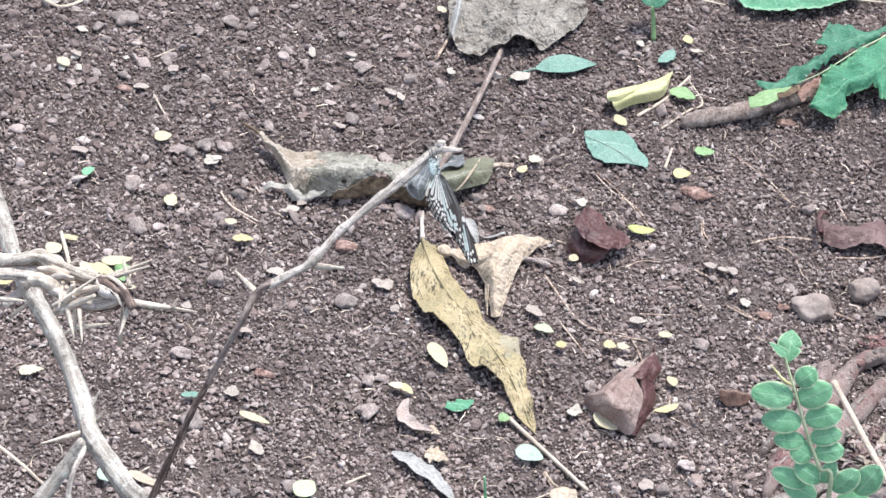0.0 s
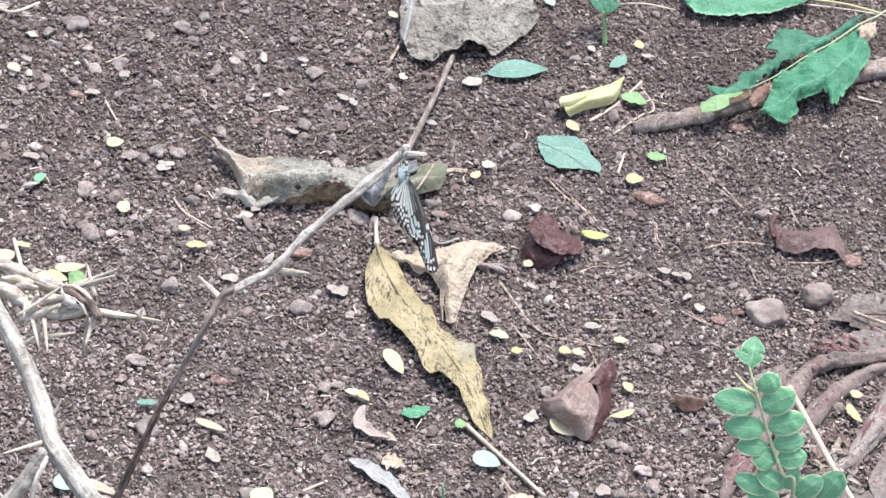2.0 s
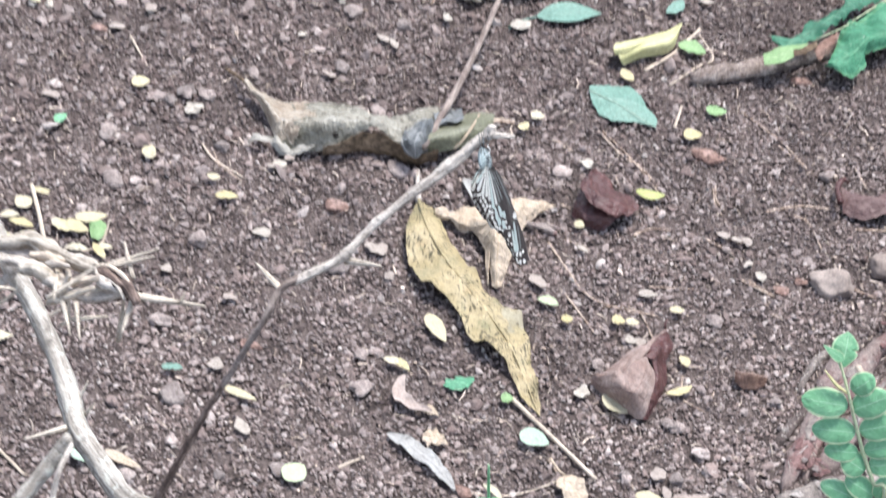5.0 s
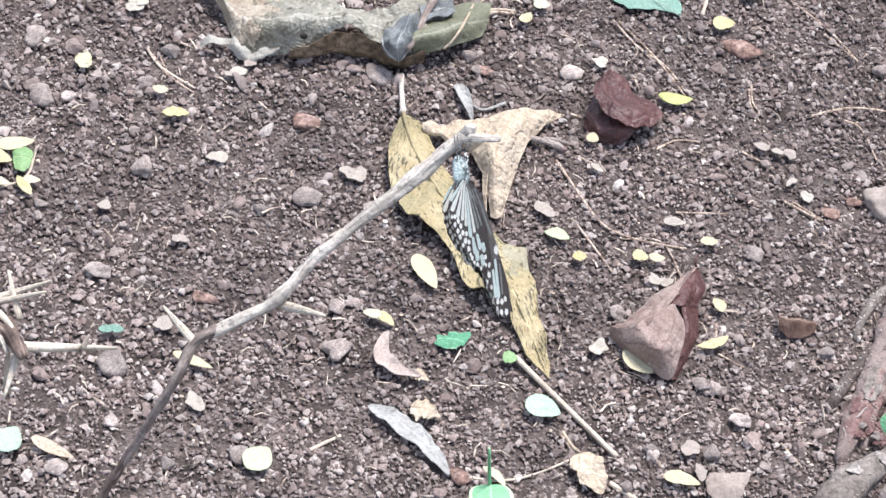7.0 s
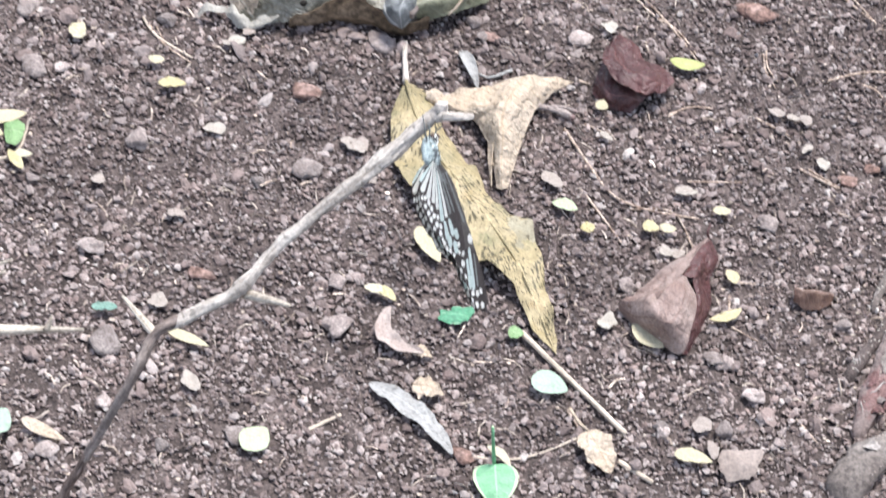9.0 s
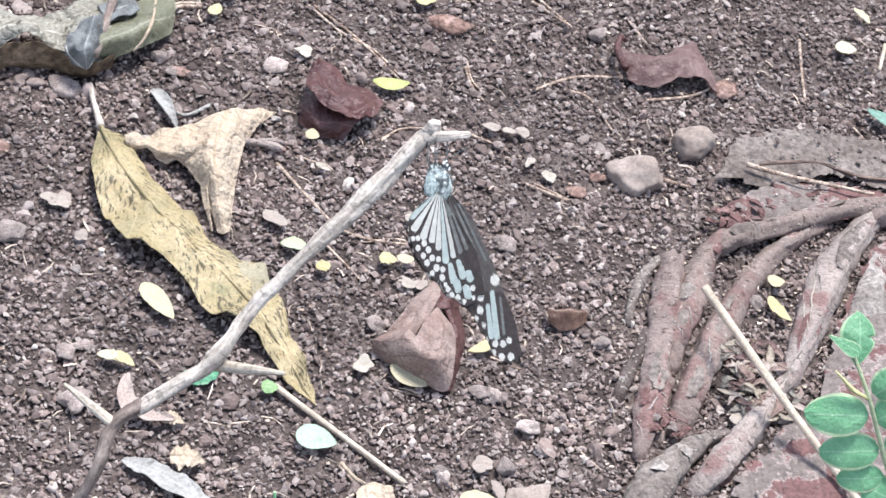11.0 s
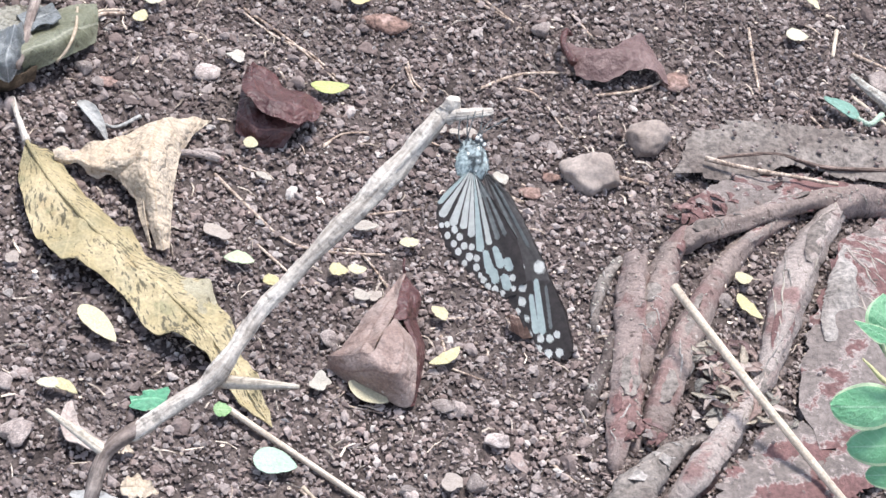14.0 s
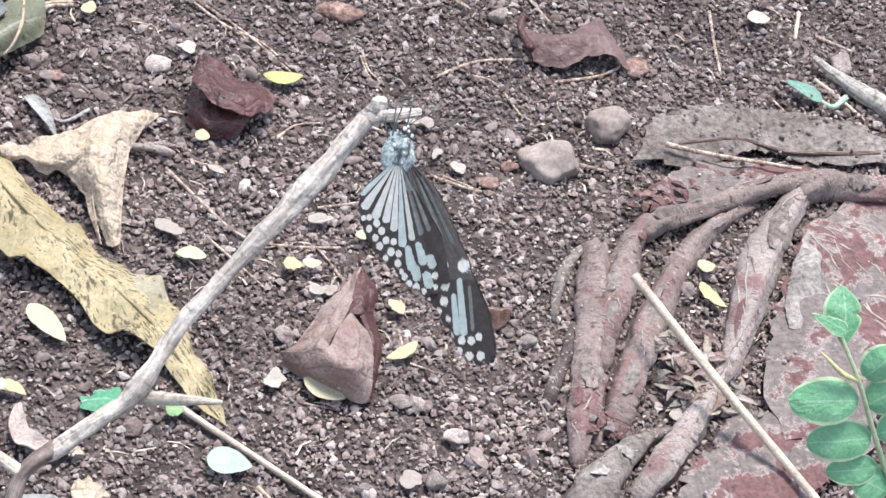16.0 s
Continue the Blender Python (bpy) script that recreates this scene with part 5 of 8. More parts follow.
tube(bm, spline(grounded(((0.117, 0.1687), (0.1592, 0.1937), (0.2284, 0.2433), (0.3367, 0.309)), 0.005), 44), (0.0062, 0.0074, 0.0076, 0.008), 16, 0.35, 3.0, 0.3)
part("stem", bm, BRANCH, top)
top = root("bitten_leaf", (0.2454, 0.2657, 0.0216), "large bright green leaf with eaten edges over a branch", "leaf")
part("near_half", loft(((0.2862, 0.3192, 0.0235), (0.2654, 0.2909, 0.0235), (0.245, 0.2668, 0.0235), (0.2316, 0.2493, 0.0235), (0.2203, 0.2346, 0.0225), (0.2171, 0.2184, 0.0215), (0.2116, 0.1982, 0.019)),
                       ((0.2888, 0.3071, 0.025), (0.2811, 0.2797, 0.0265), (0.269, 0.2573, 0.027), (0.2552, 0.2383, 0.0265), (0.2421, 0.229, 0.0255), (0.2273, 0.2098, 0.023), (0.2109, 0.1951, 0.018)),
                       ((0.2884, 0.3082, 0.023), (0.2956, 0.2871, 0.021), (0.2892, 0.2643, 0.019), (0.2809, 0.2494, 0.017), (0.2737, 0.2319, 0.014), (0.2656, 0.2202, 0.012), (0.2617, 0.2335, 0.0165), (0.2507, 0.2263, 0.016),
                        (0.2398, 0.2192, 0.0155), (0.2333, 0.2124, 0.015), (0.2403, 0.209, 0.013), (0.2349, 0.1989, 0.0115), (0.2232, 0.1924, 0.011), (0.2098, 0.199, 0.0125)), nu=96, nv=24, crumple=0.005, ripple=55, rag=0.3, seed=1.3, ruffle=0.002, ruffles=7.5), GREEN, top)
part("far_half", loft(((0.2872, 0.3226, 0.0235), (0.2631, 0.2918, 0.0235), (0.245, 0.2728, 0.0235), (0.2271, 0.2533, 0.0235), (0.2163, 0.2393, 0.0225), (0.2015, 0.2193, 0.0205), (0.1825, 0.2028, 0.0185)),
                      ((0.281, 0.3183, 0.0265), (0.258, 0.2909, 0.0265), (0.2378, 0.2772, 0.026), (0.2223, 0.2589, 0.0255), (0.2103, 0.2402, 0.024), (0.1947, 0.2235, 0.0215), (0.1779, 0.2059, 0.019)),
                      ((0.2912, 0.3336, 0.023), (0.2776, 0.3251, 0.022), (0.2636, 0.303, 0.022), (0.2456, 0.302, 0.0215), (0.2275, 0.301, 0.0215), (0.2195, 0.2882, 0.021), (0.2126, 0.2742, 0.02), (0.2223, 0.2687, 0.021), (0.2181, 0.2593, 0.02),
                       (0.2051, 0.2476, 0.0185), (0.1948, 0.2389, 0.0175), (0.1911, 0.2248, 0.017), (0.1805, 0.2169, 0.016), (0.1684, 0.2201, 0.0145), (0.1762, 0.2101, 0.016)), nu=96, nv=22, crumple=0.005, ripple=55, rag=0.3, seed=5.3, ruffle=0.0022, ruffles=8.5), DEEP_GREEN, top, "deep green far half of the leaf")
part("lime_patch", loft(((0.1636, 0.1898, 0.021), (0.1752, 0.2, 0.0225), (0.196, 0.2096, 0.0225)), ((0.1656, 0.1822, 0.018), (0.1782, 0.1863, 0.0195), (0.1907, 0.1981, 0.0215)), nu=20, nv=9, crumple=0.002), GRASSY, top, "yellowing lime-green leaf tip")
part("withered_patch", loft(((0.216, 0.2275, 0.0245), (0.2096, 0.2194, 0.0235), (0.2, 0.206, 0.0215)), ((0.2165, 0.22, 0.0255), (0.211, 0.21, 0.0245), (0.203, 0.2, 0.0215)), ((0.2155, 0.217, 0.0235), (0.2115, 0.207, 0.0215), (0.206, 0.199, 0.019)), nu=24, nv=12, crumple=0.004, ripple=160, rag=0.3), WITHERED, top, "withered reddish brown leaf patch")
part("brown_streak", loft(((0.1848, 0.1975, 0.0225), (0.1932, 0.2047, 0.0235), (0.2017, 0.212, 0.024)), ((0.186, 0.1934, 0.021), (0.1944, 0.1999, 0.022), (0.2021, 0.2076, 0.0225)), nu=12, nv=6, crumple=0.002), UNDER, top)
part("withered_curl", loft(((0.2858, 0.314, 0.025), (0.2926, 0.3221, 0.026), (0.2997, 0.3254, 0.025)), ((0.2864, 0.2995, 0.029), (0.2926, 0.3059, 0.03), (0.2996, 0.3135, 0.028)), ((0.2891, 0.2993, 0.023), (0.2951, 0.3031, 0.023), (0.3008, 0.313, 0.023)), nu=16, nv=10, crumple=0.004, ripple=160), CREAM, top, "withered orange-tan leaf edge")
bm = bmesh.new()
tube(bm, spline([(0.2009, 0.2153, 0.0235), (0.2195, 0.2332, 0.0245), (0.2446, 0.2662, 0.025), (0.265, 0.2895, 0.025), (0.2859, 0.3186, 0.025), (0.3031, 0.3363, 0.0256), (0.318, 0.3546, 0.0288), (0.3356, 0.3778, 0.036)], 36), (0.0004, 0.0006, 0.0008, 0.001), 7)
part("midrib", bm, PALE_LIME, top, "pale yellow-green midrib and stalk")
top = root("broad_leaf", (0.2019, 0.3531, 0.011), "bright green broad leaf near the ground", "leaf")
part("blade", loft(((0.1462, 0.3619, 0.011), (0.1965, 0.3849, 0.013), (0.2532, 0.3991, 0.011)), ((0.1466, 0.3353, 0.013), (0.1964, 0.3445, 0.016), (0.2534, 0.3705, 0.013)),
                   ((0.1489, 0.334, 0.011), (0.1595, 0.3203, 0.01), (0.1841, 0.323, 0.01), (0.2211, 0.3399, 0.01), (0.2501, 0.3637, 0.011)), nu=60, nv=14, crumple=0.003, rag=0.12), BROAD, top)
bm = bmesh.new()
tube(bm, spline([(0.2499, 0.363, 0.012), (0.2805, 0.3633, 0.012), (0.3085, 0.3595, 0.011)], 12), (0.0009, 0.001, 0.0011), 6)
part("stalk", bm, LIME, top)
top = root("seedling", (0.0888, 0.2714, 0), "small green seedling with a pale stem", "plant")
bm = bmesh.new()
tube(bm, spline([(0.0889, 0.2699, 0), (0.0866, 0.2771, 0.012), (0.0832, 0.2812, 0.026)], 8), (0.0022, 0.0019, 0.0014), 7)
part("stem", bm, GRASSY, top)
for tip in ((0.07, 0.295, 0.03), (0.0956, 0.2882, 0.03), (0.0856, 0.3062, 0.035)):
    bm, mid = blade((0.0832, 0.2812, 0.026), tip, 0.006, 0.006, free=True, lift=(0, 0.004, 0))
    part("leaflet", bm, DEEP_GREEN, top)


# ---- roots and bark sheets ----
def root_stem(label, pts, radii, material, lift=None, seg=18, patches=3, scars=4):
    """A surface root: its stem, half sunk, and the worn, pale or red bark patches on top of it."""
    q = spline(grounded(pts, max(radii) * 0.3 if lift is None else lift), 60)
    for i, p in enumerate(q):
        e = min(i, 59 - i) / 7
        if e < 1 and max(radii) > 0.002:
            p.z -= (1 - e) ** 2 * (radii[0] if i < 30 else radii[-1]) * 1.1
    ob = root("root", q[0], label, "root", "surface roots")
    bm = bmesh.new()
    tube(bm, q, radii, seg, 0.22, q[0].x * 50, 0.45)
    skin = BVHTree.FromBMesh(bm)
    part("stem", bm, material, ob)
    n = len(radii) - 1
    pick = random.Random(label)
    for k in range(patches):
        i = pick.randrange(3, 46)
        m, mid, wide = pick.randrange(5, 11), pick.uniform(-0.7, 0.5), pick.uniform(0.3, 0.75)
        grid = []
        for j in range(m):
            p, f = q[min(i + j, 59)], (i + j) / 59 * n
            d = (q[min(i + j + 1, 59)] - q[i + j - 1]).normalized()
            side = Vector((d.y, -d.x, 0)).normalized()
            low = min(int(f), n - 1)
            r = (radii[low] + (radii[low + 1] - radii[low]) * (f - low)) * 1.04 + 0.0003
            w = wide * math.sin(math.pi * (j + 0.35) / (m - 0.3)) ** 0.5
            row = []
            for h in range(7):
                a = mid + w * (h / 3 - 1) + 0.25 * noise.noise((j * 0.9, h * 0.4, k + q[0].x * 9))
                g = r * (1 + 0.05 * noise.noise((j * 1.1, h * 1.3, k)))
                row.append(p + side * math.sin(a) * g + Vector((0, 0, math.cos(a) * g)))
            grid.append(row)
        bm = bmesh.new()
        shell(bm, grid, -0.0002, [[(0.5, 0.5)] * 7 for _ in range(m)])
        part("bark_patch", bm, PALE_BARK if material is SLAB else (SLAB, RED_SLAB, STRAW if k == 4 else SLAB, ROOT_RED)[k % 4], ob, "pale worn bark patch" if material is SLAB else ("grey worn bark patch", "dark red bark patch", "grey dusty bark patch", "red-brown bark patch")[k % 4])
    if max(radii) < 0.003:
        return ob

    def on_top(i, a, out):
        p, f = q[i], i / 59 * n
        d = (q[min(i + 1, 59)] - q[max(i - 1, 0)]).normalized()
        side = Vector((d.y, -d.x, 0)).normalized()
        way = side * math.sin(a) + Vector((0, 0, math.cos(a)))
        hit = skin.ray_cast(p + way * 0.05, -way)[0]
        return (hit or p) + way * out

    for k in range(scars):
        i, a0, slant = pick.randrange(8, 50), pick.uniform(-1.3, 0.3), pick.uniform(-0.9, 0.9)
        a1 = a0 + pick.uniform(0.5, 1.5)
        bm = bmesh.new()
        tube(bm, [on_top(min(58, max(1, round(i + slant * h))), a0 + (a1 - a0) * h / 7, 0.0) for h in range(8)], (0.0002, 0.0006, 0.0005, 0.0002), 5, 0.6, k)
        part("ring_scar", bm, CHIP if scars > 4 and k % 3 else PALE_BARK, ob, "pale bark scar line")
    bm = bmesh.new()
    for k in range(16):
        c = on_top(pick.randrange(6, 54), pick.uniform(-1.2, 0.9), 0.0003)
        v = [bm.verts.new(c + Vector((math.cos(h * 1.257), 0.8 * math.sin(h * 1.257), 0.2 * math.sin(h + k))) * pick.uniform(0.0004, 0.0011)) for h in range(5)]
        bm.faces.new(v)
        tip = bm.verts.new(c - Vector((0, 0, 0.0008)))
        for h in range(5):
            bm.faces.new((v[h], tip, v[(h + 1) % 5]))
    tagged(part("bark_dust", bm, CHIP, ob), "tiny pale flecks on the root bark", kind="stuff")
    return ob


top = root("bark_sheet", (0.3371, 0.0099, 0.003), "flat grey-brown sheet of dry bark", "bark")
part("sheet", sheet((0.3377, 0.0121), (57, 37, 23, 19, 17, 16, 17, 19, 22, 29, 42, 60, 75, 56, 24, 17, 17, 18, 21, 29, 47, 78),
                    0.0068, 0.25, 0.35, seed=2.1, rings=14, turns=110, ripple=3, rag=0.2), SLAB, top)
top = root("bark_sheet", (0.3317, -0.0116, 0.003), "reddish grey bark sheet under the roots", "bark")
part("sheet", sheet((0.3126, -0.0254), (66, 41, 26, 19, 16, 16, 15, 16, 18, 23, 35, 50, 36, 24, 18, 16, 15, 16, 20, 30), 0.007, 0.2, 0.6, seed=6.1, rings=10, turns=90, ripple=4, rag=0.25), RED_SLAB, top)
top = root("bark_sheet", (0.3472, -0.1065, 0.003), "red and grey flaking bark sheet with pale network", "bark")
bm = sheet((0.34, -0.1106), (52, 57, 66, 82, 106, 86, 72, 61, 44, 34, 29, 26, 25, 25, 25, 28, 31, 39, 50, 75, 97, 83, 71, 64, 60, 59, 58, 53, 50, 50), 0.009, 0.3, 0.5, seed=3.7, rings=12, turns=90, ripple=3, rag=0.12)
skin = BVHTree.FromBMesh(bm)
part("sheet", bm, RED_SLAB, top)
pick = random.Random(8)
for k in range(26):
    c = Vector((0.3492, -0.0556)).lerp(Vector((0.3541, -0.1361)), pick.random()) + Vector((pick.gauss(0.002, 0.009), pick.gauss(0, 0.005)))
    a, n, bow = pick.uniform(-1.5, -0.2), pick.uniform(0.006, 0.018), pick.uniform(-0.5, 0.5)
    line = []
    for h in range(6):
        u = h / 5 - 0.5
        x, y = c.x + n * (u * math.cos(a) - bow * (0.25 - u * u) * math.sin(a)), c.y + n * (u * math.sin(a) + bow * (0.25 - u * u) * math.cos(a))
        hit = skin.ray_cast(Vector((x, y, 0.1)), Vector((0, 0, -1)))[0]
        if hit:
            line.append(hit)
    if len(line) > 3:
        bm = bmesh.new()
        r = pick.uniform(0.0003, 0.0008)
        tube(bm, line, (r * 0.4, r, r * 0.8, r * 0.3), 6, 0.5, k)
        part("bark_strand", bm, CHIP, top, "pale torn bark strand")
top = root("bark_sheet", (0.2625, -0.2096, 0.003), "grey-red bark sheet beside a straw", "bark")
part("sheet", sheet((0.2645, -0.2129), (40, 31, 29, 30, 22, 19, 19, 19, 21, 27, 33, 39, 39, 35, 36, 36, 40, 42), 0.007, 0.3, 0.5, seed=7.7, rings=10, turns=90, ripple=4, rag=0.25), RED_SLAB, top)
top = root("bark_sheet", (0.3338, -0.0995, 0.004), "grey dusty bark flake over red bark", "bark")
part("sheet", sheet((0.3283, -0.0998), (10, 10, 11, 12, 17, 35, 39, 21, 14, 11, 9, 8, 8, 7, 8, 8, 9, 11, 14, 21, 31, 28, 30, 23, 18, 15, 13, 13, 11, 10), 0.0115, 0.25, 0.3, seed=9.2, rings=9, turns=90, ripple=4, rag=0.12), PALE_BARK, top)
top = root("bark_sheet", (0.2973, -0.2052, 0.004), "red-brown bark strip under a straw", "bark")
part("sheet", sheet((0.2997, -0.2069), (24, 42, 37, 18, 13, 11, 10, 10, 13, 23, 21, 18, 13, 12, 12, 15), 0.008, 0.3, 0.4, seed=4.9, rings=8, turns=70, ripple=4, rag=0.2), RED_SLAB, top)
top = root("bark_sheet", (0.275, -0.185, 0.003), "red-grey bark sheet between a root and a straw", "bark")
part("sheet", sheet((0.275, -0.185), (28, 20, 13, 10, 8, 8, 11, 16, 17, 18, 22, 27), 0.005, 0.25, 0.5, seed=8.3, rings=9, turns=80, ripple=4, rag=0.25, floor=0.003), RED_SLAB, top)
root_stem("thick reddish brown surface root with worn bark", ((0.1943, -0.2013), (0.2022, -0.1765), (0.2119, -0.1447), (0.2208, -0.1115), (0.2273, -0.085), (0.2327, -0.0672)), (0.0038, 0.0064, 0.0072, 0.0076, 0.007, 0.005), ROOT_RED)
root_stem("thin forked root end", ((0.2065, -0.1895), (0.2091, -0.1774), (0.2116, -0.1635), (0.2169, -0.1456)), (0.0026, 0.0032, 0.0036, 0.0045), ROOT_RED, patches=0)
root_stem("grey knobby surface root", ((0.2199, -0.146), (0.2217, -0.1344), (0.2284, -0.1164), (0.2372, -0.0953), (0.2459, -0.0777), (0.2544, -0.0637), (0.265, -0.052)), (0.0034, 0.0055, 0.007, 0.0074, 0.007, 0.006, 0.0048), ROOT, lift=0.0026)
root_stem("brown surface root lying across others", ((0.2546, -0.0657), (0.2662, -0.0586), (0.2804, -0.0525), (0.2997, -0.0445), (0.3219, -0.035), (0.3364, -0.0304), (0.35, -0.0292), (0.365, -0.0285), (0.384, -0.03)), (0.0048, 0.0056, 0.0054, 0.0052, 0.005, 0.005, 0.005, 0.0048, 0.0045), ROOT, lift=0.0068)
root_stem("dark red thick root bend", ((0.3452, -0.034), (0.3536, -0.0302), (0.3636, -0.0286), (0.3764, -0.031), (0.3915, -0.0333), (0.42, -0.034)), (0.0055, 0.0072, 0.0078, 0.0076, 0.0076, 0.0078), ROOT_RED, lift=0.0048)
root_stem("brown surface root with a broken end", ((0.2165, -0.1816), (0.2259, -0.1622), (0.236, -0.1418), (0.2492, -0.116), (0.263, -0.0933), (0.2755, -0.0767), (0.2886, -0.0626), (0.2997, -0.0529), (0.312, -0.0435), (0.326, -0.034)), (0.006, 0.0074, 0.0075, 0.007, 0.0061, 0.0056, 0.0052, 0.0047, 0.0044, 0.004), ROOT, lift=0.0016)
root_stem("long dusty root with pale worn patches and a shredded neck", ((0.365, -0.019), (0.3538, -0.0279), (0.3434, -0.037), (0.3313, -0.0526), (0.3179, -0.0735), (0.3064, -0.0934), (0.2946, -0.1163), (0.2831, -0.1385), (0.2738, -0.1537), (0.2637, -0.1662), (0.2543, -0.1773), (0.2425, -0.1929), (0.2281, -0.2082), (0.2168, -0.2196)),
          (0.004, 0.0048, 0.006, 0.0074, 0.0088, 0.0092, 0.0078, 0.0056, 0.0043, 0.005, 0.0058, 0.0068, 0.007, 0.0066), ROOT_PALE, lift=0.0024, patches=5, scars=16)
root_stem("thick grey root stump end", ((0.1853, -0.2392), (0.2002, -0.2173), (0.2122, -0.2024), (0.2233, -0.1918), (0.2334, -0.1863), (0.2451, -0.1824)), (0.0095, 0.0085, 0.007, 0.005, 0.0034, 0.0024), SLAB, patches=2)
root_stem("thin grey side root", ((0.202, -0.1174), (0.2063, -0.1005), (0.2139, -0.085), (0.226, -0.0701)), (0.0022, 0.0026, 0.0034, 0.0024), SLAB, seg=10, patches=0)
root_stem("soil-dusted thin side root", ((0.1883, -0.1661), (0.1963, -0.15), (0.2044, -0.1347), (0.2109, -0.117)), (0.0032, 0.0036, 0.0032, 0.0022), SOIL, seg=10, patches=0)
root_stem("thin dark root over bark", ((0.29, -0.0021), (0.3225, 0.0025), (0.349, -0.0062), (0.3973, -0.0061)), (0.0011, 0.0011), DARK_TWIG, 0.006, seg=8, patches=0)
pick = random.Random(5)
for k in range(110):
    u, v = pick.random(), pick.random()
    c = Vector((0.2455, -0.1285)).lerp(Vector((0.27, -0.125)), u).lerp(Vector((0.246, -0.17)).lerp(Vector((0.284, -0.178)), u), v)
    a, n = pick.uniform(0, 6.28), pick.uniform(0.006, 0.015)
    d = Vector((math.cos(a), math.sin(a))) * n / 2
    low = pick.uniform(0.003, 0.006)
    bm, mid = blade(c - d, c + d, pick.uniform(0.0008, 0.0022), pick.uniform(0.0008, 0.0022), bend=pick.uniform(-0.005, 0.005), lift=(low, low + pick.uniform(0.001, 0.005), low), cup=0.5, rag=0.3, seed=k, nu=10, nv=5)
    tagged(part("leaf_shred", bm, (BROWN, GREY, MAUVE, TAN_END, GREY, PINK, BROWN)[k % 7]), "curled dry leaf shred between roots", "litter", "leaf shreds between roots")
for k in range(64):
    u = pick.random() ** 1.6
    c = Vector((0.2631, -0.047)).lerp(Vector((0.3306, -0.0159)), u) + Vector((pick.gauss(0, 0.004), pick.gauss(0, 0.004)))
    if k % 4 == 3:
        c = Vector((0.2139, -0.1841)) + Vector((pick.gauss(0, 0.005), pick.gauss(0, 0.005)))
    a, n = pick.uniform(0, 6.28), pick.uniform(0.004, 0.011)
    d = Vector((math.cos(a), math.sin(a))) * n / 2
    bm, mid = blade(c - d, c + d, pick.uniform(0.001, 0.0025), pick.uniform(0.001, 0.0025), lift=(0.006, pick.uniform(0.007, 0.011), 0.006), cup=0.05, rag=0.5, seed=k + 60, nu=8, nv=5)
    tagged(part("bark_shred", bm, (RED_SHRED, RED_SLAB, RED_SHRED, RED_SHRED, MAUVE)[k % 5]), "torn red bark shred on the roots", "bark", "bark shreds on the roots")
stick("straw", "long pale dry straw leaning across roots", "straw", ((0.2305, -0.1201, 0.035), (0.2634, -0.1768, 0.022), (0.3015, -0.2348, 0.006)), 0.0021, 0.0019, STRAW, raised=True, knobs=0.08)
stick("straw", "pale straight dry straw on soil", "straw", ((0.0227, -0.1725), (0.0796, -0.2241)), 0.00145, 0.0013, STRAW, knobs=0.08, lift=0.003)
stick("straw", "short pale dry straw on soil", "straw", ((0.0777, -0.2393), (0.0952, -0.248)), 0.0014, 0.0012, STRAW, knobs=0.08)
stick("far_stick", "bare brown stick leaning on a curled dead leaf", "stick", ((-0.0605, 0.024, 0.02), (-0.0468, 0.0838, 0.02), (-0.0347, 0.158, 0.014), (-0.027, 0.2244, 0.004)), 0.0026, 0.0021, FAR_TWIG, raised=True)

stick("thin_twig", "thin reddish twig across grey bark", "twig", ((0.2811, -0.0069), (0.3001, -0.0122), (0.315, -0.0153), (0.3486, -0.0221)), 0.0013, 0.0009, THREAD, lift=0.01)
stick("broken_stick", "pale grey broken stick with a tapered end", "stick", ((0.3832, 0.0668), (0.3911, 0.0538), (0.4006, 0.0403), (0.4236, 0.0165)), 0.0018, 0.0055, BARK, lift=0.006)

# ---- rootlets, thin twigs and straws on the soil ----
for pts, r in ((((0.0559, 0.0968), (0.072, 0.078), (0.0895, 0.0662), (0.1041, 0.045)), 0.0011), (((0.1546, 0.1468), (0.1832, 0.1224), (0.2058, 0.0939)), 0.0011),
               (((0.0319, -0.0241), (0.0479, -0.0485), (0.0616, -0.0666), (0.0805, -0.0728), (0.1082, -0.0728)), 0.0012), (((0.0446, -0.0662), (0.0565, -0.0822), (0.069, -0.0999)), 0.0011),
               (((0.1721, 0.0447), (0.1989, 0.0576), (0.2291, 0.0603)), 0.0013), (((0.2364, 0.0442), (0.2638, 0.0518), (0.2871, 0.0682)), 0.0012)):
    stick("rootlet", "thin pale brown rootlet on the soil", "twig", pts, r * 0.74, r * 0.55, THREAD, n=18, seg=6, group="thin twigs on the soil")
for pts, r in ((((0.191, 0.0477), (0.204, 0.0423), (0.2138, 0.0195)), 0.0011), (((0.3361, 0.1064), (0.3323, 0.0805), (0.3295, 0.0553)), 0.0013), (((0.1818, 0.1167), (0.2012, 0.0992)), 0.0012),
               (((0.0589, 0.0971), (0.0819, 0.0727), (0.1026, 0.0442)), 0.0012), (((0.1397, 0.0628), (0.1409, 0.0498), (0.147, 0.0395)), 0.0009), (((0.0879, -0.0009), (0.0983, 0.0081), (0.1118, 0.0109)), 0.0009),
               (((0.235, -0.0136), (0.2509, -0.0182)), 0.0015), (((0.1612, -0.0246), (0.1817, -0.0344)), 0.0013)):
    stick("rootlet", "thin pale brown rootlet on the soil", "twig", pts, r * 0.74, r * 0.55, THREAD, n=18, seg=6, group="thin twigs on the soil")
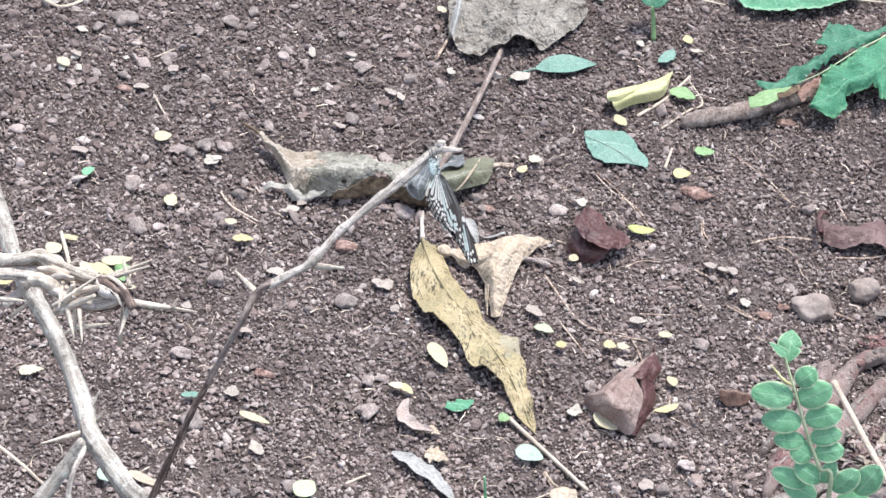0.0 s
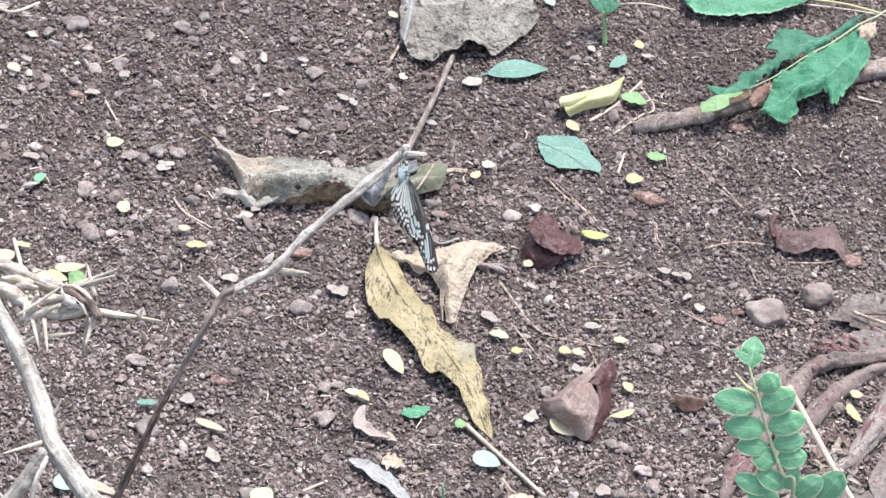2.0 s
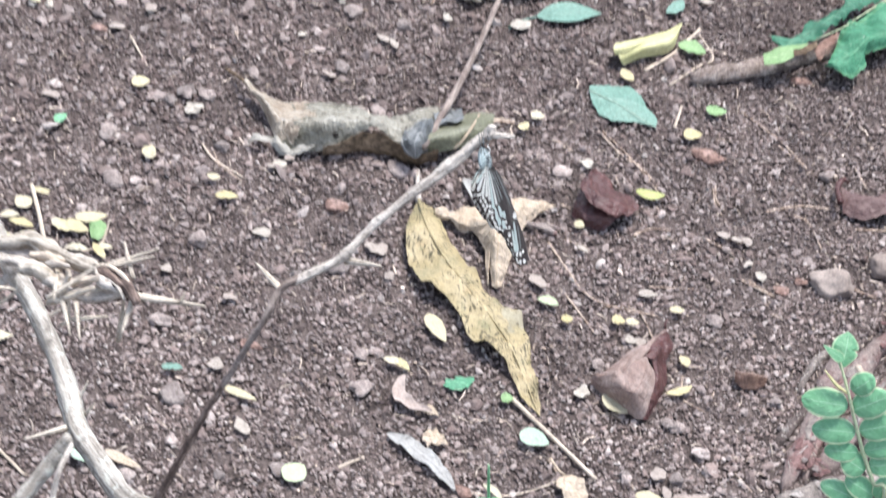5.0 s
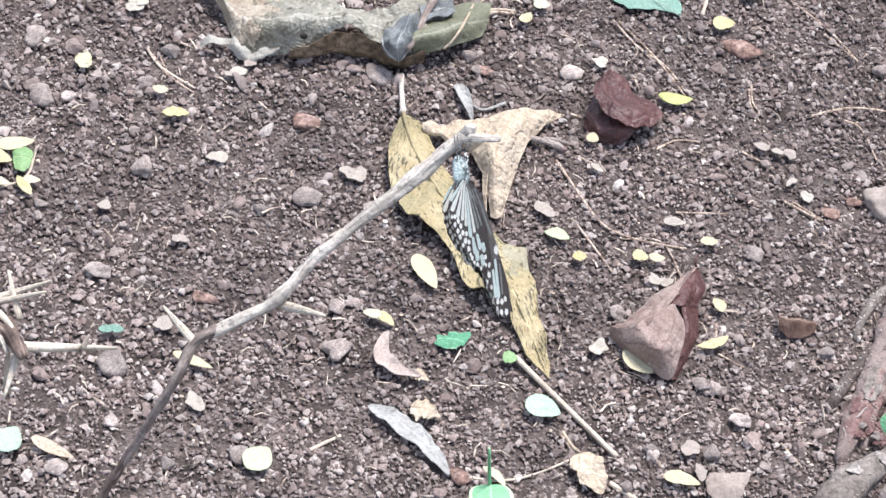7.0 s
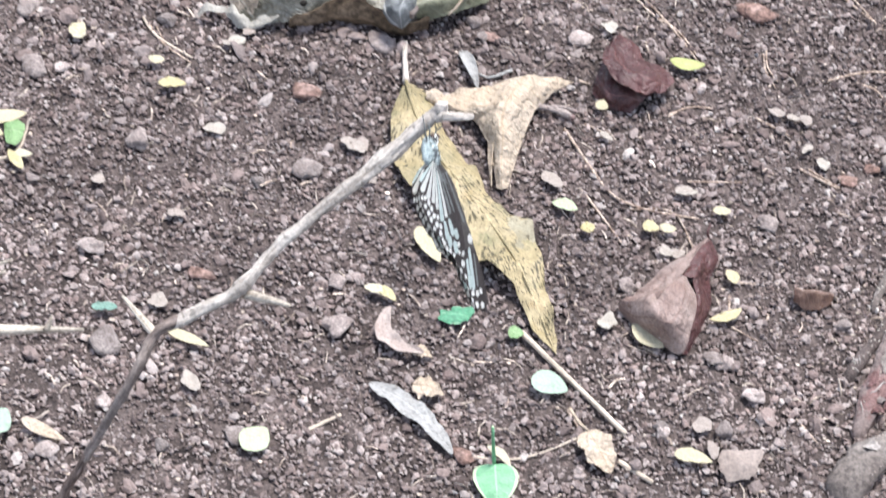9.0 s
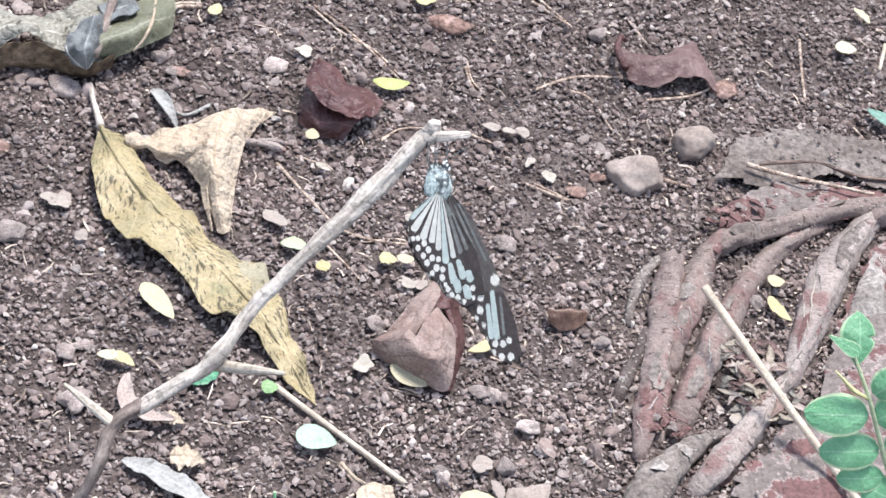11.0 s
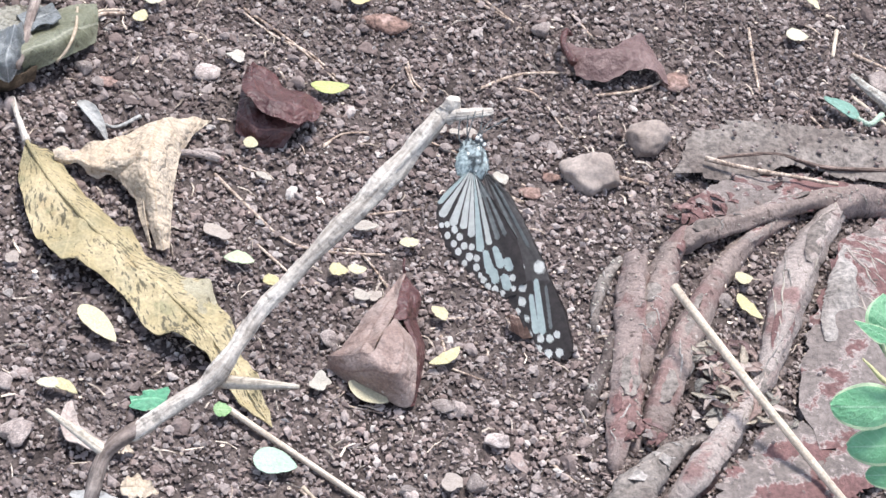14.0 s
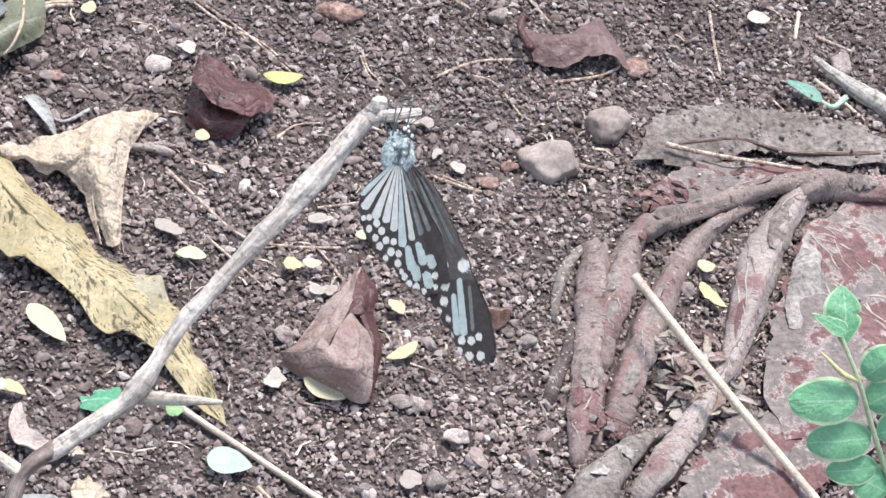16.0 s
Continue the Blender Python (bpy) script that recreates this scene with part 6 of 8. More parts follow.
for pts, r in ((((0.0874, -0.0025), (0.098, 0.008), (0.1133, 0.0107)), 0.001), (((0.1381, 0.0596), (0.1402, 0.0461), (0.146, 0.0346)), 0.0009), (((0.1364, 0.0089), (0.1553, -0.001)), 0.0011),
               (((0.1008, -0.0476), (0.1302, -0.0414)), 0.001), (((0.1271, -0.1232), (0.1271, -0.1388)), 0.0012), (((-0.2007, 0.0042), (-0.1899, -0.0093), (-0.1732, -0.0197)), 0.0011),
               (((-0.1893, -0.0091), (-0.1965, 0.0038)), 0.001), (((0.1659, -0.0239), (0.1833, -0.0337)), 0.0011), (((0.0424, -0.0182), (0.057, -0.0236)), 0.0009)):
    stick("rootlet", "thin pale brown rootlet on the soil", "twig", pts, r * 0.74, r * 0.5, THREAD, n=14, seg=6, group="thin twigs on the soil")
for pts, r in ((((0.1079, -0.0966), (0.0944, -0.0712), (0.0717, -0.0745)), 0.0009), (((0.1251, -0.1129), (0.1406, -0.1114)), 0.001), (((0.1288, -0.1441), (0.1428, -0.1505)), 0.0009),
               (((0.1638, -0.1958), (0.175, -0.2087)), 0.001), (((0.0772, -0.1686), (0.0926, -0.1721)), 0.0009), (((0.2451, 0.0861), (0.2364, 0.1082)), 0.0011), (((0.3927, 0.0907), (0.4106, 0.0784)), 0.0016),
               (((0.0501, -0.2138), (0.0588, -0.2263)), 0.0012), (((0.3516, 0.0416), (0.3581, 0.0289)), 0.001)):
    stick("rootlet", "thin pale brown rootlet on the soil", "twig", pts, r * 0.74, r * 0.5, THREAD, n=14, seg=6, group="thin twigs on the soil")
for pts, r in ((((0.0041, -0.2508), (0.0236, -0.2493), (0.0398, -0.2418), (0.0598, -0.2271)), 0.001), (((-0.0742, -0.2518), (-0.0588, -0.238)), 0.0013), (((-0.2745, 0.1062), (-0.2573, 0.0787)), 0.0012),
               (((-0.2048, 0.0085), (-0.1942, -0.0046), (-0.1731, -0.0161)), 0.0011), (((-0.3846, 0.1992), (-0.3652, 0.1918), (-0.3474, 0.2094)), 0.002), (((-0.2855, 0.1476), (-0.2696, 0.1641)), 0.0011),
               (((0.0831, 0.1718), (0.1023, 0.198), (0.1202, 0.2315)), 0.0017), (((0.1023, 0.1622), (0.1203, 0.1885), (0.1318, 0.2021), (0.1205, 0.2243)), 0.0012), (((0.1082, 0.1147), (0.1118, 0.1399)), 0.0014)):
    stick("thin_twig", "thin straw-coloured twig on the soil", "twig", pts, r * 0.82, r * 0.62, STRAW, n=14, seg=6, group="thin twigs on the soil")
for pts, r in ((((0.0944, 0.3283), (0.117, 0.3345), (0.1425, 0.3305)), 0.0014), (((0.2409, 0.3709), (0.2781, 0.3731), (0.32, 0.3727)), 0.0013), (((-0.0262, 0.0793), (-0.0147, 0.0889), (-0.0022, 0.09)), 0.0014),
               (((0.2897, 0.2543), (0.3084, 0.2519)), 0.0016), (((0.3815, 0.0553), (0.3907, 0.0404), (0.3991, 0.0234)), 0.0015),
               (((0.3884, 0.1092), (0.3799, 0.0872)), 0.0018), (((-0.2597, -0.1142), (-0.2486, -0.1034), (-0.2478, -0.0801)), 0.0012), (((0.0682, 0.0246), (0.0715, 0.0231)), 0.001)):
    stick("thin_twig", "thin straw-coloured twig on the soil", "twig", pts, r * 0.82, r * 0.62, STRAW, n=14, seg=6, group="thin twigs on the soil")


stick("straw", "pale straight dry straw among yellow leaflets", "straw", ((-0.3017, -0.0677), (-0.2919, -0.09), (-0.2802, -0.1194)), 0.0013, 0.0015, STRAW, lift=0.007, knobs=0.08)
stick("thin_twig", "thin straw-coloured twig on the soil", "twig", ((-0.2957, -0.2657), (-0.2714, -0.2822), (-0.2488, -0.3006)), 0.0014, 0.001, STRAW, n=14, seg=6, group="thin twigs on the soil")


# ---- small fallen leaflets and flakes ----
def flake(name, label, x, y, long, wide, turn, material, k, lift=0.007):
    """A small fallen leaflet, or for the dry white ones a torn scrap."""
    if name == "flake":
        pick, radii = random.Random(k), []
        for i in range(9):
            a = 2 * math.pi * i / 9 - radians(turn)
            radii.append(500 / math.sqrt((math.cos(a) / long) ** 2 + (math.sin(a) / wide) ** 2) * pick.uniform(0.6, 1.15))
        bm = sheet((x, y), radii, 0.0043, 0.0, 0.3, seed=k * 0.77, rings=5, turns=27, ripple=16, rag=0.06, floor=0.0032, thick=0.0004, tilt=(pick.uniform(-0.1, 0.1), pick.uniform(-0.2, 0.05)))
    else:
        c, s = math.cos(radians(turn)) * long / 2, math.sin(radians(turn)) * long / 2
        bm, mid = blade((x - c, y - s), (x + c, y + s), wide / 2, wide / 2, rise=0.7 + 0.1 * (k % 4), blunt=0.7, bend=0.1 * long * math.sin(k * 1.7), lift=(0.0042, lift, 0.0042), cup=0.1 * math.sin(k * 2.3),
                        wave=0.0005, rag=0.05, seed=k * 1.37, nu=18, nv=9, thick=0.0003, floor=0.0055)
    tagged(part(name, bm, material), label, "leaf", "small fallen leaflets")


tagged(part("leaf_scrap", sheet((-0.01, -0.1684), (6, 7, 8, 10, 11, 12, 9, 7, 6, 6, 6, 6, 6, 6, 6, 5, 5, 5, 9, 9, 9, 9, 10, 10, 9, 8, 7, 7, 6, 6, 6, 6, 6, 5, 5, 5, 5, 6, 6, 6), 0.0055, 0.3, 0.3, seed=1.7, rings=8, turns=80, rag=0.03, floor=0.0032), BROAD), "torn bright green leaf piece", "leaf")
tagged(part("leaf_scrap", sheet((-0.2526, -0.0938), (5, 5, 6, 8, 8, 9, 9, 8, 8, 6, 5, 5, 5, 6, 8, 9, 9, 7, 6, 5), 0.006, 0.3, 0.3, seed=6.7, rings=7, turns=50, rag=0.03, floor=0.0042), GRASSY), "small green leaf under yellow leaflets", "leaf")
YB, WH = "small pale yellow fallen leaflet", "small cream-white dry flake"
for k, (x, y, long, wide, turn) in enumerate(((-0.03, -0.1249, 0.026, 0.011, -58), (-0.0478, -0.1629, 0.014, 0.006, -30), (0.0859, -0.164, 0.02, 0.011, -35), (0.1247, -0.14, 0.02, 0.006, 35),
                                              (0.1134, -0.2331, 0.019, 0.008, -5), (-0.2566, 0.0555, 0.013, 0.011, 30), (-0.2371, -0.0122, 0.011, 0.009, 60), (0.0711, 0.1583, 0.014, 0.009, -50),
                                              (0.1205, 0.1053, 0.013, 0.011, 20), (-0.1792, -0.0415, 0.015, 0.007, 10), (0.0498, -0.0067, 0.008, 0.007, 70), (0.05, -0.0968, 0.008, 0.007, 20))):
    flake("leaflet", YB, x, y, long, wide, turn, FLAKE, k)
for k, (x, y, long, wide, turn) in enumerate(((0.083, -0.0887, 0.009, 0.008, 0), (0.092, -0.0867, 0.009, 0.006, 0), (0.1197, -0.0682, 0.01, 0.006, 10), (0.1267, -0.1134, 0.01, 0.007, -60),
                                              (-0.139, -0.2106, 0.022, 0.006, -15), (0.2817, -0.1041, 0.018, 0.007, -60))):
    flake("leaflet", YB, x, y, long, wide, turn, FLAKE, k + 20)
for k, (x, y, long, wide, turn) in enumerate(((0.2832, -0.085, 0.009, 0.008, 0), (0.3609, 0.098, 0.013, 0.01, 0), (0.3767, 0.1272, 0.014, 0.005, -60), (0.1158, 0.2711, 0.011, 0.008, -70),
                                              (0.0042, 0.0814, 0.01, 0.007, 60), (0.0125, 0.0946, 0.01, 0.009, 10), (0.1214, 0.1058, 0.012, 0.009, 20), (-0.0784, 0.2602, 0.01, 0.007, -40),
                                              (-0.3457, 0.1202, 0.012, 0.009, -40), (0.0196, -0.2511, 0.016, 0.005, -40), (-0.2353, -0.0156, 0.009, 0.008, 60), (-0.191, -0.0253, 0.009, 0.006, 0))):
    flake("leaflet", YB, x, y, long, wide, turn, FLAKE, k + 40)
for k, (x, y, long, wide, turn) in enumerate(((-0.2587, -0.084, 0.0209, 0.0094, 23.0), (-0.2649, -0.0944, 0.0163, 0.0094, -25.0), (-0.2739, -0.0977, 0.014, 0.0099, -17.0), (-0.3025, -0.0835, 0.0123, 0.012, 55.0), (-0.2943, -0.0689, 0.0104, 0.0047, 11.0), (-0.3266, -0.1223, 0.0113, 0.0057, 20.0), (-0.3059, -0.1167, 0.0092, 0.0073, 29.0), (-0.2999, -0.1021, 0.0165, 0.0065, -6), (-0.2955, -0.1107, 0.013, 0.0055, 40), (-0.2765, -0.0965, 0.013, 0.0075, -40),
                                              (-0.2612, -0.1155, 0.014, 0.006, 10), (-0.2473, -0.1136, 0.0155, 0.006, -50), (-0.2442, -0.1079, 0.009, 0.0055, 0), (-0.2954, -0.0703, 0.013, 0.005, -8), (-0.3085, -0.097, 0.012, 0.006, 20))):
    flake("leaflet", YB, x, y, long, wide, turn, FLAKE, k + 220)
leaf("yellow_scrap", "torn pale yellow leaf scrap on soil", (-0.296, -0.203), (-0.281, -0.197), 0.0045, 0.0045, FLAKE, lift=(0.004, 0.007, 0.004), rag=0.4, seed=4.1, floor=0.0045)
for k, (x, y, long, wide, turn) in enumerate(((-0.0778, -0.0627, 0.019, 0.008, -20), (0.0281, -0.0649, 0.02, 0.009, -45), (0.0649, -0.1582, 0.013, 0.009, 70), (-0.1579, -0.19, 0.013, 0.01, -30),
                                              (-0.1335, -0.235, 0.014, 0.008, -40), (-0.1509, -0.0671, 0.015, 0.008, 25), (-0.3109, 0.0271, 0.018, 0.007, -5), (-0.1328, 0.0987, 0.013, 0.006, -15),
                                              (-0.286, 0.1101, 0.014, 0.006, 0), (-0.1083, 0.0697, 0.01, 0.006, 20), (-0.1033, 0.1512, 0.011, 0.007, -40), (-0.094, 0.1466, 0.014, 0.006, -70))):
    flake("flake", WH, x, y, long, wide, turn, CHIP, k + 60)
for k, (x, y, long, wide, turn) in enumerate(((-0.1686, 0.1817, 0.011, 0.006, -80), (-0.1391, 0.1881, 0.009, 0.006, -20), (-0.266, 0.1364, 0.01, 0.008, 60), (-0.3409, 0.1357, 0.012, 0.008, -40),
                                              (-0.2166, 0.0421, 0.013, 0.008, 5), (-0.0088, 0.1938, 0.02, 0.012, 10), (-0.0625, 0.1868, 0.012, 0.007, -60), (0.0786, 0.2573, 0.01, 0.008, 80),
                                              (0.1231, 0.2603, 0.013, 0.006, 0), (0.0505, 0.0556, 0.011, 0.01, 30))):
    flake("flake", WH, x, y, long, wide, turn, CHIP, k + 80)
for k, (x, y, long, wide, turn) in enumerate(((-0.1506, 0.0007, 0.012, 0.008, 20), (-0.146, 0.0093, 0.01, 0.007, 60), (-0.156, -0.0032, 0.007, 0.005, 0), (-0.1664, 0.0213, 0.012, 0.005, -20), (-0.0655, -0.0847, 0.01, 0.006, 30),
                                              (-0.0747, -0.0616, 0.016, 0.009, -20), (0.2486, -0.1725, 0.012, 0.01, 40), (0.1175, -0.2117, 0.014, 0.008, 40), (0.1224, -0.2249, 0.015, 0.005, -70), (-0.2174, 0.0375, 0.014, 0.008, 10))):
    flake("flake", WH, x, y, long, wide, turn, CHIP, k + 160)
for k, (x, y, long, wide, turn) in enumerate(((0.1476, 0.0124, 0.012, 0.007, -15), (0.1563, 0.0104, 0.009, 0.006, -15), (0.1737, -0.0212, 0.01, 0.009, -50), (0.1641, -0.0113, 0.012, 0.004, 50),
                                              (0.0997, -0.058, 0.013, 0.006, -10), (0.092, -0.1029, 0.009, 0.007, -40), (0.098, -0.1024, 0.009, 0.006, 40), (0.163, 0.01, 0.009, 0.007, 0),
                                              (0.0988, -0.0583, 0.015, 0.007, 5), (0.0543, -0.0275, 0.011, 0.005, -50), (-0.1606, -0.1314, 0.01, 0.008, 10), (-0.2037, -0.1168, 0.01, 0.007, 60))):
    flake("flake", WH, x, y, long, wide, turn, CHIP, k + 100)
for k, (x, y, long, wide, turn, material, label) in enumerate(((0.0399, -0.2034, 0.019, 0.014, -15, MINT, "pale mint-green fallen leaflet"), (-0.219, -0.2785, 0.017, 0.015, 60, MINT, "pale mint-green fallen leaflet"),
                                              (-0.0968, -0.2645, 0.017, 0.015, 60, PALE_LIME, "pale lime rounded fallen leaflet"), (0.0368, -0.0842, 0.014, 0.008, -10, PALE_LIME, "pale lime fallen leaflet"),
                                              (0.02, -0.175, 0.008, 0.008, 0, GRASSY, "tiny round green leaflet"),
                                              (0.0955, 0.0385, 0.02, 0.009, 5, YELLOW_GREEN, "small yellow-green fallen leaflet"), (0.1151, 0.2028, 0.021, 0.014, -10, GRASSY, "small grass-green fallen leaflet"))):
    flake("leaflet", label, x, y, long, wide, turn, material, k + 120)
for k, (x, y, long, wide, turn, material, label) in enumerate(((0.1358, 0.1372, 0.015, 0.011, 10, GRASSY, "small round green leaflet"), (-0.2993, 0.0037, 0.011, 0.007, 60, FRESH, "small dark green leaflet"),
                                              (0.0406, 0.312, 0.014, 0.009, -50, MINT, "pale mint-green fallen leaflet"), (0.0994, 0.2458, 0.022, 0.01, 60, JADE, "curled grey-green leaf scrap"),
                                              (-0.1954, -0.2795, 0.024, 0.007, -20, CREAM, "narrow tan leaflet on soil"), (-0.052, -0.1621, 0.014, 0.006, -15, FLAKE, "narrow yellow leaflet on soil"),
                                              (-0.1854, -0.2001, 0.008, 0.005, 10, JADE, "tiny sprouting green leaflet"), (-0.1805, -0.1983, 0.008, 0.005, -10, JADE, "tiny sprouting green leaflet"))):
    flake("leaflet", label, x, y, long, wide, turn, material, k + 140)
for k, (x, y, wide) in enumerate(((-0.1412, -0.1658, 0.014), (0.0027, -0.2511, 0.013), (0.1339, 0.0894, 0.02), (0.2006, -0.016, 0.01), (0.1873, -0.028, 0.011), (-0.296, 0.1075, 0.012),
                                  (0.1296, 0.0924, 0.018), (0.1323, 0.0924, 0.015), (-0.0144, 0.036, 0.011), (0.1963, 0.1941, 0.014), (-0.109, -0.0282, 0.018), (0.281, 0.0578, 0.018))):
    bm = lump(k + 80, 0.3, 2)
    bmesh.ops.scale(bm, verts=bm.verts, vec=Vector((wide / 2, wide / 2 * 0.7, wide / 2)))
    bmesh.ops.translate(bm, verts=bm.verts, vec=Vector((x, y, H(x, y) + 0.001)))
    tagged(part("rust_scrap", bm, RUST), "rusty orange-brown bark scrap in the soil", "bark", "rusty scraps")
top = root("curled_husk", (0.1685, -0.12, 0.002), "curled shiny brown scrap of dead leaf", "leaf")
part("blade", loft(((0.1592, -0.1135, 0.003), (0.1655, -0.1165, 0.0035), (0.173, -0.116, 0.003), (0.1798, -0.1128, 0.002)), ((0.159, -0.117, 0.0095), (0.166, -0.1195, 0.0105), (0.173, -0.119, 0.01), (0.1798, -0.115, 0.006)),
                   ((0.1597, -0.1215, 0.0035), (0.166, -0.1248, 0.002), (0.1735, -0.1235, 0.002), (0.1795, -0.1185, 0.002)), nu=26, nv=14, crumple=0.002, ripple=160), HUSK, top)
top = root("sprout", (0.0188, -0.2572, 0), "thin green sprout with a rounded leaf", "plant")
bm = bmesh.new()
tube(bm, spline([(0.0187, -0.258, 0.001), (0.0158, -0.2582, 0.02), (0.0135, -0.2563, 0.034)], 8), (0.0011, 0.001, 0.0007), 6)
part("stem", bm, SPRIG_GREEN, top)
bm, mid = blade((0.0179, -0.2592, 0.008), (0.0218, -0.2793, 0.004), 0.011, 0.011, free=True, blunt=0.5)
part("leaflet", bm, SPRIG_GREEN, top)


# ---- the fern-like sprig in the foreground ----
top = root("leafy_sprig", (0.2, -0.47, 0), "upright green sprig with paired oval leaflets", "plant")
FACE = (0.05, -0.75, 0.66)
SPRIG = spline([(0.1539, -0.3979, 0.3071), (0.1612, -0.408, 0.2958), (0.168, -0.414, 0.2828), (0.175, -0.42, 0.2701), (0.1824, -0.426, 0.2586), (0.1902, -0.43, 0.2437), (0.19, -0.455, 0.1), (0.2, -0.47, -0.01)], 40)
bm = bmesh.new()
tube(bm, SPRIG, (0.0006, 0.0009, 0.0012, 0.0018), 8, 0.1)
part("stem", bm, PALE_LIME, top, "pale green stem")
for base, tip, half in (((0.1627, -0.4074, 0.2972), (0.1709, -0.4036, 0.3054), 0.0048), ((0.1624, -0.4105, 0.29), (0.1409, -0.4093, 0.2882), 0.0058),
                        ((0.1653, -0.4112, 0.2888), (0.1802, -0.4081, 0.2996), 0.006), ((0.1688, -0.4157, 0.2789), (0.1489, -0.4151, 0.2759), 0.0052), ((0.1706, -0.4153, 0.2801), (0.1878, -0.4134, 0.2886), 0.0053),
                        ((0.1724, -0.4198, 0.2701), (0.1568, -0.4194, 0.2675), 0.004), ((0.1749, -0.4193, 0.2719), (0.1897, -0.4179, 0.2783), 0.0043), ((0.1774, -0.4237, 0.2627), (0.166, -0.4207, 0.2667), 0.0052)):
    bm, mid = blade(base, tip, half * 1.26, half * 1.26, rise=0.9, blunt=0.46, lift=(0, 0.003, 0), free=True, facing=FACE, thick=0.0003, cup=-0.15, seed=half * 900, nu=18, nv=15)
    part("leaflet", bm, SPRIG_GREEN, top)
bm, mid = blade((0.1558, -0.401, 0.3036), (0.157, -0.3852, 0.313), 0.0066, 0.0066, rise=1.2, blunt=0.8, lift=(0, 0.003, 0), free=True, facing=FACE, thick=0.0003, cup=-0.25, seed=4.4, nu=26, nv=15, bites=((0.55, -1, 0.3),))
part("leaflet", bm, SPRIG_SHADED, top, "top leaflet with shade in its colour and a notched edge")
bm, mid = blade((0.1555, -0.399, 0.3081), (0.1456, -0.393, 0.3091), 0.0028, 0.0022, rise=0.5, free=True, facing=FACE, thick=0.0003, nu=14, nv=9)
part("leaflet", bm, SPRIG_GREEN, top)
bm = bmesh.new()
tube(bm, spline([(0.161, -0.408, 0.2958), (0.1555, -0.407, 0.2981), (0.1515, -0.405, 0.3009), (0.1481, -0.403, 0.3031)], 12), (0.0006, 0.0009, 0.0006, 0.0003), 6)
part("bud", bm, LIME, top)
for base, tip, half in (((0.1787, -0.4226, 0.2652), (0.1925, -0.4216, 0.2706), 0.0046), ((0.1847, -0.4278, 0.2517), (0.1697, -0.4252, 0.2575), 0.0044), ((0.1864, -0.4281, 0.2507), (0.1883, -0.4242, 0.264), 0.0036),
                        ((0.1915, -0.4292, 0.2475), (0.2022, -0.4263, 0.2617), 0.0048), ((0.2033, -0.4296, 0.2484), (0.2118, -0.4255, 0.2664), 0.006), ((0.1781, -0.4284, 0.2479), (0.159, -0.4263, 0.252), 0.0042),
                        ((0.1841, -0.43, 0.2402), (0.1658, -0.4278, 0.2474), 0.005), ((0.1953, -0.43, 0.2363), (0.2109, -0.43, 0.2463), 0.006)):
    bm, mid = blade(base, tip, half * 1.26, half * 1.26, rise=0.9, blunt=0.46, lift=(0, 0.003, 0), free=True, facing=FACE, thick=0.0003, cup=-0.15, seed=half * 700, nu=18, nv=15)
    part("leaflet", bm, SPRIG_GREEN, top)


# ---- thorny branches in the foreground ----
def thorny(name, label, stems, thorns):
    """A branch: stems as (points, radii, material), thorns as (base, tip, radius)."""
    ob = root(name, stems[0][0][0], label, "branch")
    for pts, radii, material, knobs in stems:
        bm = bmesh.new()
        tube(bm, spline(pts, 60), radii, 14, knobs, pts[0][0] * 90, 0.3)
        part("stem", bm, material, ob)
    for a, b, r in thorns:
        bm = bmesh.new()
        tube(bm, spline([a, Vector(a).lerp(Vector(b), 0.5), b], 8), (r, r * 0.75, r * 0.3), 7, 0.1)
        part("thorn", bm, THORN, ob)
    return ob


thorny("dead_branch", "bleached grey dead branch with a fork and thorns",
       [(((-0.2911, -0.3016, 0.27), (-0.2766, -0.3253, 0.262), (-0.267, -0.3406, 0.257), (-0.2566, -0.3587, 0.252), (-0.246, -0.3736, 0.249), (-0.2366, -0.3864, 0.247), (-0.2241, -0.4022, 0.245), (-0.2078, -0.4279, 0.242), (-0.1956, -0.4507, 0.239), (-0.1873, -0.467, 0.237),
          (-0.1741, -0.4809, 0.234), (-0.1597, -0.4949, 0.23), (-0.12, -0.5125, 0.2),
          (-0.1, -0.68, 0.09), (-0.09, -0.7, -0.01)), (0.0052, 0.005, 0.0049, 0.0052, 0.0056), BARK, 0.2),
        (((-0.1896, -0.4699, 0.237), (-0.1969, -0.478, 0.225), (-0.2042, -0.4861, 0.215), (-0.2167, -0.5064, 0.2)), (0.0036, 0.0038, 0.004), BARK, 0.16),
        (((-0.1879, -0.4777, 0.24), (-0.1907, -0.4902, 0.235), (-0.1915, -0.4974, 0.225), (-0.19, -0.5096, 0.21)), (0.0013, 0.0012, 0.0012), TWIG, 0.2)],
       [((-0.1923, -0.4657, 0.237), (-0.21, -0.4806, 0.24), 0.0016), ((-0.1877, -0.4553, 0.235), (-0.182, -0.4599, 0.25), 0.0011), ((-0.1919, -0.4498, 0.238), (-0.1881, -0.4469, 0.25), 0.0011), ((-0.2173, -0.4068, 0.245), (-0.2079, -0.4065, 0.255), 0.001)])
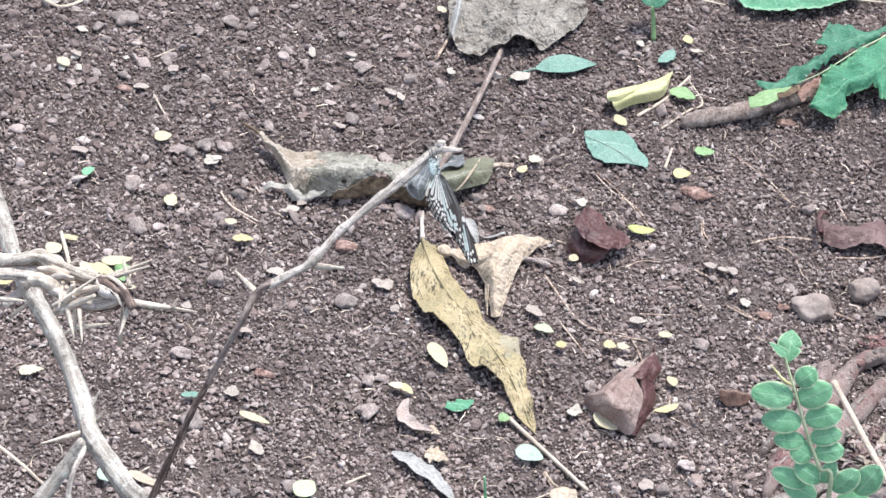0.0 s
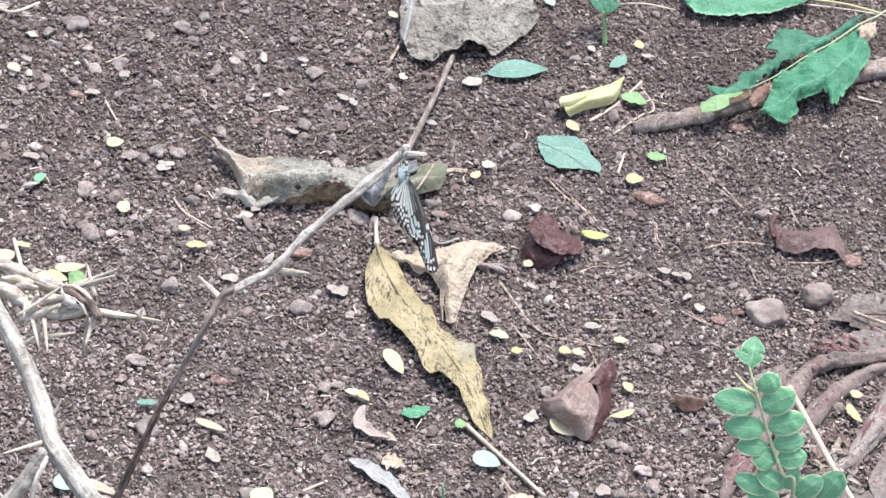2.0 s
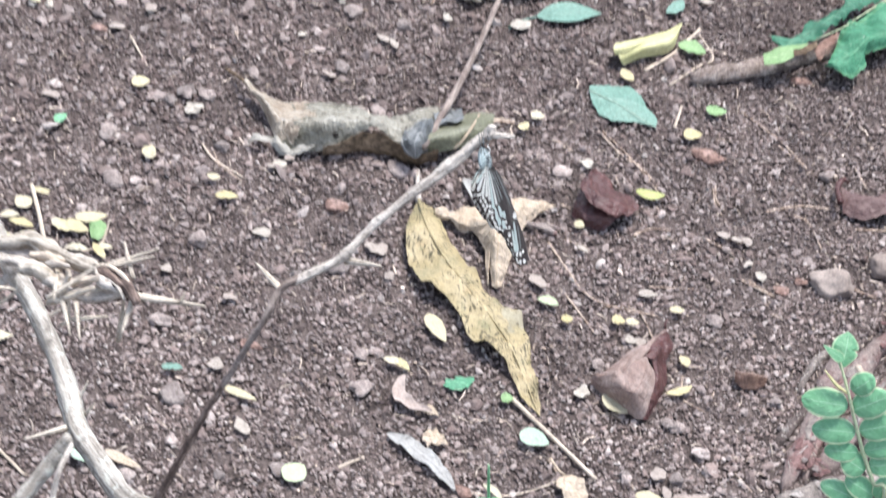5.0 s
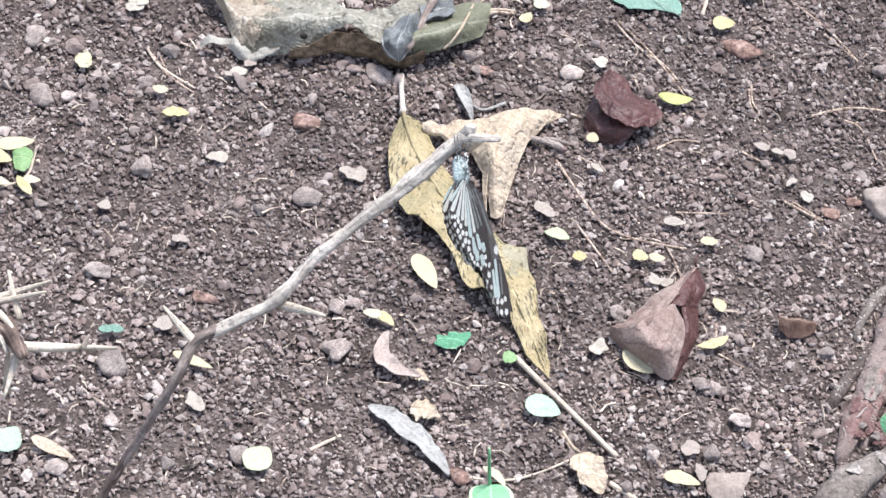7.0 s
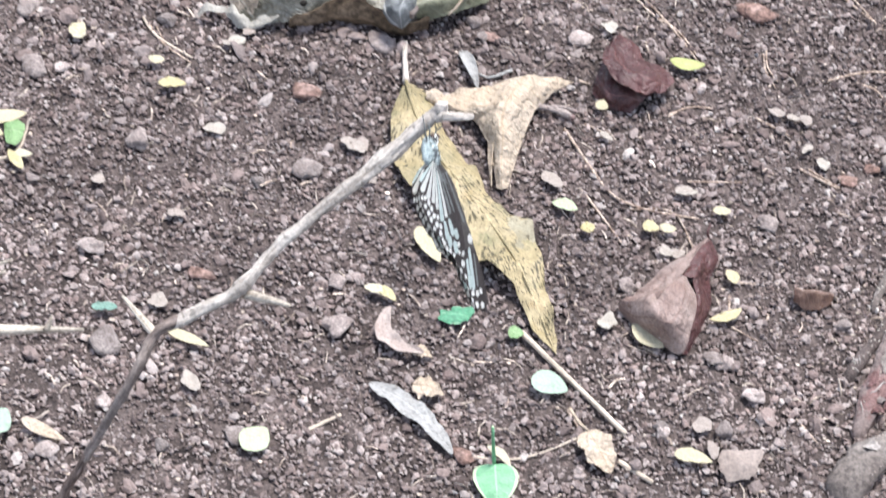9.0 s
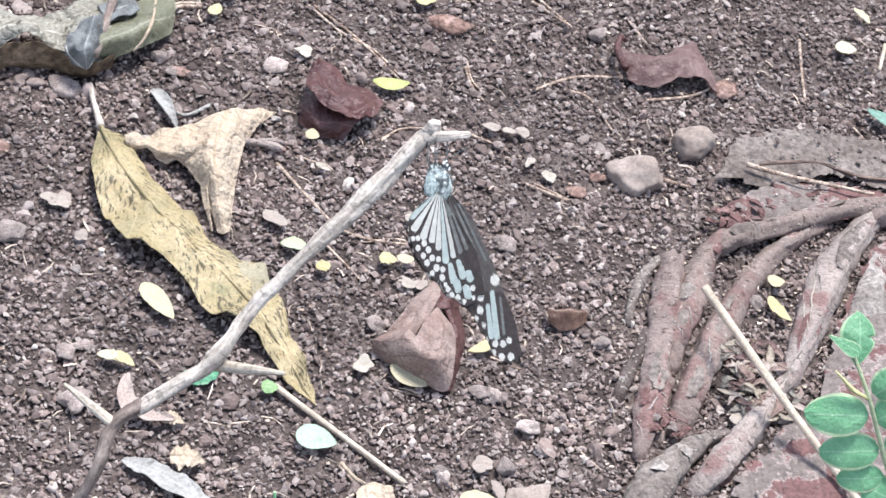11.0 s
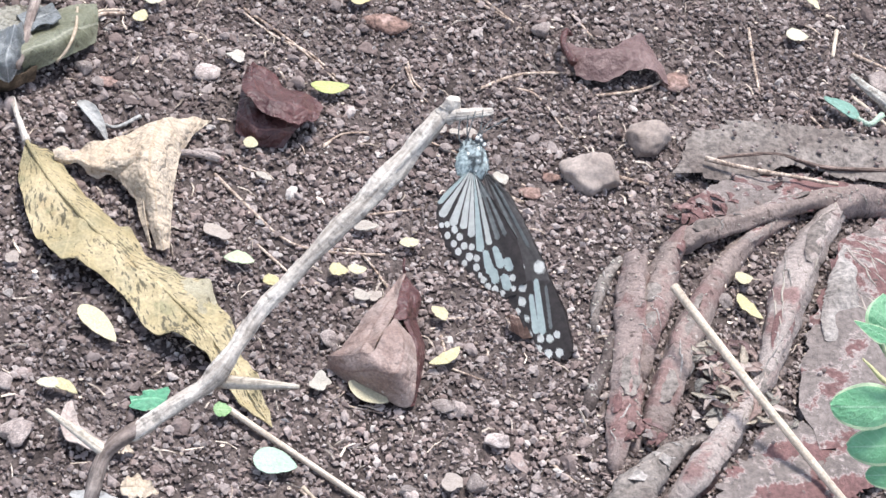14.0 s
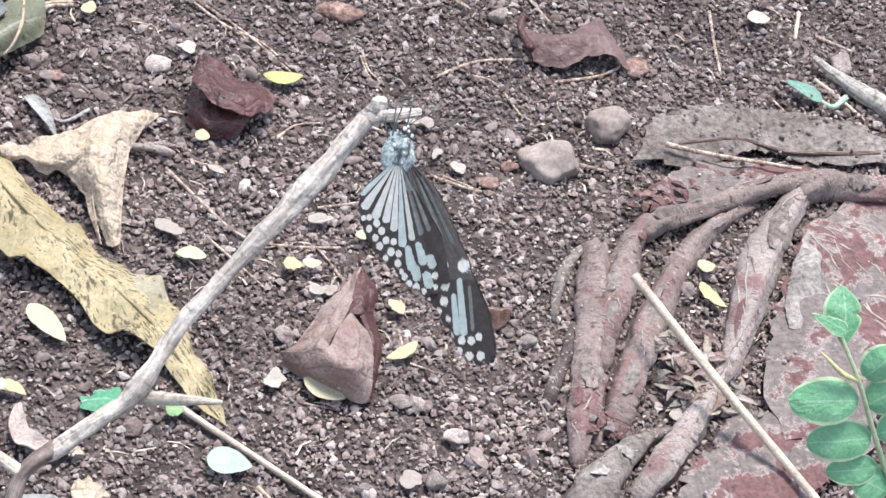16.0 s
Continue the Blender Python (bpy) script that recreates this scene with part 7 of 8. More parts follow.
NEAR_STEMS = [
    (((-0.5, -0.46, -0.01), (-0.4, -0.468, 0.2), (-0.3, -0.474, 0.315), (-0.2416, -0.477, 0.35), (-0.23, -0.4787, 0.357), (-0.2174, -0.4792, 0.362), (-0.2105, -0.4796, 0.366), (-0.1976, -0.4878, 0.37), (-0.1848, -0.496, 0.374), (-0.1769, -0.5002, 0.377)), (0.0044, 0.0042, 0.004, 0.0036, 0.0024), PALE_WOOD, 0.4),
    (((-0.1785, -0.5, 0.3765), (-0.1714, -0.5057, 0.381), (-0.1647, -0.5121, 0.384), (-0.159, -0.5188, 0.386), (-0.1562, -0.5229, 0.384)), (0.002, 0.0026, 0.0028, 0.0026, 0.0016), DARK_TWIG, 0.7),
    (((-0.1795, -0.499, 0.3785), (-0.171, -0.504, 0.3835), (-0.1645, -0.5105, 0.3865), (-0.157, -0.5205, 0.3865)), (0.0006, 0.0009, 0.0008, 0.0005), STRAW, 0.4),
    (((-0.1778, -0.5025, 0.3775), (-0.1722, -0.5085, 0.3815), (-0.166, -0.515, 0.384), (-0.1615, -0.521, 0.383)), (0.0005, 0.0008, 0.0008, 0.0005), TWIG, 0.4),
    (((-0.2336, -0.4895, 0.36), (-0.2113, -0.4929, 0.365), (-0.1966, -0.5044, 0.37), (-0.186, -0.5101, 0.37), (-0.1744, -0.5089, 0.37), (-0.163, -0.5103, 0.378)), (0.0026, 0.0025, 0.0024, 0.0016), TWIG, 0.3),
]
FAR_STEMS = [
    (((-0.2334, -0.4799, 0.355), (-0.211, -0.4833, 0.36), (-0.1963, -0.4941, 0.365), (-0.1892, -0.5078, 0.37)), (0.0024, 0.0026, 0.0016), TWIG, 0.3),
    (((-0.2257, -0.4897, 0.34), (-0.2116, -0.4751, 0.35), (-0.1967, -0.4807, 0.36), (-0.1775, -0.4951, 0.37)), (0.002, 0.0018, 0.0015), TWIG, 0.3),
    (((-0.178, -0.4971, 0.376), (-0.1738, -0.5092, 0.38), (-0.1654, -0.514, 0.382), (-0.1577, -0.5186, 0.384)), (0.0019, 0.0022, 0.002, 0.0016), TWIG, 0.4)
]
BROKEN_WOOD = [
    (((-0.2103, -0.503, 0.3729), (-0.2012, -0.503, 0.3722), (-0.1944, -0.503, 0.3673), (-0.1909, -0.503, 0.3626)), (0.003, 0.0034, 0.0028, 0.0014), THORN, 0.35),
    (((-0.1949, -0.511, 0.3618), (-0.1896, -0.511, 0.3733), (-0.1866, -0.511, 0.382)), (0.0009, 0.0016, 0.001), THORN, 0.3),
    (((-0.192, -0.513, 0.3662), (-0.1841, -0.513, 0.373), (-0.1757, -0.513, 0.3796)), (0.0011, 0.0016, 0.001), THORN, 0.3),
    (((-0.189, -0.509, 0.3751), (-0.1817, -0.509, 0.3784), (-0.1749, -0.509, 0.3813)), (0.0009, 0.0015, 0.001), STRAW, 0.3),
    (((-0.1859, -0.506, 0.3649), (-0.1789, -0.506, 0.3693), (-0.1715, -0.506, 0.3723)), (0.0018, 0.0028, 0.0014), THORN, 0.4),
    (((-0.1848, -0.502, 0.3589), (-0.1751, -0.502, 0.3629), (-0.1672, -0.502, 0.3665), (-0.1612, -0.502, 0.3656)), (0.0012, 0.0022, 0.0024, 0.0012), DARK_TWIG, 0.6),
    (((-0.208, -0.494, 0.3723), (-0.2, -0.494, 0.3725), (-0.192, -0.494, 0.3712), (-0.184, -0.494, 0.3691)), (0.0012, 0.0024, 0.002, 0.001), STRAW, 0.4),
    (((-0.2025, -0.5, 0.372), (-0.1963, -0.5, 0.3756), (-0.1889, -0.5, 0.3757)), (0.0009, 0.0014, 0.001), TWIG, 0.3),
]
LONG_THORNS = [
    ((-0.1583, -0.5184, 0.384), (-0.1317, -0.4948, 0.362), 0.0018), ((-0.1747, -0.4964, 0.376), (-0.1535, -0.4946, 0.39), 0.0014), ((-0.141, -0.5051, 0.372), (-0.1396, -0.5025, 0.376), 0.0011),
    ((-0.1912, -0.5082, 0.37), (-0.182, -0.5284, 0.365), 0.0014), ((-0.1588, -0.5179, 0.382), (-0.1602, -0.5324, 0.375), 0.0014),
    ((-0.1617, -0.5043, 0.38), (-0.1688, -0.4891, 0.385), 0.0013), ((-0.1945, -0.5121, 0.365), (-0.1754, -0.5088, 0.38), 0.0013), ((-0.1895, -0.5066, 0.37), (-0.1713, -0.5035, 0.38), 0.0012),
]
SHORT_THORNS = [
    ((-0.1946, -0.4984, 0.37), (-0.1904, -0.5233, 0.378), 0.0012), ((-0.2057, -0.4884, 0.365), (-0.1901, -0.487, 0.375), 0.0012), ((-0.1825, -0.5165, 0.372), (-0.1766, -0.5351, 0.37), 0.0011), ((-0.1942, -0.5202, 0.375), (-0.174, -0.5064, 0.388), 0.001),
]
LOOSE_STRAWS = [
    ((-0.2243, -0.5, 0.3544), (-0.2116, -0.5, 0.3562), 0.0013), ((-0.2196, -0.5, 0.3437), (-0.2102, -0.497, 0.3546), 0.0011), ((-0.1898, -0.5, 0.3729), (-0.1877, -0.5, 0.3368), 0.0011),
    ((-0.1973, -0.5, 0.3513), (-0.1798, -0.503, 0.3661), 0.0012), ((-0.1978, -0.5, 0.3508), (-0.1905, -0.5, 0.3699), 0.0011), ((-0.1719, -0.498, 0.3779), (-0.1543, -0.5, 0.3906), 0.0013), ((-0.1932, -0.5, 0.3649), (-0.1785, -0.5, 0.37), 0.0012),
    ((-0.1918, -0.5, 0.3396), (-0.1823, -0.5, 0.3499), 0.001), ((-0.1657, -0.505, 0.3425), (-0.1633, -0.511, 0.378), 0.0014), ((-0.1864, -0.5, 0.3445), (-0.1715, -0.5, 0.3505), 0.0013),
]
thorny("thorn_tangle", "tangle of pale dry thorny twigs", NEAR_STEMS + FAR_STEMS + BROKEN_WOOD, LONG_THORNS + SHORT_THORNS + LOOSE_STRAWS)
twig = thorny("thorny_twig", "bare thorny twig holding a hanging butterfly",
       [(((-0.19, -0.62, -0.01), (-0.17, -0.58, 0.12), (-0.15, -0.55, 0.25), (-0.128, -0.545, 0.335), (-0.1175, -0.5427, 0.3675)), (0.0018, 0.0017, 0.0015, 0.0014), DARK_TWIG, 0.5),
        (((-0.1195, -0.5432, 0.3615), (-0.115, -0.542, 0.375), (-0.1065, -0.538, 0.399), (-0.102, -0.529, 0.409), (-0.094, -0.5255, 0.4141)), (0.0015, 0.0016, 0.0016), FAR_TWIG, 0.35),
        (((-0.098, -0.5272, 0.4115), (-0.09, -0.5238, 0.4167), (-0.0796, -0.5192, 0.4234), (-0.0699, -0.509, 0.4351), (-0.05, -0.4953, 0.4525),
          (-0.0388, -0.4871, 0.4628), (-0.032, -0.481, 0.470)), (0.0017, 0.0018, 0.0019, 0.0021, 0.002), TWIG, 0.5),
        (((-0.0325, -0.4824, 0.4692), (-0.0295, -0.4828, 0.4699), (-0.0255, -0.4824, 0.4703), (-0.0215, -0.4812, 0.47)), (0.0016, 0.0013, 0.0009), TWIG, 0.25),
        (((-0.0329, -0.4831, 0.4684), (-0.0312, -0.482, 0.4702), (-0.0308, -0.4808, 0.4732)), (0.0021, 0.0022, 0.0017), TWIG, 0.4)],
       [((-0.102, -0.529, 0.409), (-0.1141, -0.5163, 0.4083), 0.0015), ((-0.0784, -0.5181, 0.4208), (-0.0641, -0.5293, 0.4323), 0.0017)])


# ---- the butterfly, in its own space: x across the wings, y up to its head, z out of the near wing; in mm ----
def tint(name, dark, light, rough=0.6, sheer=0.0, scale=900, spread=0.2):
    m, nt, bsdf = nodes_of(name)
    c = mix(nt, "MIX", ramp(nt, noisy(nt, scale, 4.0), [(0.5 - spread, (0, 0, 0)), (0.5 + spread, (1, 1, 1))]), dark, light)
    nt.links.new(c, bsdf.inputs["Base Color"])
    bsdf.inputs["Roughness"].default_value = rough
    if sheer:
        tr = nt.nodes.new("ShaderNodeBsdfTranslucent")
        nt.links.new(c, tr.inputs[0])
        ms = nt.nodes.new("ShaderNodeMixShader")
        ms.inputs[0].default_value = sheer
        nt.links.new(bsdf.outputs[0], ms.inputs[1])
        nt.links.new(tr.outputs[0], ms.inputs[2])
        nt.links.new(ms.outputs[0], nt.nodes["Material Output"].inputs[0])
    return m


WING_DARK = tint("wing_dark_scales", (0.042, 0.033, 0.032), (0.08, 0.064, 0.062))
WING_PALE = tint("wing_pale_scales", (0.66, 0.655, 0.625), (0.82, 0.815, 0.785), sheer=0.2)
WING_GREY = tint("wing_grey_scales", (0.16, 0.168, 0.165), (0.28, 0.29, 0.285))
WING_WHITE = tint("wing_white_spots", (0.76, 0.745, 0.71), (0.88, 0.87, 0.84), sheer=0.2)
WING_BLUE = tint("wing_blue_scales", (0.52, 0.59, 0.575), (0.68, 0.745, 0.725), sheer=0.2)
WING_BROWN = tint("wing_brown_scales", (0.085, 0.073, 0.07), (0.14, 0.124, 0.12))
BODY_DARK = tint("body_black_fur", (0.02, 0.02, 0.022), (0.12, 0.135, 0.14), 0.8)
BODY_MIX = tint("body_mottled_fur", (0.05, 0.058, 0.062), (0.4, 0.46, 0.46), 0.85, scale=800, spread=0.1)
BODY_BLUE = tint("body_blue_fur", (0.19, 0.24, 0.24), (0.52, 0.585, 0.58), 0.85, scale=1300, spread=0.12)
MM = 0.001 / 7.6
DARK, PALE, GREY_SCALE, WHITE, BLUE, BROWN_SCALE = range(6)

# streaks of scales on the wings: x, y, half width at the start and at the end, and their tone
HIND_STREAKS = ((-10, -17, 1.2, -58, -64, 5, BLUE), (-9, -19, 0.9, -54, -84, 7, PALE), (-7, -20, 0.9, -37, -99, 7, PALE), (-5, -21, 0.8, -21, -105, 6.5, PALE), (-3, -22, 0.8, -9, -119, 6, PALE),
                (-1, -23, 0.7, 5, -143, 6.5, BLUE), (1, -22, 0.7, 20, -134, 5, PALE), (3, -20, 0.7, 34, -126, 4.5, GREY_SCALE), (6, -18, 0.7, 46, -120, 3.5, GREY_SCALE),
                (14, -152, 5, 20, -180, 7.5, BLUE), (30, -146, 5, 38, -170, 7.5, BLUE), (26, -184, 7, 28, -196, 7, BLUE), (50, -166, 6, 52, -176, 7, BLUE), (44, -194, 7, 48, -208, 7, BLUE))
HIND_SPOTS = ((-48, -121, 5), (-36, -112, 5.5), (-38, -135, 5), (-28, -124, 5.5), (-31, -148, 5.5), (-21, -139, 5.5), (-13, -157, 6), (-1, -160, 5), (-21, -167, 4.5), (-2, -175, 5.5), (9, -196, 5),
              (4, -188, 4), (28, -212, 5.5), (16, -207, 5), (-57, -104, 4), (-48, -103, 4.5), (40, -219, 4), (57, -194, 5), (-9, -141, 5), (58, -212, 4))
FORE_STREAKS = ((96, -202, 4.5, 104, -283, 6, BLUE), (87, -226, 4, 93, -282, 5.5, BLUE), (112, -211, 2.5, 118, -278, 2.8, GREY_SCALE), (28, -40, 1.6, 66, -130, 3, GREY_SCALE), (34, -38, 1.6, 84, -140, 3, GREY_SCALE))
FORE_SPOTS = ((102, -178, 9), (70, -178, 8), (73, -209, 7.5), (72, -234, 6.5), (64, -250, 5), (101, -296, 6), (116, -296, 6), (128, -290, 5.5), (97, -313, 5.5), (113, -321, 6.5), (131, -320, 6.5), (79, -262, 4), (84, -288, 3.5))


def scales(x, y, streaks, spots, plain):
    """Which scales lie at a place of a wing."""
    for cx, cy, r in spots:
        if (x - cx) ** 2 + ((y - cy) * 0.85) ** 2 < r * r:
            return WHITE
    for ax, ay, aw, bx, by, bw, tone in streaks:
        dx, dy = bx - ax, by - ay
        f = min(max(((x - ax) * dx + (y - ay) * dy) / (dx * dx + dy * dy), 0), 1)
        if math.hypot(x - ax - f * dx, y - ay - f * dy) < aw + (bw - aw) * f:
            return tone
    return plain


def hind(x, y):
    return scales(x, y, HIND_STREAKS, HIND_SPOTS, GREY_SCALE if (y > -60 and x > 8) or y > -30 else DARK)


def fore(x, y):
    return scales(x, y, FORE_STREAKS, FORE_SPOTS, BROWN_SCALE if y > -200 else DARK)


def wing(name, parent, at, span, radii, look_of, z, bow, flip=0.0, na=160, nr=125):
    """A wing as a fan round its root: radii in local steps at even angles from span's first to its last angle, from straight down."""
    bm = bmesh.new()
    grid, places = [], []
    for i in range(na + 1):
        deg = span[0] + (span[1] - span[0]) * i / na
        s = i / na * (len(radii) - 1)
        k = min(int(s), len(radii) - 2)
        f = s - k
        f = f * f * (3 - 2 * f)
        r = radii[k] + (radii[k + 1] - radii[k]) * f
        r *= 1 + 0.014 * math.sin(i * 0.62)
        row, spot = [], []
        for j in range(nr + 1):
            f = max(j / nr, 0.01)
            x, y = at[0] + r * f * math.sin(radians(deg)), at[1] - r * f * math.cos(radians(deg))
            rib = 1.1 * abs(math.sin(deg * 0.34)) * (1 - f * 0.4)
            turn = radians(flip)
            spot.append((x, y))
            xx, yy = at[0] + (x - at[0]) * math.cos(turn) - (y - at[1]) * math.sin(turn), at[1] + (x - at[0]) * math.sin(turn) + (y - at[1]) * math.cos(turn)
            row.append(bm.verts.new((xx * MM, yy * MM, (z + bow * math.sin(f * 2.2) + rib) * MM)))
        grid.append(row)
        places.append(spot)
    for i in range(na):
        for j in range(nr):
            (x0, y0), (x1, y1) = places[i][j], places[i + 1][j + 1]
            bm.faces.new((grid[i][j], grid[i][j + 1], grid[i + 1][j + 1], grid[i + 1][j])).material_index = look_of((x0 + x1) / 2, (y0 + y1) / 2)
    bmesh.ops.solidify(bm, geom=list(bm.faces), thickness=0.00012)
    return part(name, bm, (WING_DARK, WING_PALE, WING_GREY, WING_WHITE, WING_BLUE, WING_BROWN), parent)


def ball(bm, at, size, turn=0.0, level=3):
    m = Matrix.Translation([c * MM for c in at]) @ Matrix.Rotation(turn, 4, "Z") @ Matrix.Diagonal((*[c * MM for c in size], 1))
    bmesh.ops.create_icosphere(bm, subdivisions=level, radius=1, matrix=m)


def tuft(bm, at, size, turn, count, seed):
    """Short fur standing off a rounded body."""
    pick = random.Random(seed)
    for _ in range(count):
        d = Vector((pick.gauss(0, 1), pick.gauss(0, 1), abs(pick.gauss(0, 1)))).normalized()
        q = Vector((d.x * size[0], d.y * size[1], d.z * size[2]))
        q.rotate(Euler((0, 0, turn)))
        p = Vector(at) + q
        e = p + d * pick.uniform(1.5, 4) + Vector((pick.gauss(0, 1), pick.gauss(-1.5, 1), 0))
        tube(bm, [p * MM, p.lerp(e, 0.5) * MM, e * MM], (0.55 * MM, 0.4 * MM, 0.12 * MM), 3)


butterfly = root("butterfly", (0, 0, 0), "black butterfly with pale blue-white streaks and spots, wings closed", "butterfly")
HIND = (50, 86, 102, 118, 136, 153, 171, 200, 222, 208, 140)
FORE = (200, 236, 272, 324, 342, 347, 338, 285, 200, 148, 114, 92, 76, 62)
wing("hindwing", butterfly, (-3, -12), (-54, 31), HIND, hind, 7, 6)
wing("forewing", butterfly, (12, -10), (8, 44), FORE, fore, 3, 6)
wing("hindwing", butterfly, (-1, -12), (-54, 31), HIND, hind, -7, -4, 0.6, 80, 60)
wing("forewing", butterfly, (14, -10), (8, 44), FORE, fore, -4, -3, 0.6, 80, 60)
bm = bmesh.new()
ball(bm, (0, 3, -3), (23, 36, 16), 0.3)
tuft(bm, (0, 3, -3), (23, 36, 16), 0.3, 220, 3)
thorax = part("thorax", bm, BODY_MIX, butterfly, "black furry thorax mottled with pale blue")
bm = bmesh.new()
ball(bm, (-16, 0, 2), (14, 26, 10), -0.25)
tuft(bm, (-16, 0, 2), (14, 26, 10), -0.25, 170, 4)
part("shoulder", bm, BODY_BLUE, butterfly, "pale blue furry shoulder")
bm = bmesh.new()
ball(bm, (10, 34, -2), (12, 12, 10))
tuft(bm, (10, 34, -2), (12, 12, 10), 0, 60, 5)
head = part("head", bm, BODY_DARK, butterfly)
pick = random.Random(31)
for host, cx, cy, cz, rx, ry, rz, count in ((thorax, 0, 3, -3, 23, 36, 16, 6), (head, 10, 34, -2, 12, 12, 10, 6)):
    for k in range(count):
        a, u = k * 2.4, math.sqrt((k + 0.5) / count) * 0.86
        a += pick.uniform(-0.5, 0.5)
        dx, dy = u * math.cos(a), u * math.sin(a)
        bm = bmesh.new()
        c, s = math.cos(0.3), math.sin(0.3)
        x, y = rx * dx, ry * dy
        if host is thorax:
            x, y = x * c - y * s, x * s + y * c
        size = pick.uniform(1.2, 3.4)
        ball(bm, (cx + x, cy + y, cz + rz * math.sqrt(1 - u * u)), (size, size * 1.2, 1.3), 0, 2)
        part("white_dot", bm, WING_WHITE, host)
for x in (2, 19):
    bm = bmesh.new()
    ball(bm, (x, 39, 3), (5, 6, 5))
    part("eye", bm, DARK_TWIG, head)
bm = bmesh.new()
ball(bm, (4, -70, -2), (9, 62, 9), 0.18)
part("abdomen", bm, BODY_DARK, butterfly)
for dx, dz in ((20, -8), (8, -16)):
    bm = bmesh.new()
    tube(bm, [Vector((p[0] * MM, p[1] * MM, p[2] * MM)) for p in spline([(12, 44, 0), (12 + dx, 56, dz), (16 + dx * 2.2, 70, dz * 2)], 10)], (0.9 * MM, 0.8 * MM, 1.6 * MM), 6)
    part("antenna", bm, BODY_DARK, butterfly)
for k, (x, y) in enumerate(((-8, 16), (-2, 22), (-12, 8), (4, 28))):
    bm = bmesh.new()
    tube(bm, [Vector((p[0] * MM, p[1] * MM, p[2] * MM)) for p in spline([(x, y, 0), (x - 16 + 8 * k, y + 24, 6), (-18 + 12 * k, 84, -4)], 8)], (1.6 * MM, 1.3 * MM, 1.0 * MM), 6)
    part("leg", bm, BODY_DARK, butterfly)


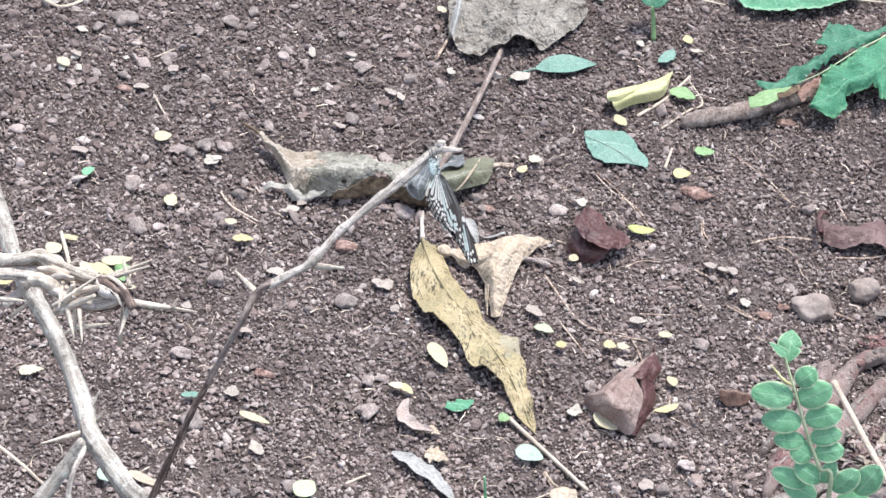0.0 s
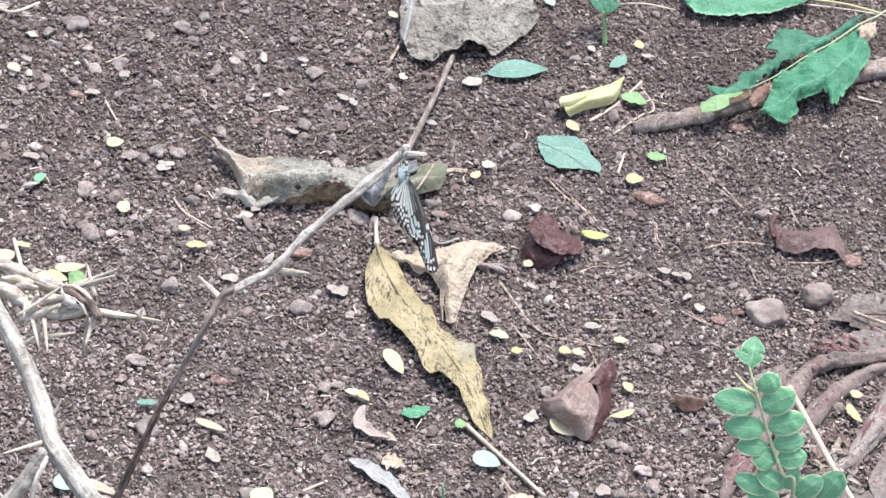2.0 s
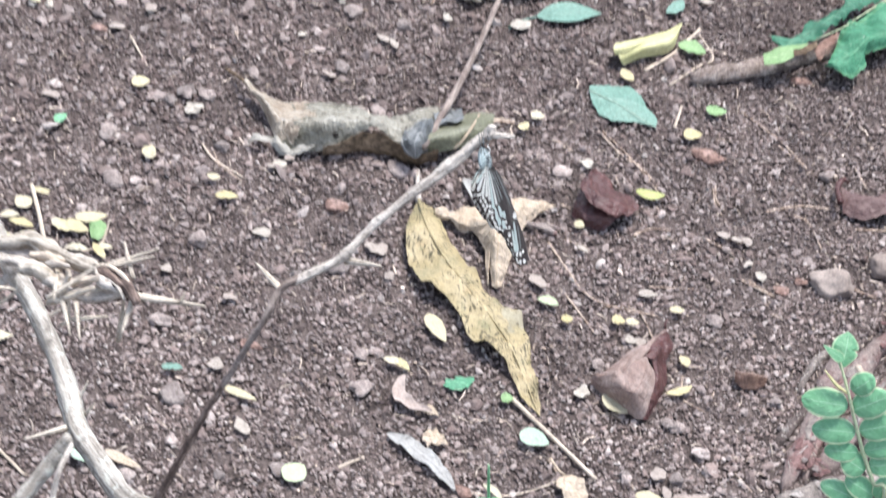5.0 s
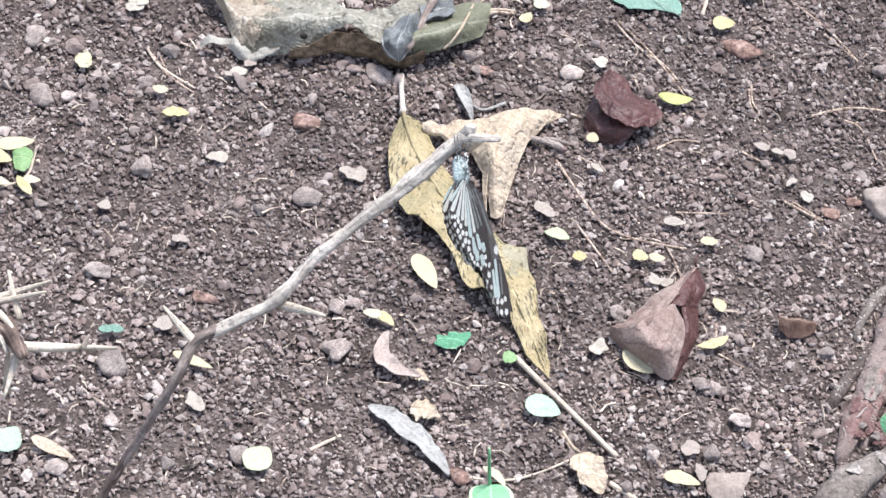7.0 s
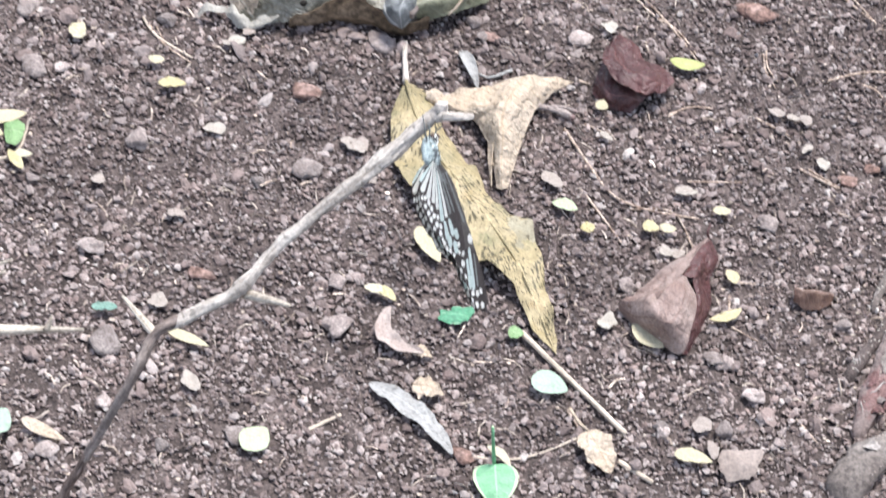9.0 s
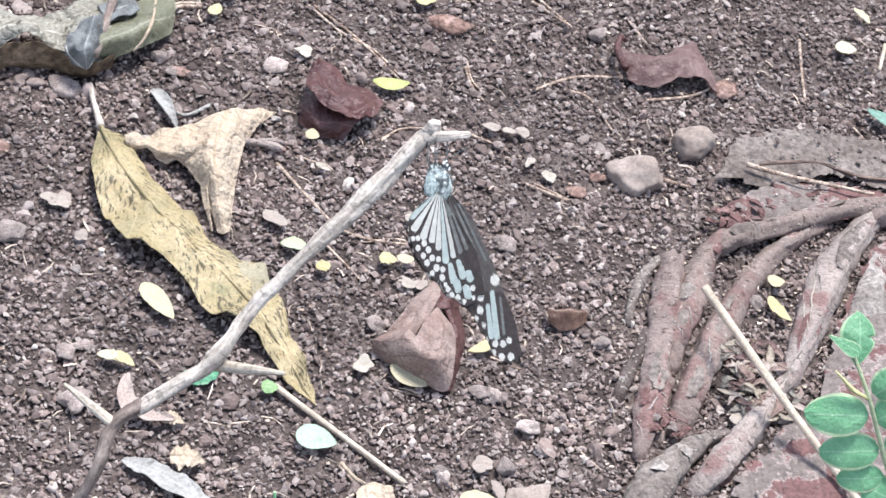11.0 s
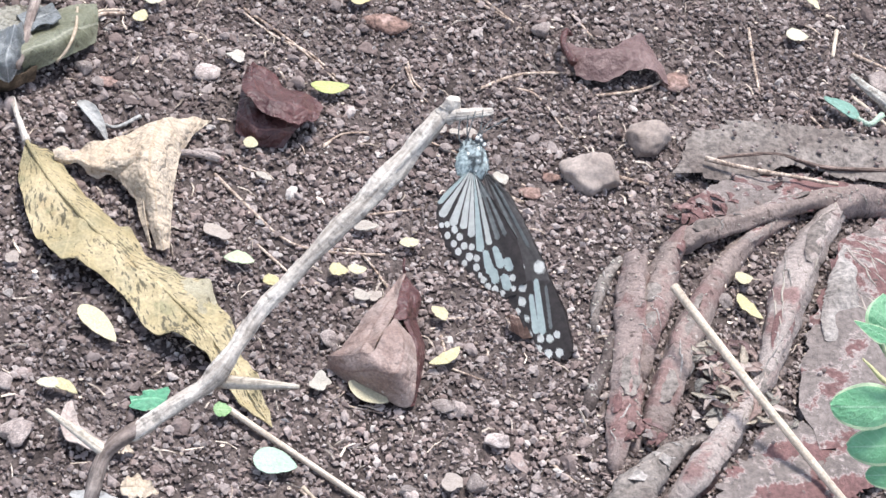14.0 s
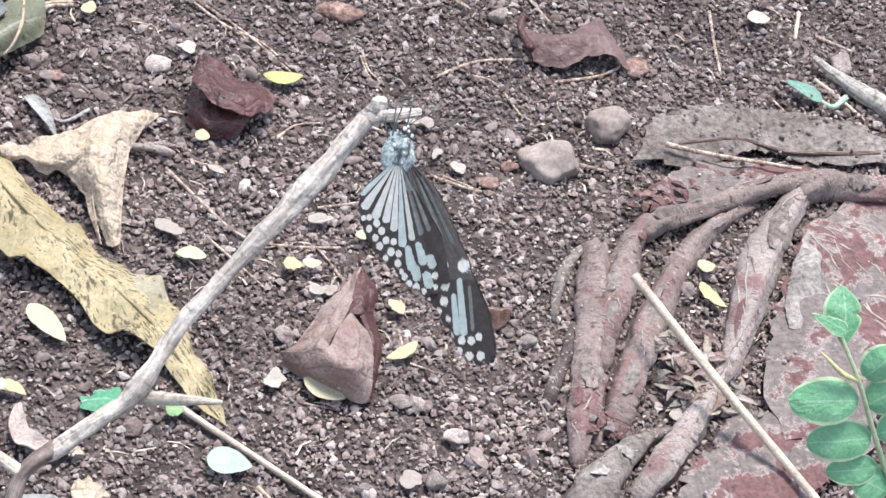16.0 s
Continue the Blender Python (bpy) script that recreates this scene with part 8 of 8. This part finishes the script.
# ---- what moves: the twig sways, the butterfly swings with it ----
def motions():
    walk(twig, [
        (0, pose(-0.1876, -0.6182, -0.0081)),
        (1, pose(-0.1877, -0.6176, -0.0073)),
        (1.5, pose(-0.1888, -0.6176, -0.0073)),
        (2, pose(-0.1894, -0.6173, -0.0069)),
        (2.5, pose(-0.1887, -0.6176, -0.0072)),
        (3, pose(-0.1885, -0.6173, -0.0068)),
        (3.5, pose(-0.1882, -0.618, -0.0077)),
        (4, pose(-0.187, -0.6176, -0.0072)),
        (4.2, pose(-0.1878, -0.617, -0.0065)),
        (4.5, pose(-0.1859, -0.6177, -0.0074)),
        (4.7, pose(-0.189, -0.6165, -0.0061)),
        (5, pose(-0.1864, -0.6175, -0.0073)),
        (5.2, pose(-0.1872, -0.6175, -0.0074)),
        (7.3, pose(-0.1914, -0.6179, -0.0082)),
        (7.5, pose(-0.1918, -0.6192, -0.0093)),
        (8, pose(-0.1898, -0.6188, -0.0089)),
        (8.5, pose(-0.1913, -0.6196, -0.0097)),
        (8.8, pose(-0.1915, -0.6188, -0.0089)),
        (9, pose(-0.1915, -0.62, -0.01)),
        (9.2, pose(-0.1915, -0.6207, -0.0107)),
        (9.5, pose(-0.1919, -0.62, -0.0102)),
        (9.7, pose(-0.1897, -0.6171, -0.0075)),
        (10, pose(-0.1914, -0.6181, -0.0086)),
        (10.2, pose(-0.187, -0.6183, -0.0077)),
        (12.3, pose(-0.1901, -0.6214, -0.0114)),
        (12.5, pose(-0.1896, -0.6207, -0.0105)),
        (13, pose(-0.1903, -0.6205, -0.0106)),
        (13.5, pose(-0.1918, -0.6202, -0.0109)),
        (14, pose(-0.1897, -0.6209, -0.0108)),
        (14.5, pose(-0.1911, -0.6207, -0.0111)),
        (15, pose(-0.1906, -0.621, -0.0112)),
        (15.5, pose(-0.1907, -0.6209, -0.0111)),
        (16, pose(-0.1905, -0.6215, -0.0116)),
    ])
    walk(butterfly, [
        (0, pose(-0.0295, -0.4889, 0.4667, 49.173, 24.9022, 50.737)),
        (1, pose(-0.029, -0.4887, 0.4668, 59.9308, 20.6613, 47.2205)),
        (1.5, pose(-0.0295, -0.4885, 0.467, 58.1717, 23.456, 46.1137)),
        (2, pose(-0.0294, -0.4879, 0.4678, 53.6549, 25.1798, 46.3817)),
        (2.5, pose(-0.0293, -0.4872, 0.4685, 49.0094, 26.7606, 46.4423)),
        (3, pose(-0.0294, -0.4877, 0.468, 51.2425, 25.066, 46.7682)),
        (3.5, pose(-0.0294, -0.4881, 0.4674, 53.4368, 23.3806, 46.9843)),
        (4, pose(-0.0284, -0.4885, 0.467, 54.8205, 21.2764, 47.2788)),
        (4.2, pose(-0.0281, -0.4887, 0.4668, 55.3736, 20.4367, 47.386)),
        (4.5, pose(-0.0271, -0.4887, 0.4666, 57.9136, 19.8604, 46.4226)),
        (4.7, pose(-0.0305, -0.4882, 0.4671, 53.9096, 18.9988, 46.9391)),
        (5, pose(-0.0276, -0.4887, 0.4665, 51.8064, 19.1833, 45.1597)),
        (7.3, pose(-0.0323, -0.4894, 0.4654, 44.1097, 30.8244, 40.8059)),
        (7.5, pose(-0.0321, -0.49, 0.465, 42.9914, 31.2718, 39.7002)),
        (7.7, pose(-0.0317, -0.4905, 0.4645, 43.5034, 31.6444, 40.7819)),
        (8, pose(-0.0315, -0.4908, 0.4643, 44.225, 32.1574, 42.4452)),
        (8.6, pose(-0.0312, -0.4917, 0.4634, 44.2141, 33.2902, 43.9803)),
        (8.8, pose(-0.0325, -0.4912, 0.4637, 40.9151, 33.525, 41.6695)),
        (9, pose(-0.0331, -0.4917, 0.4632, 38.6196, 34.1172, 38.9501)),
        (9.2, pose(-0.0324, -0.4929, 0.462, 35.4535, 32.5184, 33.0687)),
        (9.5, pose(-0.0312, -0.4913, 0.4632, 30.4104, 29.0899, 25.1959)),
        (9.7, pose(-0.0301, -0.4894, 0.4647, 30.5834, 25.445, 22.5204)),
        (10, pose(-0.028, -0.4899, 0.4648, 31.8328, 20.4582, 18.2933)),
        (10.2, pose(-0.0266, -0.4903, 0.4648, 32.6497, 17.1322, 15.456)),
        (12.3, pose(-0.0273, -0.4923, 0.4628, 43.8735, -10.7808, -3.8577)),
        (12.5, pose(-0.0267, -0.4917, 0.4636, 44.065, -10.3758, -4.6016)),
        (13.5, pose(-0.0282, -0.4914, 0.4634, 43.8718, -12.3405, -4.1124)),
        (14, pose(-0.0259, -0.4922, 0.4635, 44.3298, -11.3631, -5.9364)),
        (14.5, pose(-0.028, -0.4908, 0.464, 44.8112, -10.0325, -8.0945)),
        (15.2, pose(-0.0279, -0.491, 0.4639, 44.7794, -11.1695, -8.0222)),
        (16, pose(-0.0271, -0.491, 0.4642, 45.143, -10.5682, -9.8814)),
    ])


motions()
